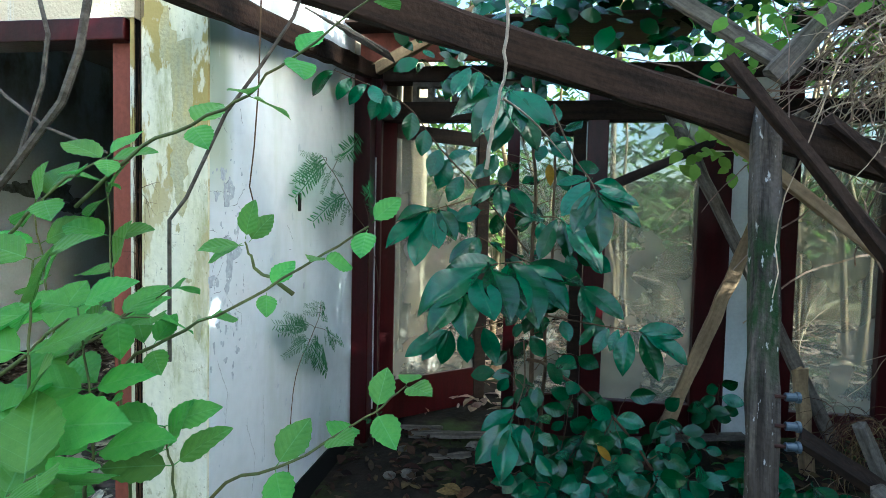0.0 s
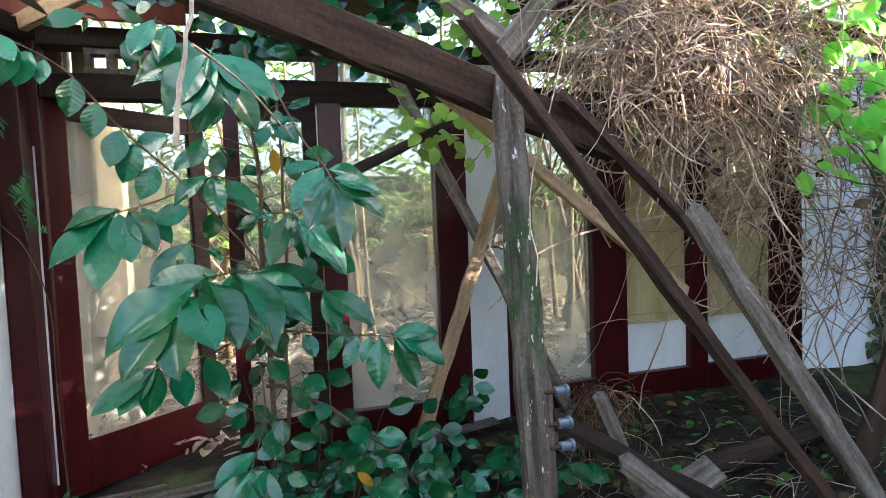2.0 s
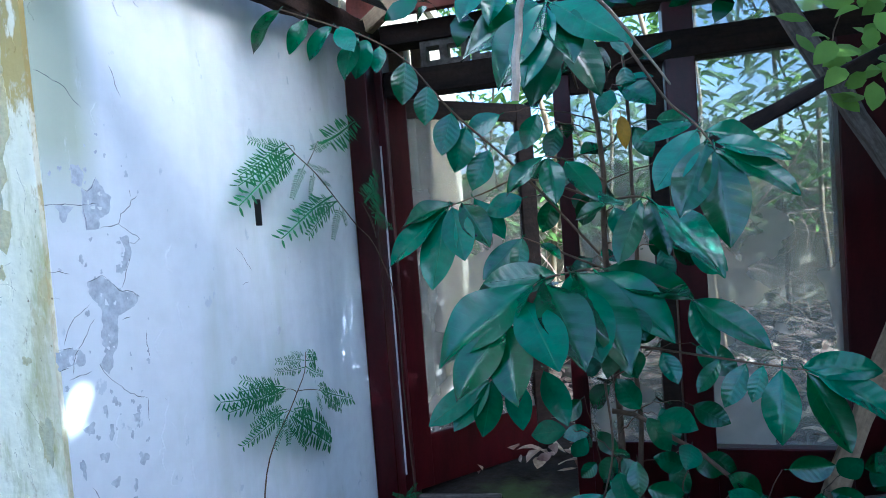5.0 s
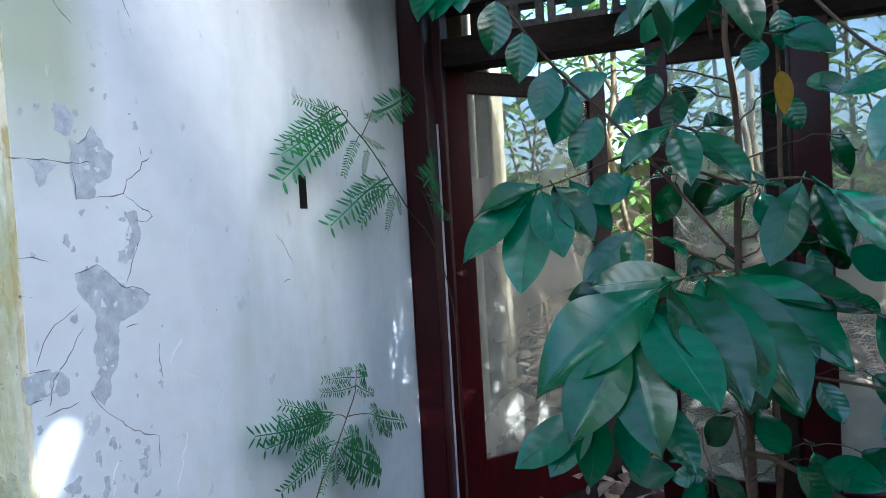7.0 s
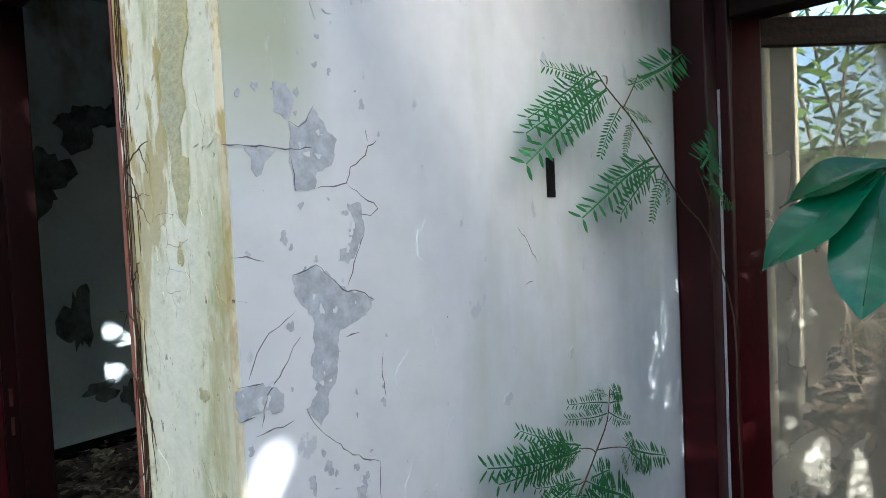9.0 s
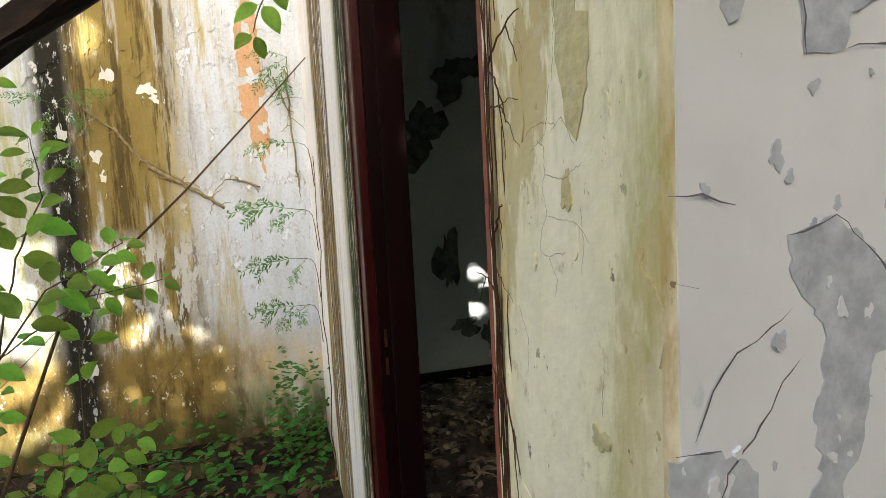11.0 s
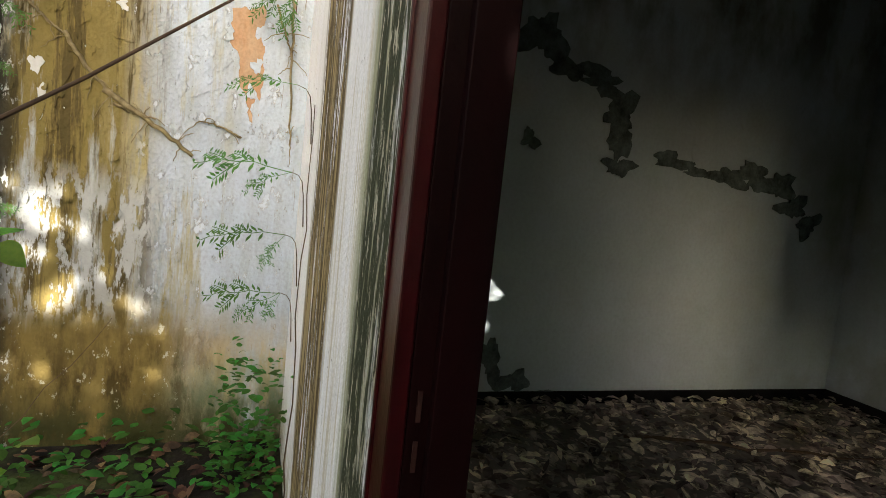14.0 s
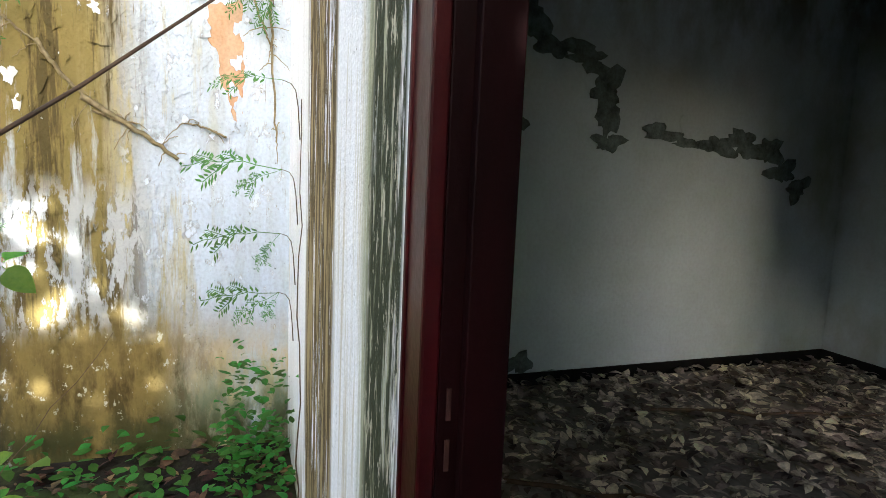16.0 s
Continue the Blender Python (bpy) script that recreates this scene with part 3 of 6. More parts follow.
def make_ground():
    xs, ys = steps(-400, 400, -5.4, 4.6, 0.12), steps(-400, 400, -2.4, 9.4, 0.12)
    verts = [(x, y, ground_z(x, y)) for y in ys for x in xs]
    w = len(xs)
    faces = [(j * w + i, j * w + i + 1, (j + 1) * w + i + 1, (j + 1) * w + i) for j in range(len(ys) - 1) for i in range(w - 1)]
    me = bpy.data.meshes.new("ground")
    me.from_pydata(verts, [], faces)
    me.materials.append(SOIL)
    me.shade_smooth()
    tagged(new("ground", me), "dark damp soil strewn with leaf litter and moss", "ground", kind="structure")


make_ground()


def structure(name, bm, material, label, category):
    return tagged(link(name, bm, material), label, category, kind="structure")


wall_west = structure("wall_west", boxes((-5.2, -5.0, -9.0, 1.98, -0.5, 3.6)), STAIN, "tall rain-stained plaster wall with black mould and ochre streaks", "wall")
wall_front = structure("wall_front", boxes((-5.0, -2.487, 1.914, 2.05, -0.4, 3.2)), STREAK, "pale plaster wall with brown and black run-off streaks", "wall")
wall_lintel = structure("wall_lintel", boxes((-2.487, -1.44, 1.914, 2.05, 2.2, 3.2)), STREAK, "plaster over the doorway with run-off streaks", "wall")
wall_pier = structure("wall_pier", boxes((-1.402, -1.152, 1.914, 1.926, -0.4, 3.2), (-1.402, -1.302, 1.926, 2.05, -0.4, 3.2)), CREAM,
                      "cream plaster pier beside the doorway, cracked and algae-stained", "wall")
wall_white = structure("wall_white", boxes((-1.3, -1.15, 1.926, 3.6, -0.4, 3.2)), PLASTER, "bluish white wall with peeling and cracked paint", "wall")
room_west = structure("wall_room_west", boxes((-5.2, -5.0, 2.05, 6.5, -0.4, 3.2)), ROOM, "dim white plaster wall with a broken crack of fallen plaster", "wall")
structure("wall_room_north", boxes((-5.0, -1.3, 6.3, 6.5, -0.4, 3.2)), ROOM, "plaster wall of the empty room, blotched dark for its dimness", "wall")
# Unseen window opening, added so daylight reaches the room's west wall.
structure("wall_room_east", boxes((-1.45, -1.302, 2.06, 3.82, -0.4, 3.2), (-1.45, -1.302, 5.05, 6.3, -0.4, 3.2), (-1.45, -1.302, 3.82, 5.05, -0.4, 0.8), (-1.45, -1.302, 3.82, 5.05, 2.4, 3.2)), ROOM, "dim plaster wall of the empty room with an added window opening", "wall")
# The same added opening goes through the outer wall.
structure("wall_outer", boxes((-1.3, -1.2, 3.76, 3.82, -0.4, 3.2), (-1.3, -1.2, 5.05, 6.5, -0.4, 3.2), (-1.3, -1.2, 3.82, 5.05, -0.4, 0.8), (-1.3, -1.2, 3.82, 5.05, 2.4, 3.2)), BEIGE, "beige outer wall beyond the glazed door", "wall")
structure("floor", boxes((-5.0, -1.45, 2.05, 6.3, -0.3, 0.0), (-2.39, -1.52, 1.90, 2.05, -0.3, 0.0)), FLOOR, "dusty cement floor under dead leaves", "floor")
structure("ceiling", boxes((-5.2, -1.15, 1.92, 6.5, 3.2, 3.3)), CEIL, "dim board ceiling of the empty room", "ceiling")
structure("wall_compound", boxes((-9, 14, 9.0, 9.2, -0.4, 2.15)), MOSSY, "old beige boundary wall behind the bamboo", "wall")
structure("baseboard", boxes((-5.0, -4.985, 2.05, 6.3, 0.0, 0.09), (-4.985, -1.45, 6.285, 6.3, 0.0, 0.09)), BLACK, "dark skirting at the foot of the room walls", "baseboard")
structure("trim", soft(boxes((-1.15, -1.138, 1.95, 3.6, -0.2, 0.13)), 0.003), BLACK, "black damp skirting along the white wall", "trim")


def leaf_screen(name, label, origin, across, wide, high, step, size, layers, keep, material, seed):
    """A dense wall of leaves from origin, along a level direction; keep(p) says where leaves grow."""
    rnd = np.random.default_rng(seed)
    o, u = np.array(origin, float), np.array(across, float)
    v, w = np.array((0.0, 0.0, 1.0)), np.array((across[1], -across[0], 0.0))
    nu, nv = int(wide / step), int(high / step)
    a, b = np.meshgrid(np.arange(nu), np.arange(nv))
    mids = []
    for k in range(layers):
        p = np.stack((a.ravel(), b.ravel()), 1) * step + rnd.uniform(-0.5, 0.5, (nu * nv, 2)) * step
        mids.append(o + p[:, :1] * u + p[:, 1:] * v + (rnd.uniform(-0.12, 0.12, (nu * nv, 1)) + 0.10 * k) * w)
    mid = np.concatenate(mids)
    n = len(mid)
    ang = rnd.uniform(0, math.tau, n)[:, None]
    along = np.cos(ang) * u + np.sin(ang) * v + rnd.uniform(-0.25, 0.25, (n, 1)) * w
    side = -np.sin(ang) * u + np.cos(ang) * v + rnd.uniform(-0.25, 0.25, (n, 1)) * w
    sz = size * rnd.uniform(0.8, 1.25, (n, 1))
    pts = np.stack((mid - along * sz / 2, mid + side * sz * 0.32 + w * 0.01, mid + along * sz / 2, mid - side * sz * 0.32 + w * 0.01), 1)
    ok = keep(mid, size * 0.42)
    pts = pts[ok].reshape(-1, 3)
    me = bpy.data.meshes.new(name)
    me.from_pydata(pts.tolist(), [], [(i, i + 1, i + 2, i + 3) for i in range(0, len(pts), 4)])
    me.materials.append(material)
    return tagged(new(name, me), label, "hedge", "", "stuff")


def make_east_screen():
    """Unseen leaf screen added to the east; sun passes only at its chosen gaps."""
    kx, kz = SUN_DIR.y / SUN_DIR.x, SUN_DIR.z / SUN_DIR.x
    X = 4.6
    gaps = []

    # Each gap is placed by running a wanted sun spot back along the sun.
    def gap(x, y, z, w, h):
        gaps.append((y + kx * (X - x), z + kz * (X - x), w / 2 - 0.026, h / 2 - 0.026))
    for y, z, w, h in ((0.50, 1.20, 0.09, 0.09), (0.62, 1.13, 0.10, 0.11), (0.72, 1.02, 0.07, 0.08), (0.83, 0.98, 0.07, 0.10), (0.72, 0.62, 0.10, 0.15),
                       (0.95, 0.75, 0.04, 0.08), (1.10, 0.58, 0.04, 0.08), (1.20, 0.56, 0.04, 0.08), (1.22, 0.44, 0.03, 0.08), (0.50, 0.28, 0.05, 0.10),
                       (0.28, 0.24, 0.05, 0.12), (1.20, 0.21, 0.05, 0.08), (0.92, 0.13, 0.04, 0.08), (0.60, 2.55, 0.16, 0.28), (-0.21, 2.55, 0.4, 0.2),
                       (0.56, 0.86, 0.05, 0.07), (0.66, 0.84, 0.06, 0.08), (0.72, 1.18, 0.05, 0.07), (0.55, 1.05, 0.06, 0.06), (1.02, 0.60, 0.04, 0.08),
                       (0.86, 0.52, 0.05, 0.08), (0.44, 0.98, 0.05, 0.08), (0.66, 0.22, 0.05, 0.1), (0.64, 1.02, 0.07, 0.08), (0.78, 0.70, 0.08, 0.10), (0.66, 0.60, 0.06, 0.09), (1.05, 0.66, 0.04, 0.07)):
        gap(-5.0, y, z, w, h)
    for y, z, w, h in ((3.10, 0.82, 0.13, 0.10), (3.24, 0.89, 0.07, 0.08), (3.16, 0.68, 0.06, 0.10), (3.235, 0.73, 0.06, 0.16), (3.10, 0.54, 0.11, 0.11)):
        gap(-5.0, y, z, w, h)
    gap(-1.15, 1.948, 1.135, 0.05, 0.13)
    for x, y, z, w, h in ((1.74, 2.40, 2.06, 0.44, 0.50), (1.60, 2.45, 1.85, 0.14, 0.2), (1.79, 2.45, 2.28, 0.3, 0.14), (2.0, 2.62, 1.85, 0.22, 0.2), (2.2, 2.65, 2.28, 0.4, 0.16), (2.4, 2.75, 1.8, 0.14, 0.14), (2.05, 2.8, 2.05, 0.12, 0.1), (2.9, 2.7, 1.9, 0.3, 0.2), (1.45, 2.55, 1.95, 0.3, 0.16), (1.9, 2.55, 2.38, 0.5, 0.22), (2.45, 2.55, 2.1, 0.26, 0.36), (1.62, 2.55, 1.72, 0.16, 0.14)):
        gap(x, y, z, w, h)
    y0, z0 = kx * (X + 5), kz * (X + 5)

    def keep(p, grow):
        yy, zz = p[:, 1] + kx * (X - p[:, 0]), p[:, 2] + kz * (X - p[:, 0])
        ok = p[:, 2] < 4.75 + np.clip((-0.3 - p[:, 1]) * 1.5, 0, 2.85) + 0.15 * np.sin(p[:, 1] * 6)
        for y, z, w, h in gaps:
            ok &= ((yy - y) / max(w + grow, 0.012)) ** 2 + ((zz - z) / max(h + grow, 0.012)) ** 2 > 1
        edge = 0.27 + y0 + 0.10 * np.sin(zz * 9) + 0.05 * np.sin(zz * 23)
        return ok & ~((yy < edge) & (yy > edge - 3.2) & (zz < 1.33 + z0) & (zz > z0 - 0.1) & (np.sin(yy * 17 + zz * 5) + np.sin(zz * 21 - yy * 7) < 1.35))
    leaf_screen("tree_screen", "unseen screen of large leaves added to shade the place", (X + 0.3, -8.5, -0.4), (0, 1, 0), 12.3, 8.0, 0.05, 0.20, 2, keep, SCREENLEAF, 5)
    leaf_screen("tree_screen", "unseen small leaves added to trim the screen's sun gaps", (X, -8.5, -0.4), (0, 1, 0), 12.3, 8.0, 0.04, 0.09, 2, keep, SCREENLEAF, 8)


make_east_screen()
# Added hedge, never seen; closes off the low sky behind the camera.
leaf_screen("garden_hedge", "leafy hedge added out of view behind the path", (-6.0, -8.3, -0.4), (1, 0, 0), 10.6, 2.2, 0.07, 0.2, 2, lambda p, grow: np.ones(len(p), bool), SCREENLEAF, 6)


# ---- peeling paint and cracks on the walls ----
def patches(wall, name, material, place, rows, thick=0.002, rough=0.4):
    for i, (u, v, w, h, s) in enumerate(rows):
        bm = bmesh.new()
        slab(bm, blot(u, v, w, h, s, 30, rough), place, thick + 0.0003 * i)
        part(name, bm, material, wall)


WX = on_x(-1.15)
WHITE_PATCHES = (((2.010, 1.405), (2.050, 1.416), (2.106, 1.371), (2.130, 1.369), (2.161, 1.352), (2.142, 1.330), (2.089, 1.315), (2.083, 1.294), (2.077, 1.245), (2.060, 1.223), (2.059, 1.198), (2.045, 1.184), (2.022, 1.214), (2.043, 1.234), (2.034, 1.274), (2.043, 1.301), (2.041, 1.342), (2.014, 1.376)),
                 ((2.019, 1.617), (2.033, 1.609), (2.062, 1.642), (2.081, 1.617), (2.102, 1.599), (2.089, 1.560), (2.062, 1.549), (2.057, 1.525), (2.023, 1.521), (2.018, 1.569)),
                 ((2.116, 1.504), (2.142, 1.505), (2.146, 1.457), (2.123, 1.420), (2.111, 1.412), (2.095, 1.418), (2.097, 1.436), (2.120, 1.445), (2.128, 1.470)),
                 ((1.997, 1.668), (2.018, 1.670), (2.029, 1.654), (2.021, 1.621), (1.995, 1.627)),
                 ((1.916, 1.266), (1.956, 1.267), (1.986, 1.246), (1.982, 1.222), (1.954, 1.229), (1.920, 1.224)),
                 ((1.948, 1.576), (1.995, 1.575), (1.975, 1.551), (1.964, 1.538), (1.958, 1.553)),
                 ((2.105, 1.071), (2.128, 1.067), (2.122, 1.044), (2.106, 1.051)))
WHITE_CRACKS = (((1.917, 1.577), (1.951, 1.578), (2.019, 1.579), (2.056, 1.583)),
                ((2.057, 1.525), (2.092, 1.529), (2.115, 1.535), (2.124, 1.559), (2.156, 1.579), (2.162, 1.594), (2.181, 1.604)),
                ((2.115, 1.535), (2.143, 1.516), (2.169, 1.505), (2.177, 1.496), (2.161, 1.485), (2.136, 1.488)),
                ((2.146, 1.457), (2.128, 1.426), (2.118, 1.399), (2.106, 1.378)),
                ((2.010, 1.405), (2.050, 1.416), (2.106, 1.371), (2.130, 1.369), (2.161, 1.352)),
                ((2.021, 1.216), (2.044, 1.177), (2.092, 1.131), (2.120, 1.110), (2.155, 1.094)),
                ((2.155, 1.094), (2.153, 1.063), (2.153, 1.034)),
                ((1.935, 1.276), (1.949, 1.308), (1.968, 1.331), (1.984, 1.337), (2.013, 1.356)),
                ((1.917, 1.435), (1.942, 1.435), (1.967, 1.427)),
                ((1.920, 1.381), (1.939, 1.376)),
                ((2.019, 1.617), (2.033, 1.610), (2.047, 1.620), (2.062, 1.645)),
                ((2.173, 1.265), (2.168, 1.228), (2.174, 1.194)),
                ((1.920, 1.269), (1.956, 1.267)),
                ((1.920, 1.224), (1.942, 1.226)),
                ((2.018, 1.569), (2.023, 1.521)),
                ((2.097, 1.303), (2.126, 1.306)),
                ((2.162, 1.602), (2.158, 1.622)))


def ragged(pts, seed, step=0.012, amp=0.004, close=True):
    """The outline with more corners, each a little off, as paint breaks."""
    rnd = random.Random(seed)
    out = []
    for (a, b), (c, d) in zip(pts, pts[1:] + pts[:1] if close else pts[1:]):
        n = max(1, int(math.hypot(c - a, d - b) / step))
        for k in range(n):
            f = k / n
            out.append((a + (c - a) * f + rnd.uniform(-amp, amp) * (k > 0), b + (d - b) * f + rnd.uniform(-amp, amp) * (k > 0)))
    return out if close else out + [pts[-1]]


for i, pts in enumerate(WHITE_PATCHES):
    bm = bmesh.new()
    slab(bm, ragged(pts, i, 0.007, 0.0035), WX, 0.0012)
    part("bare_patch", bm, BARE, wall_white)


def line_crack(wall, place, pts, seed, width, amp=0.003, material=CRACK, step=0.01):
    mid = ragged(list(pts), seed, step, amp, False)
    rnd = random.Random(seed)
    bm = bmesh.new()
    prev = None
    n = len(mid) - 1
    for k, (a, b) in enumerate(mid):
        c, d = mid[min(k + 1, n)]
        e, f = mid[max(k - 1, 0)]
        t = Vector((c - e, d - f)).normalized()
        w = width / 2 * (0.35 + rnd.random()) * (1 if 0 < k < n else 0.2)
        pair = [bm.verts.new(place(a - t.y * w, b + t.x * w, 0.0022)), bm.verts.new(place(a + t.y * w, b - t.x * w, 0.0022))]
        if prev:
            bm.faces.new((prev[0], pair[0], pair[1], prev[1]))
        prev = pair
    part("crack", bm, material, wall)


for i, pts in enumerate(WHITE_CRACKS):
    line_crack(wall_white, WX, pts, 40 + i, 0.0017, 0.0022)
for i, pts in enumerate((((2.58, 1.455), (2.62, 1.42), (2.66, 1.37)), ((2.60, 1.33), (2.64, 1.335)), ((1.97, 0.95), (2.05, 0.80), (2.02, 0.6)), ((2.35, 0.70), (2.37, 0.4)), ((1.93, 1.86), (2.0, 1.84), (2.04, 1.80)),
                         ((1.94, 1.20), (2.0, 1.205)), ((2.02, 1.32), (1.96, 1.25), (1.95, 1.21)), ((2.13, 1.92), (2.16, 1.85)), ((2.2, 0.62), (2.28, 0.45), (2.25, 0.3)))):
    line_crack(wall_white, WX, pts, 60 + i, 0.0016)
patches(wall_white, "lifted_flake", FLAKE, WX, ((2.52, 1.10, 0.03, 0.022, 31), (2.80, 1.14, 0.018, 0.03, 32), (2.95, 1.02, 0.03, 0.015, 33)), 0.003)
slot_bm = boxes((-1.1495, -1.146, 2.712, 2.750, 1.52, 1.612))
tagged(link("switch_opening", soft(slot_bm, 0.002), BLACK), "narrow black switch slot in the white wall", "switch opening")
CY = on_y(1.914)
patches(wall_pier, "bare_patch", CREAM_PALE, CY, ((-1.268, 1.44, 0.014, 0.035, 3), (-1.225, 1.25, 0.02, 0.02, 4), (-1.19, 1.08, 0.03, 0.12, 8),
                                                  (-1.31, 2.12, 0.06, 0.2, 9)), 0.0015)
bm = bmesh.new()
slab(bm, ragged(((-1.30, 2.10), (-1.215, 2.12), (-1.208, 1.771), (-1.209, 1.728), (-1.233, 1.682), (-1.226, 1.636), (-1.248, 1.613), (-1.247, 1.575), (-1.228, 1.569), (-1.232, 1.517), (-1.25, 1.479), (-1.265, 1.492), (-1.276, 1.535), (-1.284, 1.599), (-1.301, 1.641), (-1.296, 1.679),
                 (-1.304, 1.712), (-1.285, 1.80)), 77, 0.01, 0.003), CY, 0.0011)
part("bare_patch", bm, CREAM_PALE, wall_pier, "ochre patch where the cream paint has peeled")
for i, pts in enumerate((((-1.342, 1.491), (-1.325, 1.499), (-1.308, 1.500), (-1.28, 1.496)), ((-1.318, 1.486), (-1.304, 1.480), (-1.303, 1.455), (-1.309, 1.447), (-1.301, 1.421), (-1.313, 1.407), (-1.317, 1.389), (-1.303, 1.385), (-1.27, 1.39)),
                         ((-1.303, 1.455), (-1.27, 1.45), (-1.24, 1.462)), ((-1.301, 1.421), (-1.25, 1.415), (-1.23, 1.40)), ((-1.36, 1.60), (-1.34, 1.57), (-1.345, 1.54)), ((-1.37, 1.33), (-1.35, 1.30), (-1.355, 1.26)))):
    line_crack(wall_pier, CY, pts, 120 + i, 0.0007, 0.0011, CREAM_CRACK, 0.003)
for i, pts in enumerate((((-1.29, 1.53), (-1.30, 1.49), (-1.335, 1.475)), ((-1.275, 1.60), (-1.285, 1.53)), ((-1.245, 1.43), (-1.24, 1.40), (-1.246, 1.375)), ((-1.30, 1.385), (-1.285, 1.365), (-1.29, 1.35)), ((-1.215, 1.32), (-1.22, 1.27)),
                         ((-1.29, 1.49), (-1.27, 1.50), (-1.25, 1.475)), ((-1.27, 1.10), (-1.25, 1.04), (-1.24, 0.98)), ((-1.20, 1.66), (-1.18, 1.60), (-1.19, 1.56)), ((-1.33, 1.66), (-1.29, 1.70)), ((-1.24, 1.16), (-1.20, 1.10)))):
    line_crack(wall_pier, CY, pts, 80 + i, 0.0007, 0.0011, CREAM_CRACK, 0.003)
RX = on_x(-5.0)
patches(room_west, "fallen_plaster", ROOM_BARE, RX, ((3.34, 2.43, 0.28, 0.3, 3), (3.60, 2.27, 0.35, 0.16, 4), (3.83, 2.20, 0.3, 0.14, 5), (3.98, 2.02, 0.26, 0.26, 6), (4.0, 1.84, 0.16, 0.28, 7), (4.02, 1.68, 0.2, 0.14, 8),
                                                     (4.45, 1.77, 0.3, 0.12, 9), (4.70, 1.71, 0.3, 0.06, 10), (4.95, 1.70, 0.34, 0.12, 11), (5.2, 1.74, 0.34, 0.2, 12), (5.45, 1.70, 0.3, 0.22, 13), (5.62, 1.55, 0.25, 0.18, 14),
                                                     (5.80, 1.42, 0.2, 0.18, 15), (3.33, 1.78, 0.10, 0.14, 16), (3.24, 0.30, 0.14, 0.3, 17), (3.42, 0.16, 0.2, 0.16, 18), (3.02, 0.42, 0.24, 0.12, 19), (3.65, 0.06, 0.2, 0.06, 20),
                                                     (2.9, 0.95, 0.16, 0.5, 21), (2.75, 1.9, 0.3, 0.4, 22), (3.0, 2.3, 0.3, 0.3, 23)), 0.003, 0.55)
for i, pts in enumerate((((1.49, 2.24), (1.66, 2.28), (1.67, 1.92), (1.66, 1.66), (1.62, 1.64), (1.59, 1.78), (1.55, 1.86), (1.54, 2.00), (1.49, 2.06)), ((1.50, 2.30), (1.49, 2.62), (1.58, 2.90), (1.64, 2.70), (1.65, 2.32)))):
    bm = bmesh.new()
    slab(bm, ragged(pts, 90 + i, 0.02, 0.008), RX, 0.003)
    part("bare_patch", bm, ORANGE, wall_west, "patch of bare orange undercoat")
patches(wall_west, "flaked_patch", PANEL, RX, ((0.93, 2.22, 0.09, 0.08, 3), (0.70, 2.30, 0.07, 0.13, 4), (0.97, 2.16, 0.05, 0.05, 5), (0.62, 1.62, 0.06, 0.14, 6), (0.44, 0.42, 0.07, 0.12, 7), (0.60, 1.80, 0.05, 0.10, 8),
                                               (0.42, 1.95, 0.05, 0.1, 9)), 0.002, 0.5)


def chips(wall, material, place, count, u0, u1, v0, v1, size, thick, seed, clear=None):
    """Scales of paint that stand a little off the wall, in the wall's own colours."""
    rnd = random.Random(seed)
    for i in range(count):
        u, v = rnd.uniform(u0, u1), rnd.uniform(v0, v1)
        s = size * rnd.uniform(0.35, 1.3)
        if clear and clear[0] < u < clear[1] and clear[2] < v < clear[3]:
            continue
        bm = bmesh.new()
        slab(bm, blot(u, v, s * rnd.uniform(0.6, 1.1), s * rnd.uniform(0.8, 1.8), seed * 100 + i, 15, 0.55), place, thick * rnd.uniform(0.6, 1.4))
        part("paint_scale", bm, material, wall)


chips(wall_west, STAIN, RX, 130, 0.45, 1.88, 0.45, 2.7, 0.085, 0.007, 1)
chips(wall_west, STAIN, RX, 30, -0.6, 0.5, 1.3, 2.7, 0.10, 0.007, 2)
chips(wall_white, PLASTER, WX, 34, 1.94, 2.35, 0.7, 2.25, 0.05, 0.0014, 3, (1.95, 2.2, 1.12, 1.72))
for i, (u, v, w, h) in enumerate(((2.08, 1.36, 0.09, 0.06), (2.06, 1.25, 0.03, 0.09), (2.05, 1.58, 0.05, 0.07), (2.12, 1.46, 0.025, 0.05), (1.95, 1.25, 0.05, 0.03))):
    chips(wall_white, PLASTER, WX, 5, u - w / 2, u + w / 2, v - h / 2, v + h / 2, 0.007, 0.0022, 130 + i)
chips(wall_white, BARE, WX, 40, 1.93, 2.20, 1.05, 1.75, 0.009, 0.0012, 140)
chips(wall_white, BARE, WX, 16, 1.93, 2.24, 0.85, 1.12, 0.02, 0.0012, 141)
chips(wall_pier, CREAM, CY, 26, -1.385, -1.17, 0.8, 2.2, 0.035, 0.0016, 4)
chips(room_west, ROOM, RX, 16, 2.7, 5.8, 0.3, 2.4, 0.06, 0.004, 5)


# ---- doorway of the dark room ----
door_frame = thing("door_frame", (-1.95, 1.95, 0), "dark red wooden door frame, empty and worn", "door frame", kind="structure")
door_frame.location = (0, 0, 0)
part("jamb", soft(boxes((-2.480, -2.395, 1.902, 1.932, 0.0, 2.2)), 0.005), RED, door_frame, "glossy dark red jamb")
# reveal and stop take the darkened red, standing in for shade
part("reveal", soft(boxes((-2.480, -2.397, 1.932, 2.035, 0.0, 2.2)), 0.003), RED_SHADED, door_frame, "inner side of the jamb, its shade put into the red")
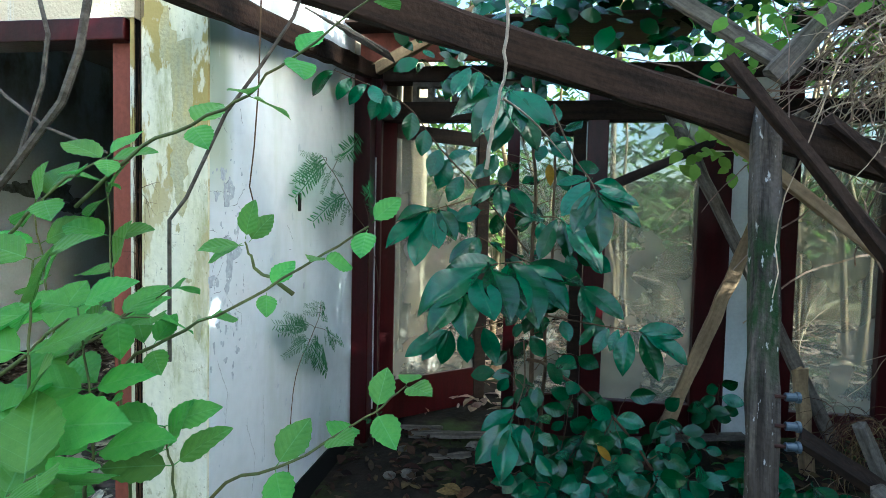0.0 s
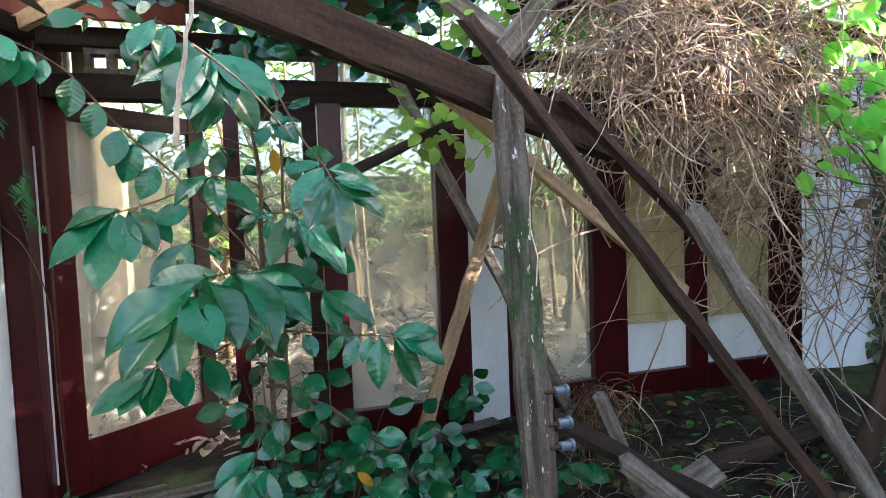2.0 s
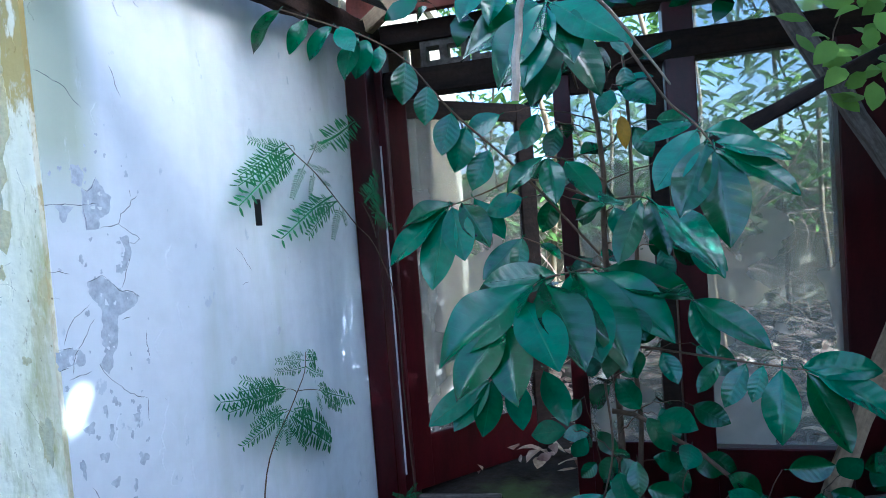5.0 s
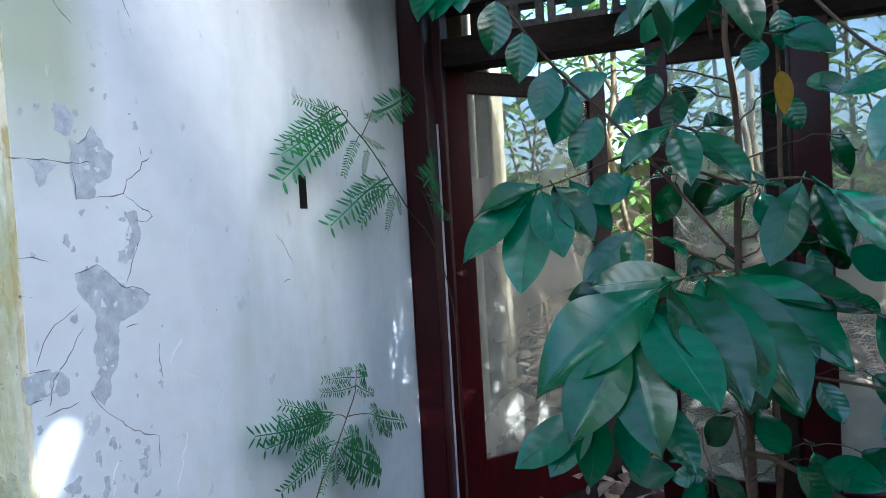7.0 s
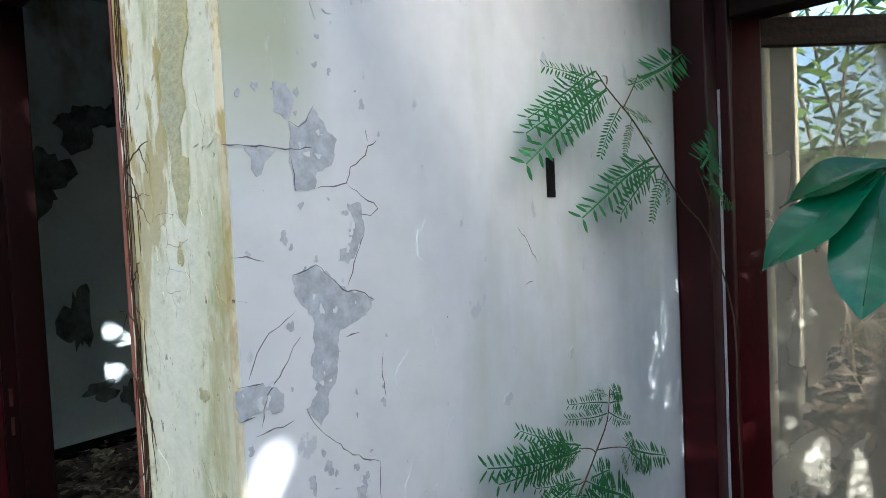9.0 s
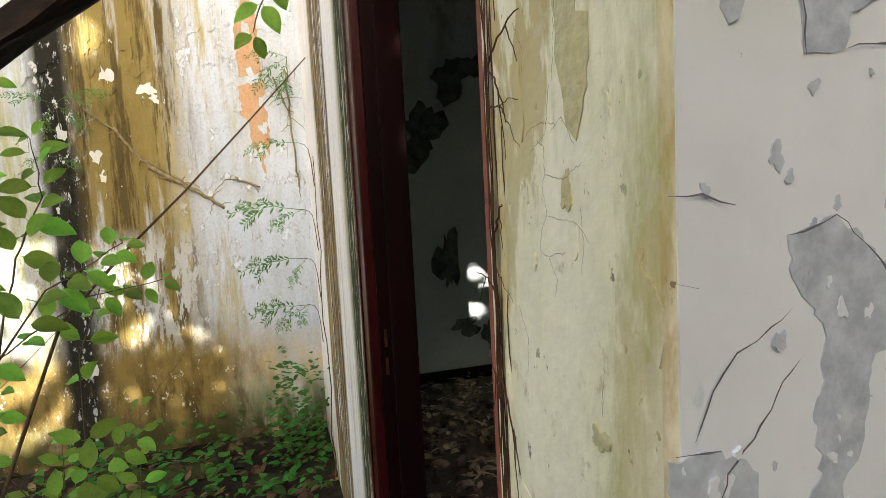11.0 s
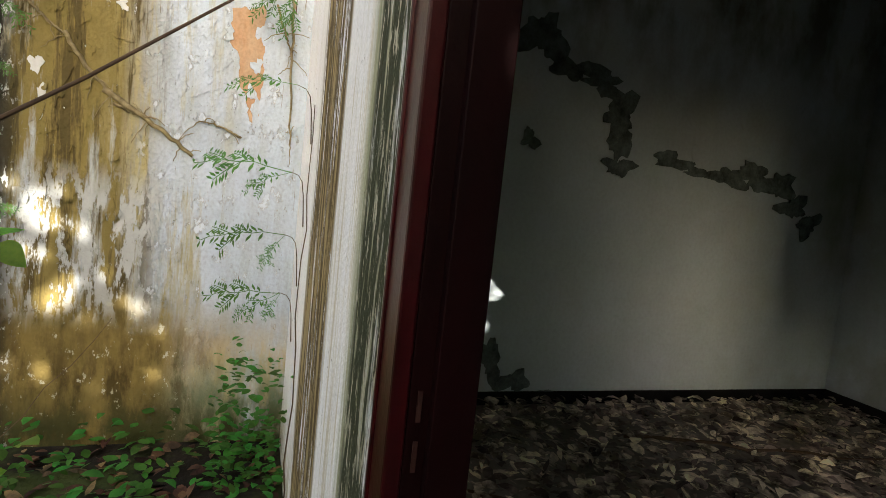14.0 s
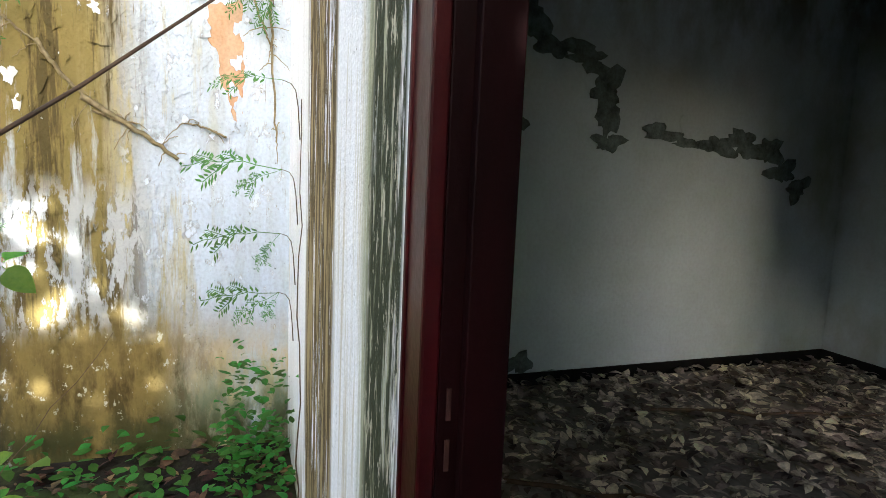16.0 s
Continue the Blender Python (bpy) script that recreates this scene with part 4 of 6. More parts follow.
part("stop", soft(boxes((-2.397, -2.375, 1.965, 2.035, 0.0, 2.2)), 0.003), RED_SHADED, door_frame)
part("bead", soft(boxes((-2.486, -2.474, 1.896, 1.914, 0.0, 2.2)), 0.005), RED, door_frame)
part("jamb", soft(boxes((-1.557, -1.464, 1.948, 2.035, 0.0, 2.12)), 0.004), RED_FADED, door_frame, "faded brown-red jamb")
part("notch", boxes((-2.512, -2.492, 1.9110, 1.9130, 1.36, 1.53)), BLACK, door_frame)
part("head", soft(boxes((-2.48, -1.476, 1.904, 2.035, 2.12, 2.2)), 0.005), RED, door_frame)
part("strike_plate", soft(boxes((-2.394, -2.391, 1.944, 1.952, 1.03, 1.08)), 0.001), METAL, door_frame, "rusty strike plate")
part("strike_plate", soft(boxes((-2.394, -2.391, 1.944, 1.952, 0.95, 1.0)), 0.001), METAL, door_frame)
part("moulding", soft(boxes((-1.413, -1.4015, 1.910, 1.96, -0.3, 2.2)), 0.007, 3), CREAM, door_frame, "cream rounded plaster moulding")
part("plaster_strip", soft(boxes((-1.463, -1.447, 1.919, 1.928, 0.0, 2.2)), 0.002), CREAM, door_frame)
# black fill stands in for the shade inside the open gap
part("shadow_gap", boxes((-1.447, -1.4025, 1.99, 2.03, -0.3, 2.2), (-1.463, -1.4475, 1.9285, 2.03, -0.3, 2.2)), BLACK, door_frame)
def ragged3(pts, step=0.004, amp=0.0012):
    """A root's line with small kinks."""
    rnd = random.Random(5)
    out = []
    for a, c in zip(pts, pts[1:]):
        out += curve_pts(a, c, (0, 0, 0), max(2, int((Vector(c) - Vector(a)).length / step)), amp, rnd)[:-1]
    return out + [Vector(pts[-1])]


roots = thing("climbing_root", (0, 0, 0), "dead brown roots climbing the gap beside the door", "root")
for pts, r0 in (([(-1.429, 1.912, 1.532), (-1.391, 1.908, 1.528), (-1.370, 1.909, 1.532), (-1.352, 1.912, 1.528)], 0.003), ([(-1.391, 1.908, 1.528), (-1.37, 1.908, 1.509), (-1.362, 1.909, 1.496), (-1.353, 1.912, 1.483)], 0.0022),
                ([(-1.432, 1.912, 1.36), (-1.40, 1.906, 1.352), (-1.38, 1.910, 1.33)], 0.0018), ([(-1.425, 1.912, 1.44), (-1.445, 1.906, 1.43), (-1.458, 1.914, 1.40)], 0.0016)):
    bm = bmesh.new()
    tube(bm, ragged3(pts), r0 * 0.32, r0 * 0.10, 6)
    part("root", bm, ROOT, roots, smooth=True)
for k in range(15):
    x = -1.428 + random.uniform(-0.012, 0.010)
    bm = bmesh.new()
    tube(bm, curve_pts((x, 1.914, -0.05), (x + random.uniform(-0.02, 0.02), 1.913, random.uniform(1.3, 2.3)), (random.uniform(-0.012, 0.012), 0.002, 0), 40, 0.0025), 0.0013, 0.0006, 5)
    part("root", bm, ROOT, roots)
for z, dx, dz in ((1.575, 0.09, 0.03), (1.57, 0.05, -0.06), (1.33, -0.06, 0.02), (1.24, 0.05, -0.09), (1.1, -0.05, -0.05), (1.05, 0.04, -0.1), (1.2, -0.03, 0.06), (1.4, 0.03, 0.03)):
    bm = bmesh.new()
    pts = curve_pts((-1.428, 1.912, z), (-1.428 + dx, 1.909, z + dz), (0.01, -0.003, 0.008), 9, 0.0012)
    tube(bm, pts, 0.0013, 0.0006, 5)
    tube(bm, curve_pts(pts[5], pts[5] + Vector((dx * 0.3, -0.001, -abs(dz) - 0.01)), (0, 0, 0), 5, 0.001), 0.0008, 0.0004, 4)
    part("rootlet", bm, ROOT, roots)


# ---- glazed wall at the back of the veranda ----
BY = 3.75
glazed = thing("window_1", (0, 0, 0), "dark red timber glazed wall with dusty panes", "window wall", kind="structure")
for x0, x1 in ((0.34, 0.47), (1.02, 1.215), (1.46, 1.60), (2.08, 2.34), (2.85, 3.0), (3.60, 3.87)):
    part("post", soft(boxes((x0, x1, BY, BY + 0.11, 0.0, 2.42)), 0.006), RED, glazed)
part("header", soft(boxes((-1.0, 3.87, BY - 0.004, BY + 0.115, 2.145, 2.27)), 0.006), DARKWOOD, glazed, "dark rotten header beam")
part("header", soft(boxes((-1.0, 3.87, BY - 0.008, BY + 0.12, 2.40, 2.50)), 0.006), DARKWOOD, glazed)
for x0, x1 in ((0.47, 1.02), (1.60, 2.08), (2.34, 2.85), (3.0, 3.60)):
    part("sill", soft(boxes((x0, x1, BY + 0.004, BY + 0.106, 0.1, 0.36)), 0.005), RED, glazed)
    if x0 > 2.2:
        part("lower_panel", soft(boxes((x0, x1, BY + 0.05, BY + 0.065, 0.36, 0.70)), 0.003), PANEL, glazed, "white lower panel")
        part("rail", soft(boxes((x0, x1, BY + 0.02, BY + 0.09, 0.70, 0.76)), 0.003), BOARD, glazed)
        part("upper_panel", soft(boxes((x0, x1, BY + 0.05, BY + 0.065, 0.76, 2.145)), 0.003), BOARD, glazed, "stained yellowish panel")
    else:
        p = part("pane", boxes((x0, x1, BY + 0.055, BY + 0.060, 0.36, 2.145)), GLASS, glazed, "dusty glass pane")
        p.visible_shadow = False
p = part("pane", boxes((0.47, 1.02, BY + 0.055, BY + 0.060, 2.27, 2.40)), GLASS, glazed)
p.visible_shadow = False
structure("wall_strip", boxes((1.215, 1.46, BY + 0.01, BY + 0.12, -0.2, 2.42)), PANEL, "white plaster strip between the glazed bays", "wall")
structure("wall_east_end", boxes((3.87, 6.5, BY + 0.005, BY + 0.15, -0.2, 2.9)), PLASTER, "white plaster wall at the end of the veranda", "wall")
jamb = thing("door_jamb", (0, 0, 0), "dark red jamb at the end of the white wall", "door frame", kind="structure")
part("post", soft(boxes((-1.15, -1.04, 3.603, 3.73, 0.0, 2.42)), 0.006), RED, jamb)
part("post", soft(boxes((-1.15, -1.0, 3.73, 3.86, 0.0, 2.42)), 0.006), RED, jamb)
# White strip stands in for the bright slit between jamb and leaf.
part("putty_line", boxes((-1.038, -1.030, 3.722, 3.729, 0.2, 1.9)), WHITEGAP, jamb, "white strip standing for the bright gap beside the leaf")


def glazed_leaf(name, width, h0, h1, stile, low, label):
    ob = thing(name, (0, 0, 0), label, "door")
    part("stile", soft(boxes((0, stile, 0, 0.04, h0, h1)), 0.004), RED, ob)
    part("stile", soft(boxes((width - stile, width, 0, 0.04, h0, h1)), 0.004), DARKWOOD, ob)
    part("rail", soft(boxes((stile, width - stile, 0.002, 0.038, h0, h0 + low)), 0.004), RED, ob, "deep dark red bottom rail")
    part("rail", soft(boxes((stile, width - stile, 0.002, 0.038, h1 - 0.1, h1)), 0.004), DARKWOOD, ob)
    pane = part("pane", boxes((stile, width - stile, 0.017, 0.022, h0 + low, h1 - 0.1)), GLASS, ob, "dusty glass pane")
    pane.visible_shadow = False
    return ob


leaf_a = glazed_leaf("door_leaf", 0.93, 0.07, 2.13, 0.11, 0.28, "dark red glazed door leaf standing ajar")
leaf_a.matrix_world = pose(-1.0, 3.77, 0.02, 0, 0, 43)
leaf_b = glazed_leaf("door_leaf", 0.50, 0.07, 2.13, 0.08, 0.28, "closed dark red glazed door leaf behind the shrub")
leaf_b.matrix_world = pose(-0.165, 3.78, 0.02, 0, 0, 0)
tagged(link("column", soft(boxes((-1.13, -0.96, 4.0, 4.14, -0.2, 2.6), (-0.93, -0.86, 4.03, 4.1, -0.2, 2.6)), 0.01), BEIGE), "pale beige column behind the glazed door", "column")
vent = thing("vent_block", (0, 0, 0), "cement ventilation blocks over the door", "vent block")
for k in range(3):
    x = -0.80 + k * 0.26
    part("block", boxes((x, x + 0.24, 3.76, 3.84, 2.27, 2.30), (x, x + 0.24, 3.76, 3.84, 2.37, 2.40), (x, x + 0.03, 3.76, 3.84, 2.30, 2.37), (x + 0.10, x + 0.14, 3.76, 3.84, 2.30, 2.37), (x + 0.21, x + 0.24, 3.76, 3.84, 2.30, 2.37)), STONE, vent)
tagged(link("fascia_board", soft(boxes((-1.12, -0.3, 3.62, 3.66, 2.50, 2.72)), 0.004), RED_FADED), "faded red fascia board above the door", "fascia board")

eave = link("eave_board", soft(boxes((-1.14, 0.95, 0, 0.75, 0, 0.02)), 0.004), BROWNWOOD)
eave.matrix_world = pose(0, 3.35, 2.66, 4, 0, 0)
tagged(eave, "brown eave boards above the glazed doors", "eave board")

# ---- collapsed roof timbers ----
timber("batten", (1.9, 3.25, 2.78), (4.3, 3.45, 2.55), 0.09, 0.05, PALEWOOD, "pale roof batten above the dry vines", seed=60)
for i, (y, z, w) in enumerate(((2.55, 2.44, 0.28), (2.95, 2.52, 0.35))):
    ob = link("ceiling_scrap", soft(boxes((-0.02, 0.30, 0, w, 0, 0.008)), 0.002), GREYWOOD)
    ob.matrix_world = pose(-1.04, y, z, 6, 28, 10 * i)
    tagged(ob, "torn grey plywood ceiling scrap under the eave", "ceiling scrap", "ceiling scraps")
for i, (a, b, w) in enumerate((((-0.72, 3.58, 0.10), (-0.25, 3.62, 0.12), 0.09), ((-0.55, 3.30, 0.08), (-0.32, 3.36, 0.09), 0.05), ((-0.95, 3.68, 0.10), (-0.55, 3.70, 0.11), 0.05), ((0.62, 3.5, 0.2), (1.3, 3.62, 0.24), 0.08))):
    timber("floor_board", a, b, w, 0.02, GREYWOOD, "broken grey board lying at the door sill", seed=70 + i, side=(0, 0, 1), category="board", group="broken boards")
timber("beam", (-0.95, 1.82, 2.32), (1.30, 2.32, 1.72), 0.125, 0.07, BROWNWOOD, "long dark roof beam sagging across the veranda", seed=1)
timber("rafter", (0.62, 2.02, 2.04), (2.05, 1.84, 0.15), 0.042, 0.04, BROWNWOOD, "grey weathered rafter fallen against the post", seed=2, side=(0, -1, 0.4))
timber("rafter", (0.55, 2.31, 1.96), (1.55, 2.25, 1.16), 0.042, 0.035, PALEWOOD, "brown broken rafter behind the post", seed=3)
timber("rafter", (1.02, 2.20, 1.87), (1.56, 2.16, 1.36), 0.04, 0.035, BROWNWOOD, "old brown broken rafter end under the dry vines", seed=4, side=(0.3, -1, 0.3))
timber("plank", (1.46, 2.10, 1.46), (2.46, 2.06, 0.06), 0.075, 0.05, GREYWOOD, "rough grey plank leaning under dry vines", seed=5)
timber("lath", (0.66, 3.40, 2.32), (1.70, 3.42, 0.30), 0.065, 0.04, GREYWOOD, "grey lath leaning on the glazed wall", seed=6)
timber("lath", (1.36, 3.36, 1.90), (0.76, 3.33, 0.30), 0.07, 0.03, PALEWOOD, "pale wooden lath leaning crosswise", seed=7)
timber("lath", (1.40, 3.30, 2.1), (1.22, 3.30, 1.30), 0.06, 0.03, GREYWOOD, "short grey lath leaning on the white strip", seed=17)
timber("lath", (0.36, 2.98, 1.67), (0.86, 2.95, 1.90), 0.045, 0.03, DARKWOOD, "dark lath hanging level", seed=8)
timber("wall_plate", (-1.08, 1.55, 2.17), (-1.06, 4.0, 2.50), 0.10, 0.06, BROWNWOOD, "weathered timber along the top of the white wall", seed=9, side=(1, 0, 0))
timber("rafter", (-0.98, 3.5, 2.42), (-0.30, 3.2, 2.66), 0.07, 0.05, PALEWOOD, "short pale rafter over the door", seed=10)
timber("rafter", (0.30, 3.0, 2.85), (1.05, 2.55, 2.12), 0.07, 0.05, GREYWOOD, "grey rafter end above the beam", seed=11)
timber("rafter", (0.95, 2.5, 2.10), (1.30, 2.6, 2.50), 0.09, 0.05, GREYWOOD, "grey broken rafter end pointing up", seed=12)
timber("batten", (1.3, 2.75, 1.98), (3.2, 2.9, 2.05), 0.06, 0.05, DARKWOOD, "dark roof batten under dry vines", seed=13)
timber("batten", (1.2, 2.9, 2.46), (3.6, 3.1, 2.52), 0.07, 0.05, BROWNWOOD, "roof batten under dry vines", seed=14)
post = timber("veranda_post", (0.62, 1.52, -0.05), (0.80, 2.17, 1.90), 0.080, 0.07, MOSSWOOD, "upright weathered timber post with moss and flaking paint", seed=15, category="post", group="")
for i, (a, b, w, m_) in enumerate((((0.92, 1.75, 0.55), (1.7, 1.9, 0.10), 0.12, BROWNWOOD), ((1.0, 2.3, 0.12), (1.9, 2.5, 0.30), 0.13, GREYWOOD), ((1.35, 1.9, 0.28), (1.75, 1.6, 0.10), 0.12, PALEWOOD), ((0.95, 2.0, 0.10), (1.6, 1.7, 0.12), 0.11, GREYWOOD),
                                   ((2.0, 2.7, 0.2), (3.2, 2.9, 0.2), 0.1, BROWNWOOD), ((1.52, 3.3, 0.15), (1.44, 3.28, 0.75), 0.07, PALEWOOD), ((2.75, 2.5, 0.06), (3.1, 2.4, 1.25), 0.1, BROWNWOOD),
                                   ((1.11, 2.5, 0.64), (1.95, 2.24, 0.14), 0.08, DARKWOOD), ((1.25, 2.22, 0.55), (1.75, 1.96, 0.12), 0.075, GREYWOOD), ((1.39, 2.6, 0.67), (1.62, 2.58, 0.10), 0.045, GREYWOOD), ((1.0, 2.15, 0.12), (1.75, 2.35, 0.16), 0.09, BROWNWOOD))):
    timber("fallen_plank", a, b, w, 0.045, m_, "broken plank lying among the debris", seed=30 + i, side=(0, -0.5, 1))
for i, z in enumerate((0.985, 0.905, 0.85)):
    ins = thing("insulator", (0.765 + 0.09 * (z - 0.95), 1.82 + 0.34 * (z - 0.95), z), "small grey-blue knob insulator on the post", "insulator", "insulators on the post")
    bm = bmesh.new()
    tube(bm, [(0, 0, 0), (0.03, 0, 0)], 0.013, 0.013, 14)
    part("body", bm, BLUEGREY, ins, smooth=False)
    bm = bmesh.new()
    tube(bm, [(0.03, 0, 0), (0.034, 0, 0), (0.04, 0, 0)], 0.017, 0.017, 14)
    part("rim", bm, BLUEGREY, ins)
    bm = bmesh.new()
    tube(bm, [(-0.03, 0, 0), (0, 0, 0)], 0.006, 0.006, 8)
    part("pin", bm, METAL, ins)


# ---- broad-leaved shrub ----
rs = random.Random(7)
LEAVES = [leaf_mesh("leaf", LEAF, w=0.46, droop=0.10 + 0.09 * k, fold=0.05 + 0.05 * k, wave=0.012 + 0.006 * k, nx=8, ny=48, seed=k, veins=8, bulge=1.02, quilt=0.0055) for k in range(4)]
ROUND = [leaf_mesh("leaf", LEAF, w=0.62, droop=0.10 + 0.12 * k, fold=0.05 + 0.05 * k, wave=0.02, nx=6, ny=24, seed=50 + k, veins=7, bulge=0.95, quilt=0.004) for k in range(3)]
YELLOW = leaf_mesh("leaf", YLEAF, w=0.40, droop=0.3, seed=9)
shrub = thing("broadleaf_shrub", (0, 0, 0), "tall shrub with large glossy dark green leaves in the veranda", "shrub")


def smooth_line(pts, n=5):
    """Points along a soft curve through the given ones."""
    pts = [Vector(p) for p in pts]
    out = []
    for i in range(len(pts) - 1):
        p0, p1, p2, p3 = pts[max(i - 1, 0)], pts[i], pts[i + 1], pts[min(i + 2, len(pts) - 1)]
        for k in range(n):
            f = k / n
            out.append(0.5 * (2 * p1 + (p2 - p0) * f + (2 * p0 - 5 * p1 + 4 * p2 - p3) * f * f + (3 * p1 - p0 - 3 * p2 + p3) * f ** 3))
    return out + [pts[-1]]


def hung_leaf(owner, base, tip, face, meshes, rnd, odd=0.25):
    """One leaf from its stalk to its tip, turned towards the light."""
    base, tip = Vector(base), Vector(tip)
    d = tip - base
    nr = Vector(face) + Vector((rnd.uniform(-odd, odd), rnd.uniform(-odd, odd) * 0.6, rnd.uniform(-odd, odd))) + Vector((0.35 * d.x / d.length, 0, 0))
    return put("leaf", rnd.choice(meshes), owner, axes(base + d * 0.04, d, nr, d.length * 1.0))


def spray(owner, line, leaves, r=0.005, face=(0, -0.85, 0.6), meshes=None):
    """A side branch with its large leaves."""
    pts = smooth_line(line)
    bm = bmesh.new()
    tube(bm, pts, r, r * 0.45, 6)
    tw = part("twig", bm, TWIG, owner, smooth=True)
    n = len(pts) - 1
    for f, x, y, z in leaves:
        i = min(int(f * n), n - 1)
        hung_leaf(tw, pts[i].lerp(pts[i + 1], f * n - i), (x, y, z), face, meshes or LEAVES, rs)
    return tw


def shrub_twig(owner, p0, p1, count, size, sag=(0, 0, 0.06), face=(0, -1, 0.45), hang=0.62, meshes=None, bark=TWIG, r=0.0045, rnd=rs, odd=0.15, reach=0.55):
    pts = curve_pts(p0, p1, sag, 9, 0.008, rnd)
    bm = bmesh.new()
    tube(bm, pts, r, r * 0.4, 6)
    tw = part("twig", bm, bark, owner, smooth=True)
    along = (pts[-1] - pts[0]).normalized()
    side = along.cross(Vector(face)).normalized()
    for k in range(count):
        g = (k + 0.5) / count * 2 - 1
        ang = g * 1.75
        f = 1.0 - abs(g) * reach
        i = min(int(f * 9), 8)
        b = pts[i].lerp(pts[i + 1], f * 9 - i)
        d = along * math.cos(ang) + side * math.sin(ang) + Vector((0, 0, -hang))
        d += Vector((rnd.uniform(-odd, odd), rnd.uniform(-odd, odd), rnd.uniform(-odd, odd)))
        nr = Vector(face) + Vector((rnd.uniform(-0.35, 0.35), rnd.uniform(-0.3, 0.3), rnd.uniform(-0.2, 0.5))) + side * math.sin(ang) * 0.3
        sz = size * rnd.uniform(0.95, 1.25) * (1.05 - 0.25 * abs(g))
        put("leaf", rnd.choice(meshes or LEAVES), tw, axes(b + d.normalized() * 0.02, d, nr, sz))
    return tw


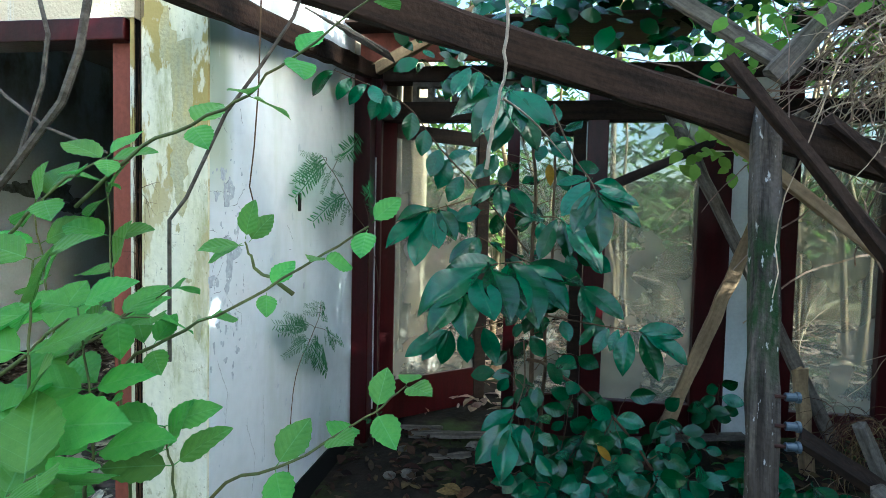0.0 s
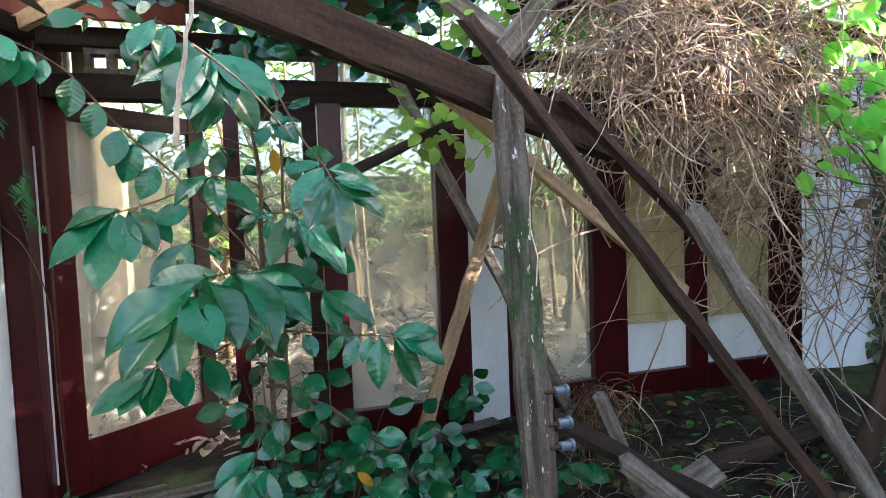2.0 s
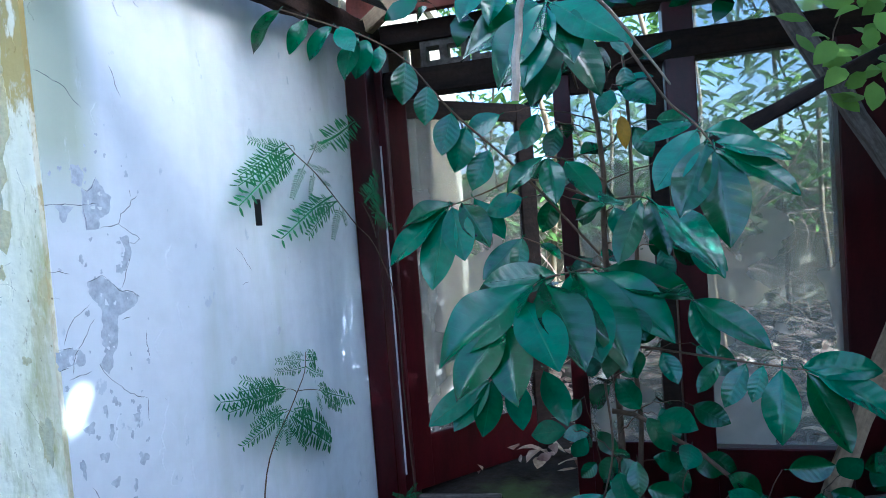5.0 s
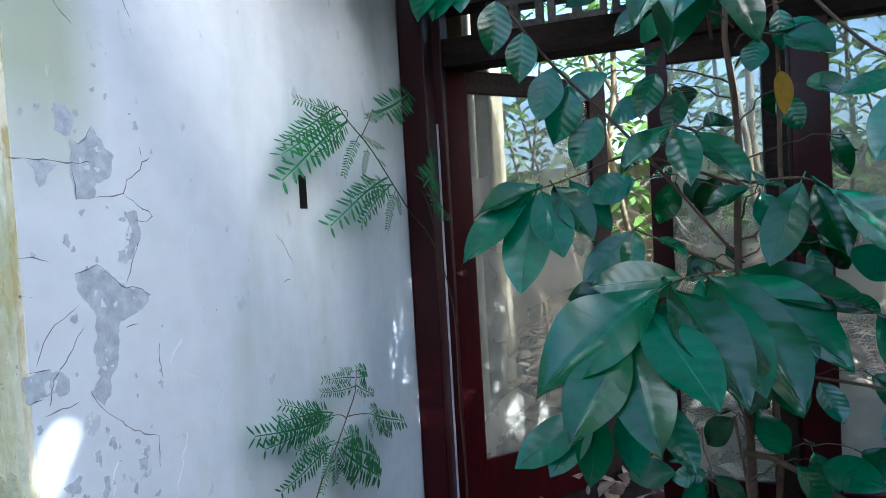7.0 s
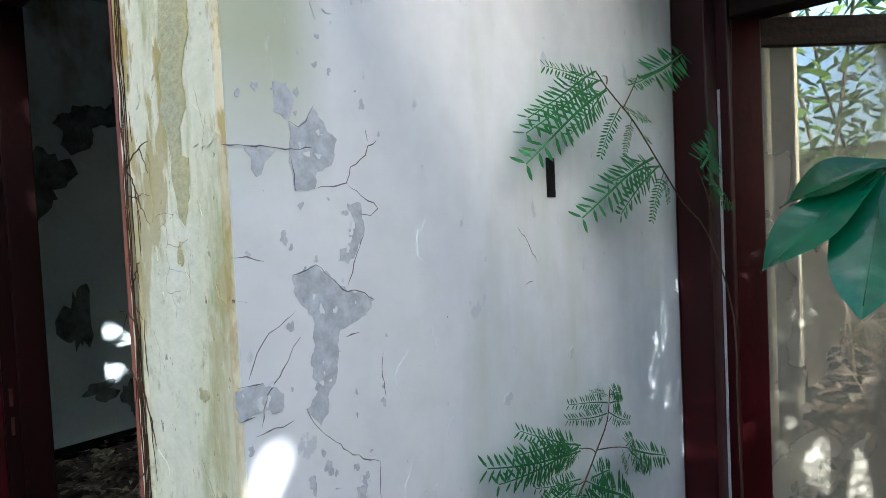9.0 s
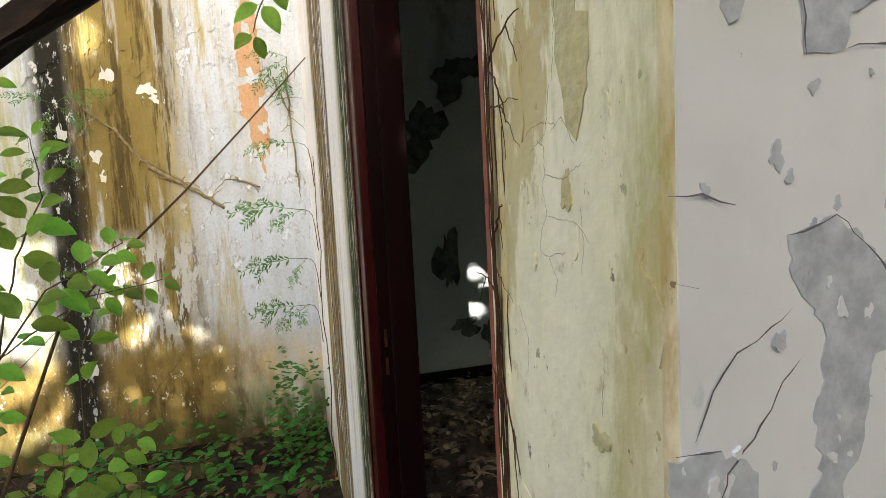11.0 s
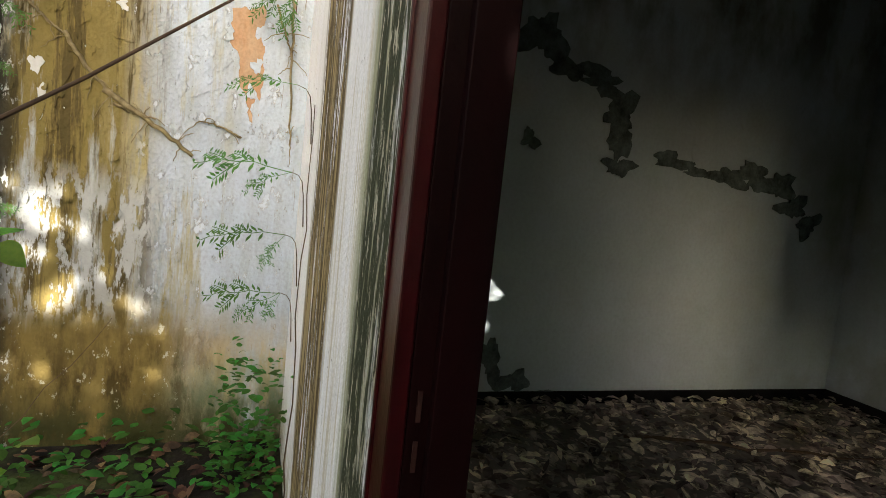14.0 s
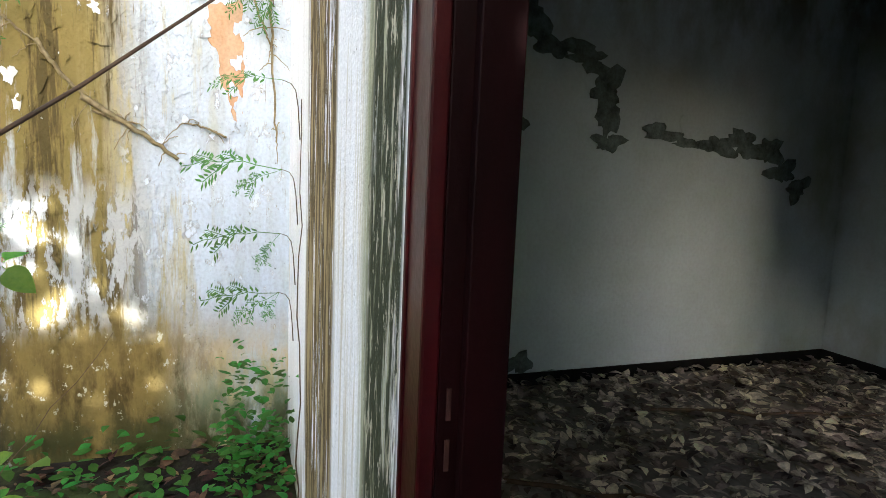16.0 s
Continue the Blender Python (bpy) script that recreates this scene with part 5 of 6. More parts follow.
for line, r0, r1 in ((curve_pts((0.02, 3.12, 0.0), (-0.01, 3.08, 2.25), (0.02, 0, 0), 14, 0.012, rs), 0.015, 0.007), (curve_pts((0.05, 3.14, 0.0), (0.10, 3.02, 2.1), (0.03, 0, 0), 12, 0.012, rs), 0.011, 0.005),
                     (curve_pts((0.0, 3.1, 0.75), (0.62, 2.85, 0.30), (0, 0, 0.10), 9, 0.01, rs), 0.010, 0.006)):
    bm = bmesh.new()
    tube(bm, line, r0, r1, 8)
    part("stem", bm, TWIG, shrub, "thin brown stem", True)
SPRAYS = (
    (((0.01, 3.08, 1.52), (-0.25, 3.06, 1.62), (-0.41, 3.05, 1.58), (-0.54, 3.02, 1.54)),
     ((1, -0.76, 2.9, 1.36), (1, -0.58, 2.84, 1.27), (0.95, -0.46, 2.86, 1.36), (0.85, -0.38, 2.9, 1.41), (0.75, -0.33, 2.96, 1.42), (0.9, -0.74, 3.0, 1.51))),
    (((-0.01, 3.06, 1.28), (-0.11, 2.96, 1.28), (-0.22, 2.84, 1.26), (-0.31, 2.72, 1.16)),
     ((0.66, -0.52, 2.6, 1.1), (1, -0.44, 2.5, 1.0), (1, -0.27, 2.48, 0.99), (0.8, -0.15, 2.52, 1.07), (0.6, -0.07, 2.58, 1.08), (0.35, -0.03, 2.66, 1.06), (0.3, 0.07, 2.66, 1.07), (0.12, 0.19, 2.8, 1.1), (0.02, 0.26, 2.9, 1.21), (0.45, -0.38, 2.8, 1.28))),
    (((0.09, 2.92, 2.05), (0.19, 2.75, 1.8), (0.25, 2.62, 1.69), (0.28, 2.56, 1.62)),
     ((0.7, 0.13, 2.52, 1.53), (0.85, 0.18, 2.48, 1.46), (1, 0.29, 2.46, 1.38), (1, 0.46, 2.5, 1.5), (0.9, 0.46, 2.56, 1.59), (0.65, 0.11, 2.62, 1.67), (0.75, 0.43, 2.64, 1.64))),
    (((0.04, 3.05, 1.52), (0.12, 2.95, 1.52), (0.16, 2.9, 1.5)),
     ((1, 0.35, 2.76, 1.29), (0.8, 0.19, 2.82, 1.34), (0.6, 0.04, 2.9, 1.31))),
    (((0.04, 3.06, 1.28), (0.17, 2.95, 1.22), (0.25, 2.86, 1.19)),
     ((1, 0.3, 2.78, 1.03), (1, 0.44, 2.74, 1.07), (0.6, 0.23, 2.8, 1.22))),
    (((0.02, 3.06, 1.01), (0.27, 2.9, 1.0), (0.41, 2.78, 1.0), (0.52, 2.7, 1.0)),
     ((0.8, 0.42, 2.64, 0.82), (0.95, 0.59, 2.62, 0.81), (1, 0.71, 2.62, 0.91), (0.9, 0.69, 2.68, 1.02), (0.6, 0.31, 2.76, 0.88), (0.45, 0.25, 2.84, 0.9), (0.7, 0.38, 2.74, 0.9))),
    (((-0.02, 3.08, 0.86), (-0.01, 2.98, 0.65), (-0.07, 2.84, 0.49)),
     ((1, -0.23, 2.7, 0.33), (1, -0.11, 2.66, 0.27), (1, 0.04, 2.72, 0.36), (0.8, -0.22, 2.82, 0.45), (0.7, 0.07, 2.86, 0.5), (0.5, 0.04, 2.92, 0.66))),
    (((-0.04, 3.08, 1.01), (-0.23, 2.98, 0.94), (-0.4, 2.86, 0.94)),
     ((1, -0.6, 2.76, 0.82), (1, -0.51, 2.74, 0.81), (0.95, -0.41, 2.72, 0.8), (0.75, -0.29, 2.78, 0.8), (0.5, -0.15, 2.86, 0.79))),
    (((-0.05, 3.02, 1.91), (-0.1, 2.82, 2.09), (-0.12, 2.68, 2.1)),
     ((1, -0.28, 2.56, 1.88), (1, -0.2, 2.54, 1.86), (0.8, -0.41, 2.7, 2.02), (1, 0.08, 2.56, 1.93), (0.9, -0.05, 2.54, 1.91), (0.6, -0.19, 2.7, 1.83), (0.5, 0.03, 2.8, 1.85))),
    (((-0.03, 3.0, 2.0), (-0.19, 2.82, 2.16), (-0.3, 2.7, 2.21)),
     ((1, -0.37, 2.6, 2.07), (0.8, -0.28, 2.62, 2.07), (0.6, -0.15, 2.7, 2.02))),
    (((0.02, 3.08, 1.59), (-0.09, 3.0, 1.66), (-0.17, 2.92, 1.68)),
     ((1, -0.31, 2.86, 1.58), (0.9, -0.14, 2.82, 1.53), (0.6, 0.0, 2.86, 1.53))),
    (((-0.01, 3.08, 1.28), (-0.19, 3.02, 1.37), (-0.27, 2.98, 1.41)),
     ((1, -0.41, 2.92, 1.28), (1, -0.29, 2.9, 1.29), (0.6, -0.14, 2.94, 1.35))),
)
for line, leaves in SPRAYS:
    spray(shrub, line, leaves)
WALL_TWIG = ((-0.01, 3.05, 1.33), (-0.26, 2.94, 1.64), (-0.46, 2.84, 1.85), (-0.59, 2.78, 2.02), (-0.69, 2.72, 2.09), (-0.79, 2.67, 2.13), (-0.93, 2.6, 2.18))
WALL_TWIG_LEAVES = ((-0.93, 2.6, 2.18, -1.04, 2.57, 2.07), (-0.86, 2.64, 2.16, -0.92, 2.61, 2.05), (-0.79, 2.67, 2.13, -0.88, 2.64, 2.04), (-0.78, 2.68, 2.13, -0.72, 2.65, 2.04), (-0.72, 2.71, 2.1, -0.78, 2.68, 1.97), (-0.69, 2.72, 2.09, -0.74, 2.69, 1.97), (-0.66, 2.74, 2.07, -0.67, 2.71, 1.98), (-0.59, 2.78, 2.02, -0.6, 2.75, 1.88), (-0.53, 2.81, 1.94, -0.54, 2.78, 1.81), (-0.46, 2.84, 1.85, -0.5, 2.81, 1.71), (-0.42, 2.86, 1.8, -0.46, 2.83, 1.65), (-0.35, 2.9, 1.72, -0.42, 2.87, 1.59))
twig = spray(shrub, WALL_TWIG, ())
for x, y, z, u, v, w in WALL_TWIG_LEAVES:
    hung_leaf(twig, (x, y, z), (u, v, w), (0.2, -0.9, 0.4), ROUND, rs)
for k in range(30):
    z = 0.55 + 1.55 * (k / 29)
    a = rs.uniform(0, math.tau)
    e = Vector((0.02 + 0.30 * math.cos(a) * rs.uniform(0.5, 1.3), 3.08 + 0.16 * math.sin(a), z + rs.uniform(-0.05, 0.10)))
    shrub_twig(shrub, (0.02, 3.09, z - 0.04), e, 3, 0.125, (0, 0, 0.03), meshes=ROUND, r=0.003, hang=0.8, odd=0.4)
put("leaf", YELLOW, shrub, axes((0.08, 2.9, 1.78), (0.1, -0.1, -1), (0, -1, 0.3), 0.11))
put("leaf", YELLOW, shrub, axes((0.35, 2.8, 0.42), (0.6, -0.1, -0.6), (0, -1, 0.5), 0.10))
low = thing("low_shrub", (0, 0, 0), "low spreading shrub with dark green leaves over the debris", "shrub")
for k in range(26):
    x = 0.08 + 1.35 * rs.random()
    y = rs.uniform(2.55, 3.45) + 0.1 * x
    z = ground_z(x, y)
    shrub_twig(low, (x, y + 0.1, z), (x + rs.uniform(-0.25, 0.25), y - 0.12, z + rs.uniform(0.12, 0.45)), 6, 0.11, (0, 0, 0.05), meshes=ROUND, face=(0, -1, 0.15), hang=0.8)
for k in range(22):
    x, y = -0.10 + 0.95 * rs.random(), rs.uniform(2.85, 3.3)
    z = ground_z(x, y)
    top = z + rs.uniform(0.30, 0.75) * (1 - 0.45 * max(x, 0))
    shrub_twig(low, (x, y + 0.08, z), (x + rs.uniform(-0.15, 0.15), y - 0.12, top), 5, 0.105, (0, 0, 0.04), meshes=ROUND, r=0.0035, hang=1.0, odd=0.35, face=(0, -1, 0.1))
bm = bmesh.new()
tube(bm, curve_pts((-0.105, 1.86, 2.30), (-0.115, 1.86, 1.86), (0.015, 0, 0), 10, 0.006, rs), 0.0065, 0.005, 7)
tube(bm, curve_pts((-0.115, 1.86, 1.86), (-0.15, 1.88, 1.66), (-0.005, 0, 0), 6, 0.003, rs), 0.006, 0.007, 7)
tube(bm, curve_pts((-0.10, 1.87, 1.885), (0.13, 2.2, 1.72), (0, 0, 0.02), 8, 0.004, rs), 0.0045, 0.002, 6)
tagged(link("dead_branch", bm, PALETWIG), "pale bare dead branch hanging from the roof beam", "branch")


# ---- light-green plants beside the path ----
LITES = [leaf_mesh("leaf", LITE, w=0.66, veins=6, droop=0.15 + 0.1 * k, fold=0.08, wave=0.02, tooth=0.05, nx=6, ny=14, seed=20 + k) for k in range(3)]


def paired_stem(owner, pts, nodes, size, material=STEM, meshes=None, r=0.004, rnd=rs, face=(0.1, -0.7, 0.8), first=0.25, spread=0.9, hang=0.15):
    bm = bmesh.new()
    path = []
    for a, b in zip(pts, pts[1:]):
        path += curve_pts(a, b, (0, 0, 0), 5, 0.004, rnd)[:-1]
    path.append(Vector(pts[-1]))
    tube(bm, path, r, r * 0.35, 6)
    st = part("stem", bm, material, owner, smooth=True)
    n = len(path) - 1
    for k in range(nodes):
        f = first + (1 - first) * k / max(nodes - 1, 1)
        i = min(int(f * n), n - 1)
        b = path[i].lerp(path[i + 1], f * n - i)
        d0 = (path[i + 1] - path[i]).normalized()
        sd = d0.cross(Vector(face)).normalized()
        if k % 2:
            sd = (sd * 0.5 + Vector(face).normalized() * 0.6).normalized()
        for s in (1, -1):
            d = sd * s * spread + d0 * 0.5 + Vector((0, 0, -hang + rnd.uniform(-0.2, 0.2)))
            nr = Vector(face) + Vector((rnd.uniform(-0.4, 0.4), rnd.uniform(-0.3, 0.3), 0.2))
            sz = size * (1.05 - 0.45 * f) * rnd.uniform(0.85, 1.15)
            put("leaf", rnd.choice(meshes or LITES), st, axes(b + d.normalized() * 0.012, d, nr, sz))
    return st


fore = thing("garden_shrub", (0, 0, 0), "light green shrub with toothed leaves beside the path", "shrub")
for pts, n, s, f in (([(-0.74, 0.95, 0.0), (-0.74, 0.97, 0.96), (-0.80, 1.0, 1.35), (-0.81, 1.0, 1.59)], 5, 0.13, 0.6),
                     ([(-0.98, 0.92, 0.9), (-0.66, 0.88, 1.25), (-0.49, 0.85, 1.33), (-0.31, 0.75, 1.42), (-0.19, 0.66, 1.48)], 5, 0.062, 0.3),
                     ([(-0.74, 1.0, 0.8), (-0.55, 0.98, 0.99), (-0.38, 0.95, 1.07), (-0.27, 0.94, 1.15), (-0.20, 0.93, 1.21)], 4, 0.105, 0.4),
                     ([(-0.86, 0.98, 1.50), (-0.70, 0.95, 1.61), (-0.52, 0.92, 1.67), (-0.39, 0.85, 1.72), (-0.23, 0.80, 1.80)], 4, 0.085, 0.4),
                     ([(-0.80, 0.74, 0.3), (-0.73, 0.72, 1.07), (-0.71, 0.72, 1.22), (-0.70, 0.72, 1.42)], 5, 0.15, 0.55),
                     ([(-0.75, 0.82, 0.4), (-0.69, 0.80, 1.03), (-0.67, 0.80, 1.15), (-0.70, 0.80, 1.34)], 5, 0.14, 0.55),
                     ([(-0.66, 0.92, 0.6), (-0.60, 0.90, 1.0), (-0.62, 0.90, 1.12)], 3, 0.14, 0.7),
                     ([(-0.98, 0.87, 1.15), (-0.76, 0.85, 1.31), (-0.61, 0.85, 1.32)], 4, 0.11, 0.4),
                     ([(-1.05, 0.97, 1.40), (-0.87, 0.95, 1.54), (-0.77, 0.95, 1.59)], 3, 0.11, 0.4),
                     ([(-0.74, 0.62, 0.8), (-0.65, 0.62, 1.12), (-0.60, 0.62, 1.16)], 4, 0.15, 0.5),
                     ([(-0.36, 0.84, 1.37), (-0.42, 0.83, 1.41), (-0.43, 0.82, 1.45)], 2, 0.085, 0.9),
                     ([(-0.95, 1.0, 0.2), (-0.96, 1.0, 0.9), (-0.93, 1.0, 1.25), (-0.95, 0.98, 1.5)], 6, 0.13, 0.5), ([(-0.86, 0.86, 0.2), (-0.85, 0.86, 0.85), (-0.83, 0.85, 1.12)], 5, 0.15, 0.55), ([(-0.72, 0.86, 0.1), (-0.66, 0.85, 0.7), (-0.62, 0.84, 0.95)], 5, 0.14, 0.5),
                     ([(-0.95, 0.95, 1.1), (-0.80, 0.93, 1.25), (-0.62, 0.92, 1.36)], 4, 0.10, 0.4), ([(-0.62, 0.8, 0.5), (-0.50, 0.80, 0.85), (-0.42, 0.80, 0.98)], 4, 0.12, 0.5)):
    paired_stem(fore, pts, n, s * 1.08, first=f)
bm = bmesh.new()
for pts, r0, r1 in (([(-0.781, 1.15, 1.164), (-0.781, 1.15, 1.477), (-0.741, 1.15, 1.526), (-0.649, 1.15, 1.708), (-0.573, 1.15, 1.802), (-0.499, 1.15, 1.904), (-0.405, 1.15, 2.16), (-0.42, 1.55, 2.28), (-0.46, 1.90, 2.20)], 0.0045, 0.003),
                    ([(-1.347, 1.1, 1.323), (-1.24, 1.1, 1.454), (-1.123, 1.1, 1.579), (-0.997, 1.1, 1.725), (-0.955, 1.1, 1.83), (-0.934, 1.1, 1.935), (-0.938, 1.1, 2.223), (-0.94, 1.45, 2.33), (-0.92, 1.80, 2.32)], 0.010, 0.008),
                    ([(-1.109, 1.1, 1.592), (-1.044, 1.1, 1.761), (-1.029, 1.1, 1.868), (-1.048, 1.1, 1.939), (-1.102, 1.1, 2.012)], 0.006, 0.004),
                    ([(-1.232, 1.1, 1.824), (-1.135, 1.1, 1.738), (-1.038, 1.1, 1.671), (-0.89, 1.1, 1.617)], 0.0045, 0.003)):
    tube(bm, pts, r0, r1, 7)
tagged(link("vine", bm, GREYWOOD), "bare grey vine stems hanging before the doorway", "vine")
bm = bmesh.new()
tube(bm, [(-0.69, 1.88, 2.262), (-0.675, 1.5, 2.37), (-0.682, 1.372, 2.029), (-0.687, 1.372, 1.82), (-0.698, 1.372, 1.665), (-0.71, 1.372, 1.565), (-0.689, 1.372, 1.487), (-0.654, 1.372, 1.473), (-0.658, 1.372, 1.444)], 0.0022, 0.0016, 5)
tagged(link("tendril", bm, TWIG), "thin dry tendril hanging from the roof", "vine")


# ---- feathery seedlings on the white wall ----
def pinna_mesh(name, pairs=13, seed=0, slim=1.0, bend=0.10):
    """A feather of small leaflets along one stalk, one unit long along Y."""
    rnd = random.Random(seed)
    bm = bmesh.new()

    def at_(f):
        return Vector((0.03 * math.sin(f * 3 + seed), f, -bend * f * f))
    rail = [[bm.verts.new(at_(f) + Vector((u * (0.010 - 0.006 * f), 0, 0))) for u in (1, -1)] for f in (0.16 + 0.84 * (k - 1) / (pairs - 1) if k else 0.0 for k in range(pairs + 1))]
    for a, b in zip(rail, rail[1:]):
        bm.faces.new((a[0], b[0], b[1], a[1]))
    for k in range(pairs):
        f = 0.16 + 0.84 * k / (pairs - 1)
        ln = 0.165 * slim * (0.62 + 0.38 * math.sin(math.pi * min(f + 0.12, 1))) * rnd.uniform(0.85, 1.1)
        for root, u in zip(rail[k + 1], (1, -1)):
            if rnd.random() < 0.05:
                continue
            c = root.co.copy()
            e = Vector((u, rnd.uniform(0.25, 0.55), rnd.uniform(-0.55, 0.0))).normalized()
            t = Vector((0, 1, 0)) * 0.018
            bm.faces.new([root] + [bm.verts.new(p) for p in (c + e * ln * 0.3 + t, c + e * ln * 0.75 + t * 0.9, c + e * ln, c + e * ln * 0.75 - t * 0.7, c + e * ln * 0.3 - t)])
    me = bpy.data.meshes.new(name)
    bm.to_mesh(me)
    bm.free()
    me.materials.append(FERN)
    return me


PINNAE = [pinna_mesh("pinna", 14 + k, k, 0.78 + 0.06 * k, 0.04 + 0.05 * k) for k in range(4)]


def seedling(stem, fronds, face, label, r=0.004, group="", kinds=None):
    ob = thing("seedling", (0, 0, 0), label, "seedling", group)
    bm = bmesh.new()
    tube(bm, smooth_line(stem, 3), r, r * 0.4, 6)
    part("stem", bm, TWIG, ob, smooth=True)
    for b, d, s in fronds:
        put("frond", rs.choice(kinds or PINNAE), ob, axes(b, d, face, s * 0.62))
    return ob


def feathers(owner, x, rows, face, spread=0.02, scale=1.0):
    """Feathers of a seedling from stalk to tip, each a little nearer or farther from the wall."""
    for y0, z0, y1, z1 in rows:
        a, b = Vector((x, y0, z0)), Vector((x + rs.uniform(-spread, spread), y1, z1))
        nr = Vector(face) + Vector((0, rs.uniform(-0.3, 0.3), rs.uniform(-0.2, 0.4)))
        put("frond", rs.choice(PINNAE), owner, axes(a, b - a, nr, (b - a).length * scale))


def stalks(owner, x, rows):
    """Thin stalks that join the feathers to the stem."""
    for y0, z0, y1, z1 in rows:
        bm = bmesh.new()
        tube(bm, curve_pts((x, y0, z0), (x, y1, z1), (0.006, 0, 0.006), 5), 0.0016, 0.001, 5)
        part("stalk", bm, TWIG, owner)


HIGH_STEM = ((3.394, 1.503), (3.191, 1.617), (3.021, 1.713), (2.874, 1.77), (2.802, 1.806))
HIGH_PINNAE = ((2.809, 1.801, 2.558, 1.702), (2.834, 1.785, 2.532, 1.678), (2.874, 1.767, 2.511, 1.604), (2.869, 1.775, 2.681, 1.669), (2.936, 1.741, 2.852, 1.618), (3.005, 1.717, 2.968, 1.616), (2.945, 1.742, 3.142, 1.74), (3.052, 1.689, 3.175, 1.68), (3.172, 1.623, 2.774, 1.497), (3.191, 1.609, 2.939, 1.476), (3.229, 1.592, 3.164, 1.455), (3.209, 1.6, 2.863, 1.572), (3.248, 1.583, 3.327, 1.502), (2.835, 1.787, 2.656, 1.807), (3.061, 1.845, 3.591, 2.032), (2.978, 1.805, 3.167, 1.863))
LOW_STEM = ((2.69, 0.88), (2.751, 0.927), (2.817, 0.983), (2.835, 1.052))
TOP_PINNAE = ((2.825, 1.039, 2.749, 1.071), (2.822, 1.02, 2.671, 1.061), (2.819, 0.999, 2.674, 1.03), (2.837, 1.04, 3.0, 1.002), (2.834, 1.021, 3.014, 0.969), (2.827, 1.0, 2.998, 0.927))
WEST_PINNAE = ((2.678, 0.966, 2.513, 1.047), (2.665, 0.967, 2.434, 1.04), (2.665, 0.964, 2.389, 1.02), (2.671, 0.959, 2.415, 0.983), (2.677, 0.954, 2.506, 0.992), (2.677, 0.954, 2.572, 0.955))
EAST_PINNAE = ((2.917, 0.888, 3.079, 0.862), (2.952, 0.877, 3.256, 0.75), (2.951, 0.87, 3.179, 0.725), (2.899, 0.887, 2.94, 0.804), (2.929, 0.881, 3.059, 0.774))
FOOT_PINNAE = ((2.674, 0.889, 2.525, 0.931), (2.657, 0.888, 2.453, 0.909), (2.657, 0.884, 2.463, 0.865), (2.666, 0.877, 2.573, 0.805), (2.679, 0.872, 2.698, 0.755), (2.699, 0.867, 2.835, 0.693), (2.713, 0.867, 3.058, 0.608), (2.725, 0.87, 3.098, 0.651), (2.726, 0.878, 2.95, 0.807), (2.694, 0.882, 2.813, 0.821))
F = (1, -0.55, 0.35)
high = seedling([(-0.95, 3.60, 0.10), (-0.97, 3.60, 0.7), (-0.98, 3.62, 1.12), (-1.02, 3.50, 1.40)] + [(-1.06, y, z) for y, z in HIGH_STEM], [], F,
                "feathery green seedling leaning against the white wall", 0.0035, "feathery seedlings")
feathers(high, -1.06, HIGH_PINNAE, F)
stalks(high, -1.06, ((2.95, 1.738, 3.06, 1.845), (2.86, 1.785, 2.835, 1.80)))
feathers(high, -0.98, ((3.30, 1.60, 3.74, 1.70), (3.36, 1.56, 3.70, 1.57), (3.38, 1.54, 3.62, 1.49), (3.32, 1.62, 3.60, 1.76), (3.34, 1.58, 3.24, 1.66)), F)
stalks(high, -0.99, ((3.44, 1.44, 3.30, 1.60), (3.44, 1.44, 3.37, 1.55)))
low_fern = seedling([(-1.11, 2.52, 0.05), (-1.09, 2.52, 0.58), (-1.07, 2.55, 0.78)] + [(-1.07, y, z) for y, z in LOW_STEM], [], F,
                    "small feathery seedling at the foot of the white wall", 0.0028, "feathery seedlings")
for rows in (TOP_PINNAE, WEST_PINNAE, EAST_PINNAE, FOOT_PINNAE):
    feathers(low_fern, -1.07, rows, F)
stalks(low_fern, -1.07, ((2.75, 0.927, 2.67, 0.962), (2.76, 0.93, 2.94, 0.875), (2.69, 0.88, 2.66, 0.885)))
seedling([(-0.93, 3.40, 0.08), (-0.95, 3.44, 0.22)], [((-0.95, 3.44, 0.22), (0.6 * c, 0.2, 0.3 * s_), 0.13) for c, s_ in ((-1, 0.2), (1, 0.3), (0.4, 0.8), (-0.5, -0.5), (0.8, -0.4))], (0.3, -1, 0.5), "tiny feathery seedling at the door sill", group="feathery seedlings")
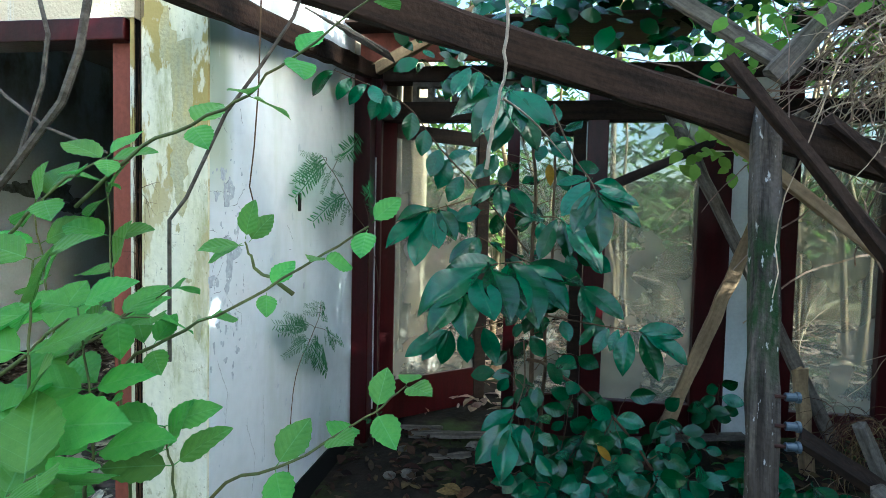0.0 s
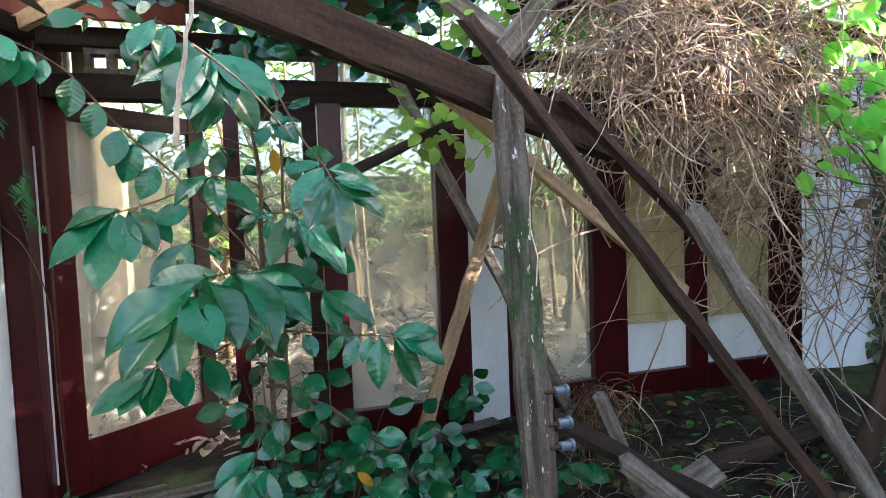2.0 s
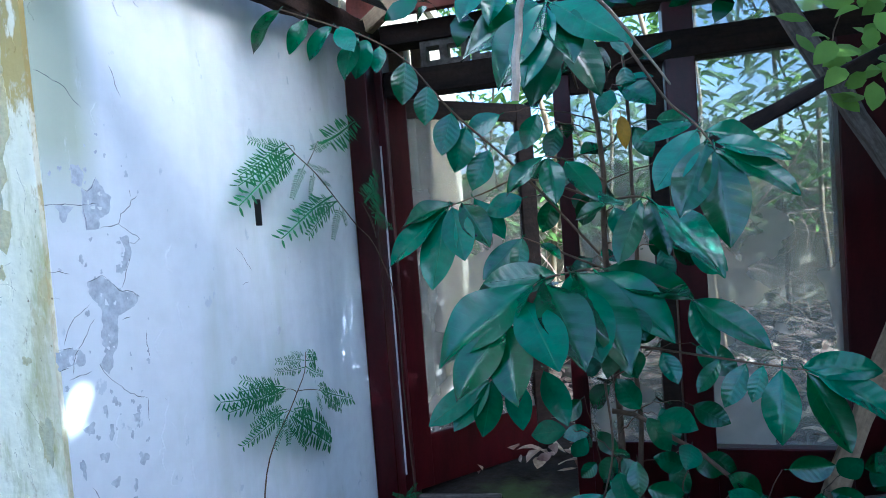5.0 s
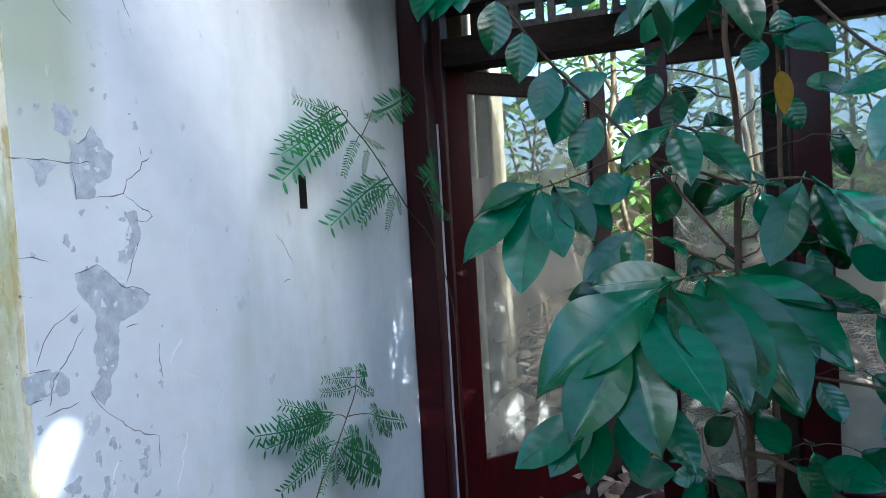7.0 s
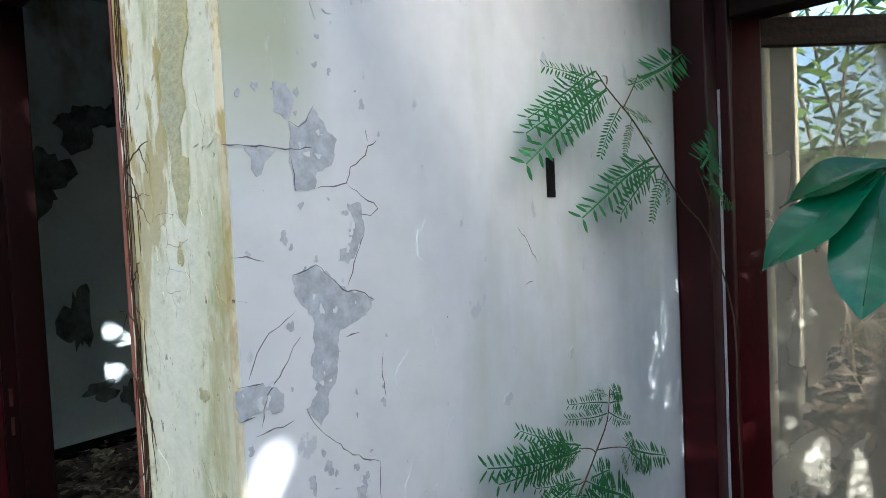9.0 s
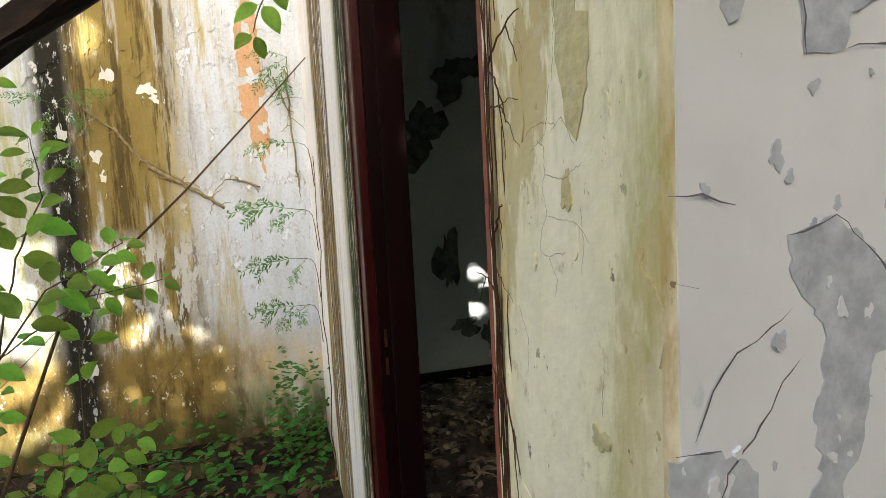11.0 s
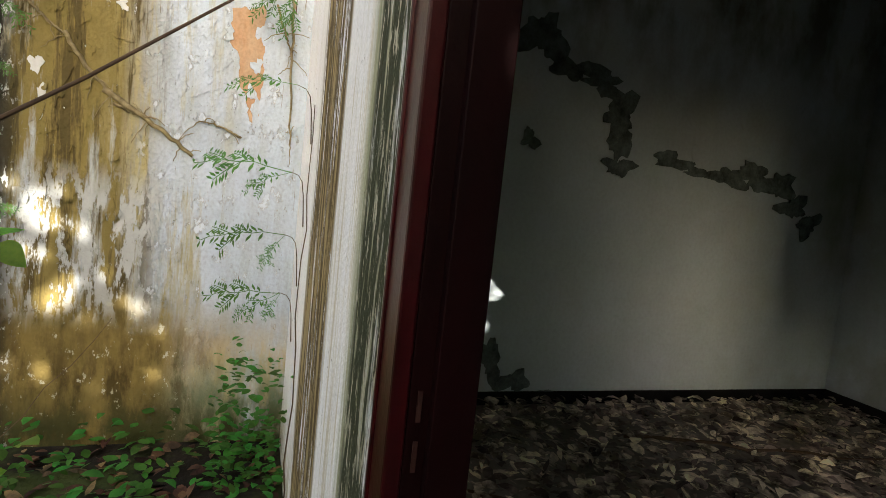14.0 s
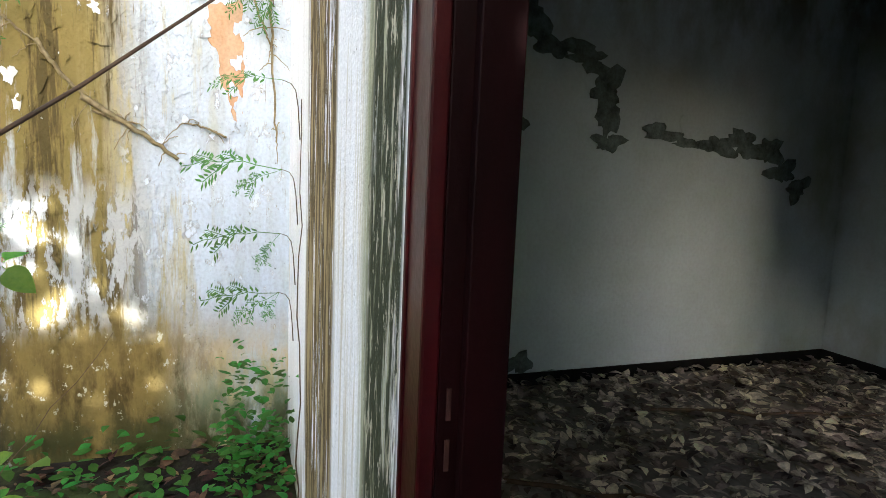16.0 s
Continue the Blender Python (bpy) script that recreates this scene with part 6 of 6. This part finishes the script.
# seedlings on the corner of the stained wall
def sprig_mesh(name, seed):
    """A drooping stalk one unit long along Y with scattered pairs of small leaflets and two side shoots."""
    rnd = random.Random(seed)
    bm = bmesh.new()

    def shoot(pts, pairs, ln):
        rail = []
        for k in range(pairs + 1):
            f = 0.25 + 0.75 * (k - 1) / (pairs - 1) if k else 0.0
            q = f * (len(pts) - 1)
            i = min(int(q), len(pts) - 2)
            d = (pts[i + 1] - pts[i]).normalized()
            s = d.cross(Vector((0, 0, 1))).normalized()
            rail.append((d, s, [bm.verts.new(pts[i].lerp(pts[i + 1], q - i) + s * u * 0.005) for u in (1, -1)]))
        for (_, _, a), (_, _, b) in zip(rail, rail[1:]):
            bm.faces.new((a[0], b[0], b[1], a[1]))
        for d, s, roots_ in rail[1:]:
            for c_, u in zip(roots_, (1, -1)):
                if rnd.random() < 0.2:
                    continue
                c = c_.co.copy()
                e = (s * u * rnd.uniform(0.7, 1.1) + d * 0.6 + Vector((0, 0, rnd.uniform(-0.5, 0.1)))).normalized()
                w = d * ln * 0.17
                g = ln * rnd.uniform(0.7, 1.15)
                bm.faces.new([c_] + [bm.verts.new(p) for p in (c + e * g * 0.5 + w, c + e * g, c + e * g * 0.5 - w)])
    main = [Vector((rnd.uniform(-0.02, 0.02), f / 8, 0.10 * math.sin(f / 8 * 2.4) - 0.30 * (f / 8) ** 2)) for f in range(9)]
    shoot(main, 13, 0.125)
    for q, u in ((3, 1), (4, -1), (5, 1)):
        d = Vector((u * 0.5, 0.8, -0.35)).normalized()
        shoot([main[q] + d * g * 0.32 + Vector((0, 0, -0.08 * g * g)) for g in (0, 0.33, 0.66, 1)], 7, 0.11)
    me = bpy.data.meshes.new(name)
    bm.to_mesh(me)
    bm.free()
    me.materials.append(PINNA)
    return me


SLIM = [sprig_mesh("sprig", 7 + k) for k in range(3)]
for (bx, bz), rows in (((-4.32, 1.40), ((-1, 0.10, 0.72), (-0.8, -0.35, 0.4))), ((-4.42, 1.10), ((-1, -0.05, 0.66), (-0.5, -0.7, 0.36))), ((-4.5, 0.80), ((-1, -0.05, 0.62), (-0.8, -0.5, 0.45), (-0.4, -0.8, 0.3))), ((-4.25, 1.78), ((-1, 0.0, 0.5),))):
    seedling([(bx, 1.90, bz - 0.25), (bx, 1.88, bz - 0.04), (bx, 1.82, bz)], [((bx, 1.83, bz), (-0.15, y, z), s) for y, z, s in rows], (0.9, 0.0, 0.5),
             "thin feathery seedling rooted in the wall crack", 0.003, "seedlings in the wall crack", SLIM)
for y, z, rows in ((0.42, 2.12, ((0.8, 0.25, 0.5), (-0.7, 0.2, 0.42), (0.6, -0.5, 0.4), (-0.3, -0.8, 0.34))), (0.40, 1.80, ((-0.8, -0.1, 0.3), (0.7, -0.3, 0.25))), (0.40, 1.05, ((-0.6, 0.3, 0.3), (0.7, 0.2, 0.28))), (1.82, 2.42, ((-0.7, -0.6, 0.5), (-0.2, -0.9, 0.5), (-0.9, 0.1, 0.4)))):
    seedling([(-4.995, y, z - 0.15), (-4.96, y, z - 0.03), (-4.92, y, z)], [((-4.93, y, z), (0.25, a, b), c) for a, b, c in rows], (0.9, 0.0, 0.5), "small green seedling rooted in the mouldy wall", 0.003, "seedlings in the wall crack", SLIM)
bm = bmesh.new()
tube(bm, curve_pts((-4.2, 1.90, -0.2), (-4.2, 1.90, 1.7), (0.02, 0, 0), 14, 0.012, rs), 0.004, 0.002, 5)
tagged(link("tendril", bm, TWIG), "thin stem climbing the streaked wall", "vine")


creeper = thing("wall_creeper", (0, 0, 0), "dead ochre creeper roots clinging to the stained wall", "creeper")
rc = random.Random(31)
CREEPER = mat("dead_creeper", (0.36, 0.30, 0.17), 0.9, (0.16, 0.12, 0.06), (30, 30, 30), bump=0.6)
for a, b, r0, twigs in (((0.72, 1.98), (0.96, 1.68), 0.012, 5), ((0.90, 1.72), (1.34, 1.43), 0.017, 9), ((0.95, 1.66), (1.15, 1.60), 0.008, 4), ((1.58, 1.56), (1.36, 1.62), 0.007, 4), ((1.80, 2.35), (1.84, 1.55), 0.008, 8), ((1.72, 2.30), (1.82, 2.02), 0.007, 5), ((0.56, 2.10), (0.74, 1.96), 0.008, 3)):
    pts = curve_pts((-4.992, a[0], a[1]), (-4.992, b[0], b[1]), (0.004, 0, rc.uniform(-0.03, 0.03)), 16, 0.007, rc)
    bm = bmesh.new()
    tube(bm, pts, r0, r0 * 0.6, 6)
    part("root", bm, CREEPER, creeper, smooth=True)
    for k in range(twigs):
        p = rc.choice(pts[2:])
        q = p + Vector((0.004, rc.uniform(-0.11, 0.13), rc.uniform(-0.13, 0.06)))
        bm = bmesh.new()
        tube(bm, curve_pts(p, q, (0.004, 0, 0.012), 6, 0.005, rc), 0.0035, 0.0015, 5)
        part("rootlet", bm, CREEPER, creeper, smooth=True)


# ---- yard plants before the stained wall ----
WEEDS = [leaf_mesh("leaf", WEED, w=0.55, droop=0.25, nx=4, ny=8, seed=30 + k) for k in range(3)]
yard = thing("yard_sapling", (0, 0, 0), "thin sapling with rounded green leaves in the sunny yard", "sapling")
for p in ([(-2.1, 1.00, -0.2), (-2.05, 1.10, 0.8), (-2.05, 1.12, 1.25), (-2.0, 1.26, 1.72)], [(-2.2, 0.85, -0.2), (-2.25, 0.90, 0.7), (-2.2, 1.0, 1.15), (-2.3, 1.05, 1.55)],
          [(-2.2, 1.15, -0.2), (-2.3, 1.2, 0.6), (-2.4, 1.2, 1.1), (-2.5, 1.25, 1.3)], [(-2.6, 0.7, -0.2), (-2.6, 0.72, 0.5), (-2.5, 0.8, 1.1)], [(-1.9, 1.05, -0.1), (-1.95, 1.05, 0.7), (-2.0, 1.08, 1.2), (-2.0, 1.15, 1.45)],
          [(-2.9, 0.9, -0.2), (-2.9, 0.95, 0.4), (-2.8, 1.0, 0.75)], [(-2.7, 1.15, -0.2), (-2.75, 1.2, 0.4), (-2.9, 1.2, 0.8)], [(-2.4, 0.5, -0.2), (-2.4, 0.55, 0.7), (-2.3, 0.65, 1.3)],
          [(-2.25, 0.9, 0.9), (-2.3, 1.05, 1.12), (-2.35, 1.25, 1.25), (-2.4, 1.4, 1.27)], [(-2.05, 1.12, 1.1), (-2.1, 1.25, 1.3), (-2.15, 1.38, 1.38)], [(-2.2, 1.0, 1.15), (-2.1, 0.9, 1.35), (-2.1, 0.85, 1.6)],
          [(-2.1, 1.0, 0.6), (-2.15, 1.2, 0.85), (-2.2, 1.35, 0.95)], [(-2.5, 0.8, 0.2), (-2.4, 0.95, 0.75), (-2.35, 1.05, 1.05)], [(-2.05, 0.95, 0.7), (-2.0, 0.88, 1.0), (-2.05, 0.82, 1.25)],
          [(-2.2, 1.0, 1.1), (-2.2, 1.08, 1.40), (-2.22, 1.10, 1.60), (-2.2, 1.17, 1.76)], [(-2.2, 1.10, 1.1), (-2.2, 1.17, 1.36), (-2.2, 1.23, 1.48), (-2.2, 1.22, 1.60)], [(-2.2, 0.95, 1.0), (-2.2, 1.02, 1.30), (-2.2, 1.03, 1.45), (-2.2, 1.10, 1.62)]):
    paired_stem(yard, p, 8, 0.082, material=TWIG, meshes=WEEDS, r=0.0025, face=(1, 0.1, 0.5), first=0.35, hang=0.2)
bm = bmesh.new()
tube(bm, [(-2.05, 1.10, -0.15), (-2.06, 1.12, 0.5), (-2.08, 1.14, 0.9), (-2.19, 1.24, 1.22), (-2.36, 1.345, 1.36), (-2.55, 1.45, 1.49), (-2.92, 1.65, 1.76), (-3.27, 1.84, 2.02)], 0.0045, 0.0025, 7)
tagged(link("leaning_stem", bm, TWIG), "long bare stem leaning across the yard", "vine")
timber("rafter", (-1.85, 0.95, 1.42), (-1.95, 1.42, 1.83), 0.055, 0.045, DARKWOOD, "dark rafter end hanging in the yard", seed=50)
hang = thing("hanging_vine", (0, 0, 0), "vine with rounded green leaves over the wall corner", "vine")
paired_stem(hang, [(-2.6, 1.80, 2.35), (-2.62, 1.72, 2.1), (-2.6, 1.66, 1.93)], 4, 0.12, material=TWIG, meshes=WEEDS, face=(1, -0.2, 0.3), hang=0.6)


def weeds(name, box_, count, size, high, seed, label, sx=WEEDS, material=WEEDS_LOW):
    x0, x1, y0, y1 = box_

    def spot(r):
        x, y = r.uniform(x0, x1), r.uniform(y0, y1)
        h = r.random() ** 1.6 * high
        a = r.uniform(0, math.tau)
        return (x, y, ground_z(x, y) + h), (math.cos(a), math.sin(a), r.uniform(-0.3, 0.5)), (r.uniform(-0.4, 0.4), r.uniform(-0.4, 0.4), 1), size * r.uniform(0.6, 1.3), 0.28
    return scatter(name, material, count, spot, LEAF_OUT, label, "weeds", seed)


weeds("weeds", (-4.95, -3.6, 0.2, 1.85), 480, 0.075, 0.22, 1, "low green weeds along the foot of the stained wall")
weeds("weeds", (-4.6, -2.2, -1.6, 1.2), 700, 0.07, 0.18, 2, "low green weeds in the yard")
weeds("weeds", (-4.95, -4.3, 1.55, 1.9), 300, 0.06, 0.65, 3, "green creeper in the corner of the wall")
weeds("weeds", (-3.6, -2.0, -0.2, 1.15), 420, 0.085, 0.75, 14, "tall green weeds in the yard", material=WEED)
weeds("weeds", (0.9, 3.0, 1.3, 3.4), 260, 0.07, 0.25, 4, "green weeds among the fallen timber")


def litter(name, box_, count, size, seed, label, material, z0=None, up=0.03):
    x0, x1, y0, y1 = box_

    def spot(r):
        x, y = r.uniform(x0, x1), r.uniform(y0, y1)
        a = r.uniform(0, math.tau)
        z = (ground_z(x, y) if z0 is None else z0) + r.uniform(0.004, up)
        return (x, y, z), (math.cos(a), math.sin(a), r.uniform(-0.15, 0.25)), (r.uniform(-0.6, 0.6), r.uniform(-0.6, 0.6), 1), size * r.uniform(0.5, 1.5), r.uniform(0.12, 0.3)
    return scatter(name, material, count, spot, LEAF_OUT, label, "leaf litter", seed)


litter("leaf_litter", (-4.95, -1.5, 2.1, 6.2), 7500, 0.088, 5, "dead grey-brown leaves covering the room floor", ROOMLITTER, 0.0, 0.06)
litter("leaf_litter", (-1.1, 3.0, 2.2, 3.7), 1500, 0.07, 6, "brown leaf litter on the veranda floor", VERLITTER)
litter("leaf_litter", (-4.95, -1.6, -2.0, 1.9), 1800, 0.08, 7, "brown leaf litter in the yard", LITTER)
litter("leaf_litter", (-2.0, 6.0, 4.0, 9.0), 2600, 0.14, 8, "dry bamboo litter behind the veranda", STRAW, None, 0.12)

# debris in the room and on the veranda floor
for i, (x, y, s) in enumerate(((-4.05, 2.53, 0.09), (-4.3, 3.55, 0.06), (-3.6, 3.0, 0.05))):
    bm = bmesh.new()
    slab(bm, blot(0, 0, s, s * 0.7, 60 + i, 12, 0.5), lambda u, v, d: (u, v, d), 0.003)
    ob = link("paper_scrap", bm, PAPER)
    ob.matrix_world = pose(x, y, 0.035, 8, -12, 40 * i)
    tagged(ob, "torn pale paper scrap on the littered floor", "paper scrap", "paper scraps")
for i, (a, b) in enumerate((((-3.9, 2.7, 0.03), (-3.2, 4.0, 0.05)), ((-4.4, 3.9, 0.03), (-3.9, 5.4, 0.06)), ((-3.0, 3.1, 0.02), (-3.7, 3.3, 0.04)))):
    bm = bmesh.new()
    tube(bm, curve_pts(a, b, (0.08, 0, 0.02), 9, 0.015, rs), 0.012, 0.006, 7)
    tagged(link("dead_branch", bm, TWIG), "dead branch lying on the littered floor", "branch", "fallen branches")
for i in range(9):
    r_ = random.Random(i)
    x, y, s = r_.uniform(-1.0, 0.1), r_.uniform(3.0, 3.72), r_.uniform(0.02, 0.06)
    bm = bmesh.new()
    bmesh.ops.create_icosphere(bm, subdivisions=2, radius=s)
    for v in bm.verts:
        v.co *= 1 + 0.35 * noise.noise(v.co * 18 + Vector((i, 0, 0)))
        v.co.z *= 0.6
    ob = link("stone", bm, STONE)
    ob.location = (x, y, ground_z(x, y) + s * 0.3)
    tagged(ob, "rough pale stone on the damp floor", "stone", "stones on the floor")

DEAD = [leaf_mesh("leaf", mat("dead_leaf", (0.20, 0.105, 0.045), 0.7, (0.10, 0.05, 0.025), (9, 9, 9), transl=0.1, vary=0.5), w=0.45, droop=0.3, nx=4, ny=8, seed=70 + k) for k in range(3)]
rd = random.Random(21)
for k in range(46):
    x, y = (rd.uniform(-0.5, 0.5), rd.uniform(2.3, 3.2)) if k < 26 else (rd.uniform(0.6, 1.9), rd.uniform(1.9, 3.0))
    ob = new("dead_leaf", rd.choice(DEAD))
    a = rd.uniform(0, math.tau)
    ob.matrix_world = axes((x, y, ground_z(x, y) + 0.03), (math.cos(a), math.sin(a), 0.1), (rd.uniform(-0.4, 0.4), rd.uniform(-0.4, 0.4), 1), rd.uniform(0.07, 0.14))
    tagged(ob, "curled brown dead leaf on the ground", "dead leaf", "dead leaves")


# ---- dry vines over the collapsed roof ----
def strands(name, count, region, length, r, seed, label, material=STRAW, droop=0.6, seg=9):
    rnd = random.Random(seed)
    verts, faces = [], []
    for _ in range(count):
        p = region(rnd)
        d = Vector((rnd.uniform(-1, 1), rnd.uniform(-0.5, 0.5), rnd.uniform(-0.8, 0.5))).normalized()
        ln = length * rnd.uniform(0.4, 1.3)
        rad = r * rnd.uniform(0.5, 1.4)
        turn = Vector((rnd.uniform(-1, 1), rnd.uniform(-1, 1), rnd.uniform(-1, 0.6))) * 0.5
        for i in range(seg + 1):
            a = d.orthogonal().normalized()
            b = d.cross(a)
            k = len(verts)
            for j in range(3):
                verts.append(tuple(p + (a * math.cos(j * 2.094) + b * math.sin(j * 2.094)) * rad * (1 - 0.5 * i / seg)))
            if i:
                for j in range(3):
                    faces.append((k - 3 + j, k - 3 + (j + 1) % 3, k + (j + 1) % 3, k + j))
            p = p + d * ln / seg
            d = (d + turn * 0.35 + Vector((rnd.uniform(-0.3, 0.3), rnd.uniform(-0.3, 0.3), rnd.uniform(-0.3, 0.3) - droop * 0.12))).normalized()
    me = bpy.data.meshes.new(name)
    me.from_pydata(verts, [], faces)
    me.materials.append(material)
    return tagged(new(name, me), label, "dry vines", "", "stuff")


def straw_region(rnd):
    x = rnd.uniform(1.3, 2.65)
    top = 2.55
    bot = 2.12 - 0.70 * ease(1.3, 2.2, x)
    return Vector((x, rnd.uniform(2.4, 2.95), rnd.uniform(bot, top) if rnd.random() < 0.32 else rnd.uniform(2.0, top)))


strands("dry_vines", 90, straw_region, 1.3, 0.006, 9, "long thick dry stems hanging in the tangle", droop=0.9, seg=16)
strands("dry_vines", 1250, straw_region, 0.5, 0.0033, 3, "tangled brown dry vines hanging over the fallen roof")
strands("dry_vines", 480, lambda r: Vector((r.gauss(1.75, 0.25), r.uniform(2.25, 2.5), r.gauss(2.08, 0.17))), 0.38, 0.0032, 33, "dense sunlit tangle of dry vines", droop=0.8)
strands("dry_stalks", 110, lambda r: Vector((r.uniform(-3.4, -2.0), r.uniform(0.0, 1.1), r.uniform(-0.1, 0.4))), 0.8, 0.003, 34, "thin brown stalks among the yard weeds", TWIG, -0.8)
strands("dry_vines", 420, lambda r: Vector((r.uniform(2.7, 4.3), r.uniform(2.6, 3.3), r.uniform(0.9, 2.5))), 0.8, 0.005, 8, "thick tangle of dry stems at the end of the veranda", droop=0.5)
strands("dead_grass", 190, lambda r: Vector((r.gauss(1.50, 0.05), r.gauss(2.8, 0.05), r.uniform(0.50, 0.66))), 0.26, 0.0022, 4, "clump of dead brown grass on the debris", LITTER, droop=2.6)
strands("dry_vines", 150, lambda r: Vector((r.uniform(1.2, 3.2), r.uniform(1.8, 3.2), r.uniform(0.05, 0.3))), 0.4, 0.0025, 5, "dry stalks among the fallen timber")


def vine_leaves(name, region, count, size, seed, label, material=WEED):
    def spot(r):
        p = region(r)
        a = r.uniform(0, math.tau)
        return p, (math.cos(a), -0.3, math.sin(a) * 0.6 - 0.4), (r.uniform(-0.6, 0.6), -1, r.uniform(0, 1.2)), size * r.uniform(0.6, 1.4), 0.32
    return scatter(name, material, count, spot, LEAF_OUT, label, "vine leaves", seed)


vine_leaves("dry_leaves", lambda r: straw_region(r) + Vector((0.1, 0, -0.1)), 380, 0.055, 7, "curled brown leaves in the dry vines", LITTER)
vine_leaves("vine_leaves", lambda r: Vector((r.uniform(0.75, 2.6), r.uniform(2.5, 3.1), r.uniform(2.25, 2.9))), 420, 0.075, 1, "green vine leaves over the fallen roof")
vine_leaves("vine_leaves", lambda r: Vector((r.uniform(2.35, 2.95), r.uniform(2.0, 2.5), r.uniform(1.6, 2.6))), 240, 0.10, 2, "bright green vine leaves among the dry stems")
vine_leaves("vine_leaves", lambda r: Vector((r.uniform(0.62, 1.0), r.uniform(2.7, 3.2), r.uniform(1.75, 2.15))), 60, 0.075, 3, "green vine leaves on the leaning lath")
vine_leaves("vine_leaves", lambda r: Vector((r.uniform(-0.75, 1.0), r.uniform(2.8, 3.6), r.uniform(2.25, 2.85))), 200, 0.12, 4, "dark leaves over the header", LEAF)

# Foliage carried on overhead, mostly unseen, to shade the shrub and floor.
vine_leaves("vine_leaves", lambda r: Vector((r.uniform(0.1, 3.2), r.uniform(2.5, 3.7), r.uniform(2.75, 3.2))), 1500, 0.15, 6, "dense dark vine leaves carried over the broken roof for shade", LEAF)

# ---- bamboo thicket behind the glass ----
rb = random.Random(11)
for k in range(46):
    x, y = rb.uniform(-1.6, 7.0), rb.uniform(5.2, 8.8)
    h, r_ = rb.uniform(3.0, 6.0), rb.uniform(0.012, 0.045)
    bm = bmesh.new()
    tube(bm, curve_pts((x, y, -0.1), (x + rb.uniform(-1.3, 1.3), y + rb.uniform(-0.3, 0.3), h), (rb.uniform(-0.2, 0.2), 0, 0), 8, 0.03, rb), r_, r_ * 0.5, 7)
    tagged(link("bamboo", bm, BAMBOO, smooth=True), "dry bamboo stalk in the thicket behind the glass", "bamboo", "bamboo thicket")


def far_spot(r):
    x, y, z = r.uniform(-5, 10), r.uniform(6.5, 8.9), 1.2 + 5.5 * r.random() ** 0.8
    a = r.uniform(0, math.tau)
    return (x, y, z), (math.cos(a), math.sin(a), -0.5), (r.uniform(-1, 1), -1, 1), 0.22 * r.uniform(0.6, 1.3), 0.13


scatter("bamboo_foliage", FARLEAF, 20000, far_spot, LEAF_OUT, "sparse sunlit bamboo foliage against the sky", "foliage", 12)
strands("dry_stalks", 500, lambda r: Vector((r.uniform(-1.5, 6), r.uniform(5.5, 8.8), r.uniform(0, 1.6))), 1.1, 0.006, 13, "dry brown stalks under the bamboo", STRAW, 0.2)
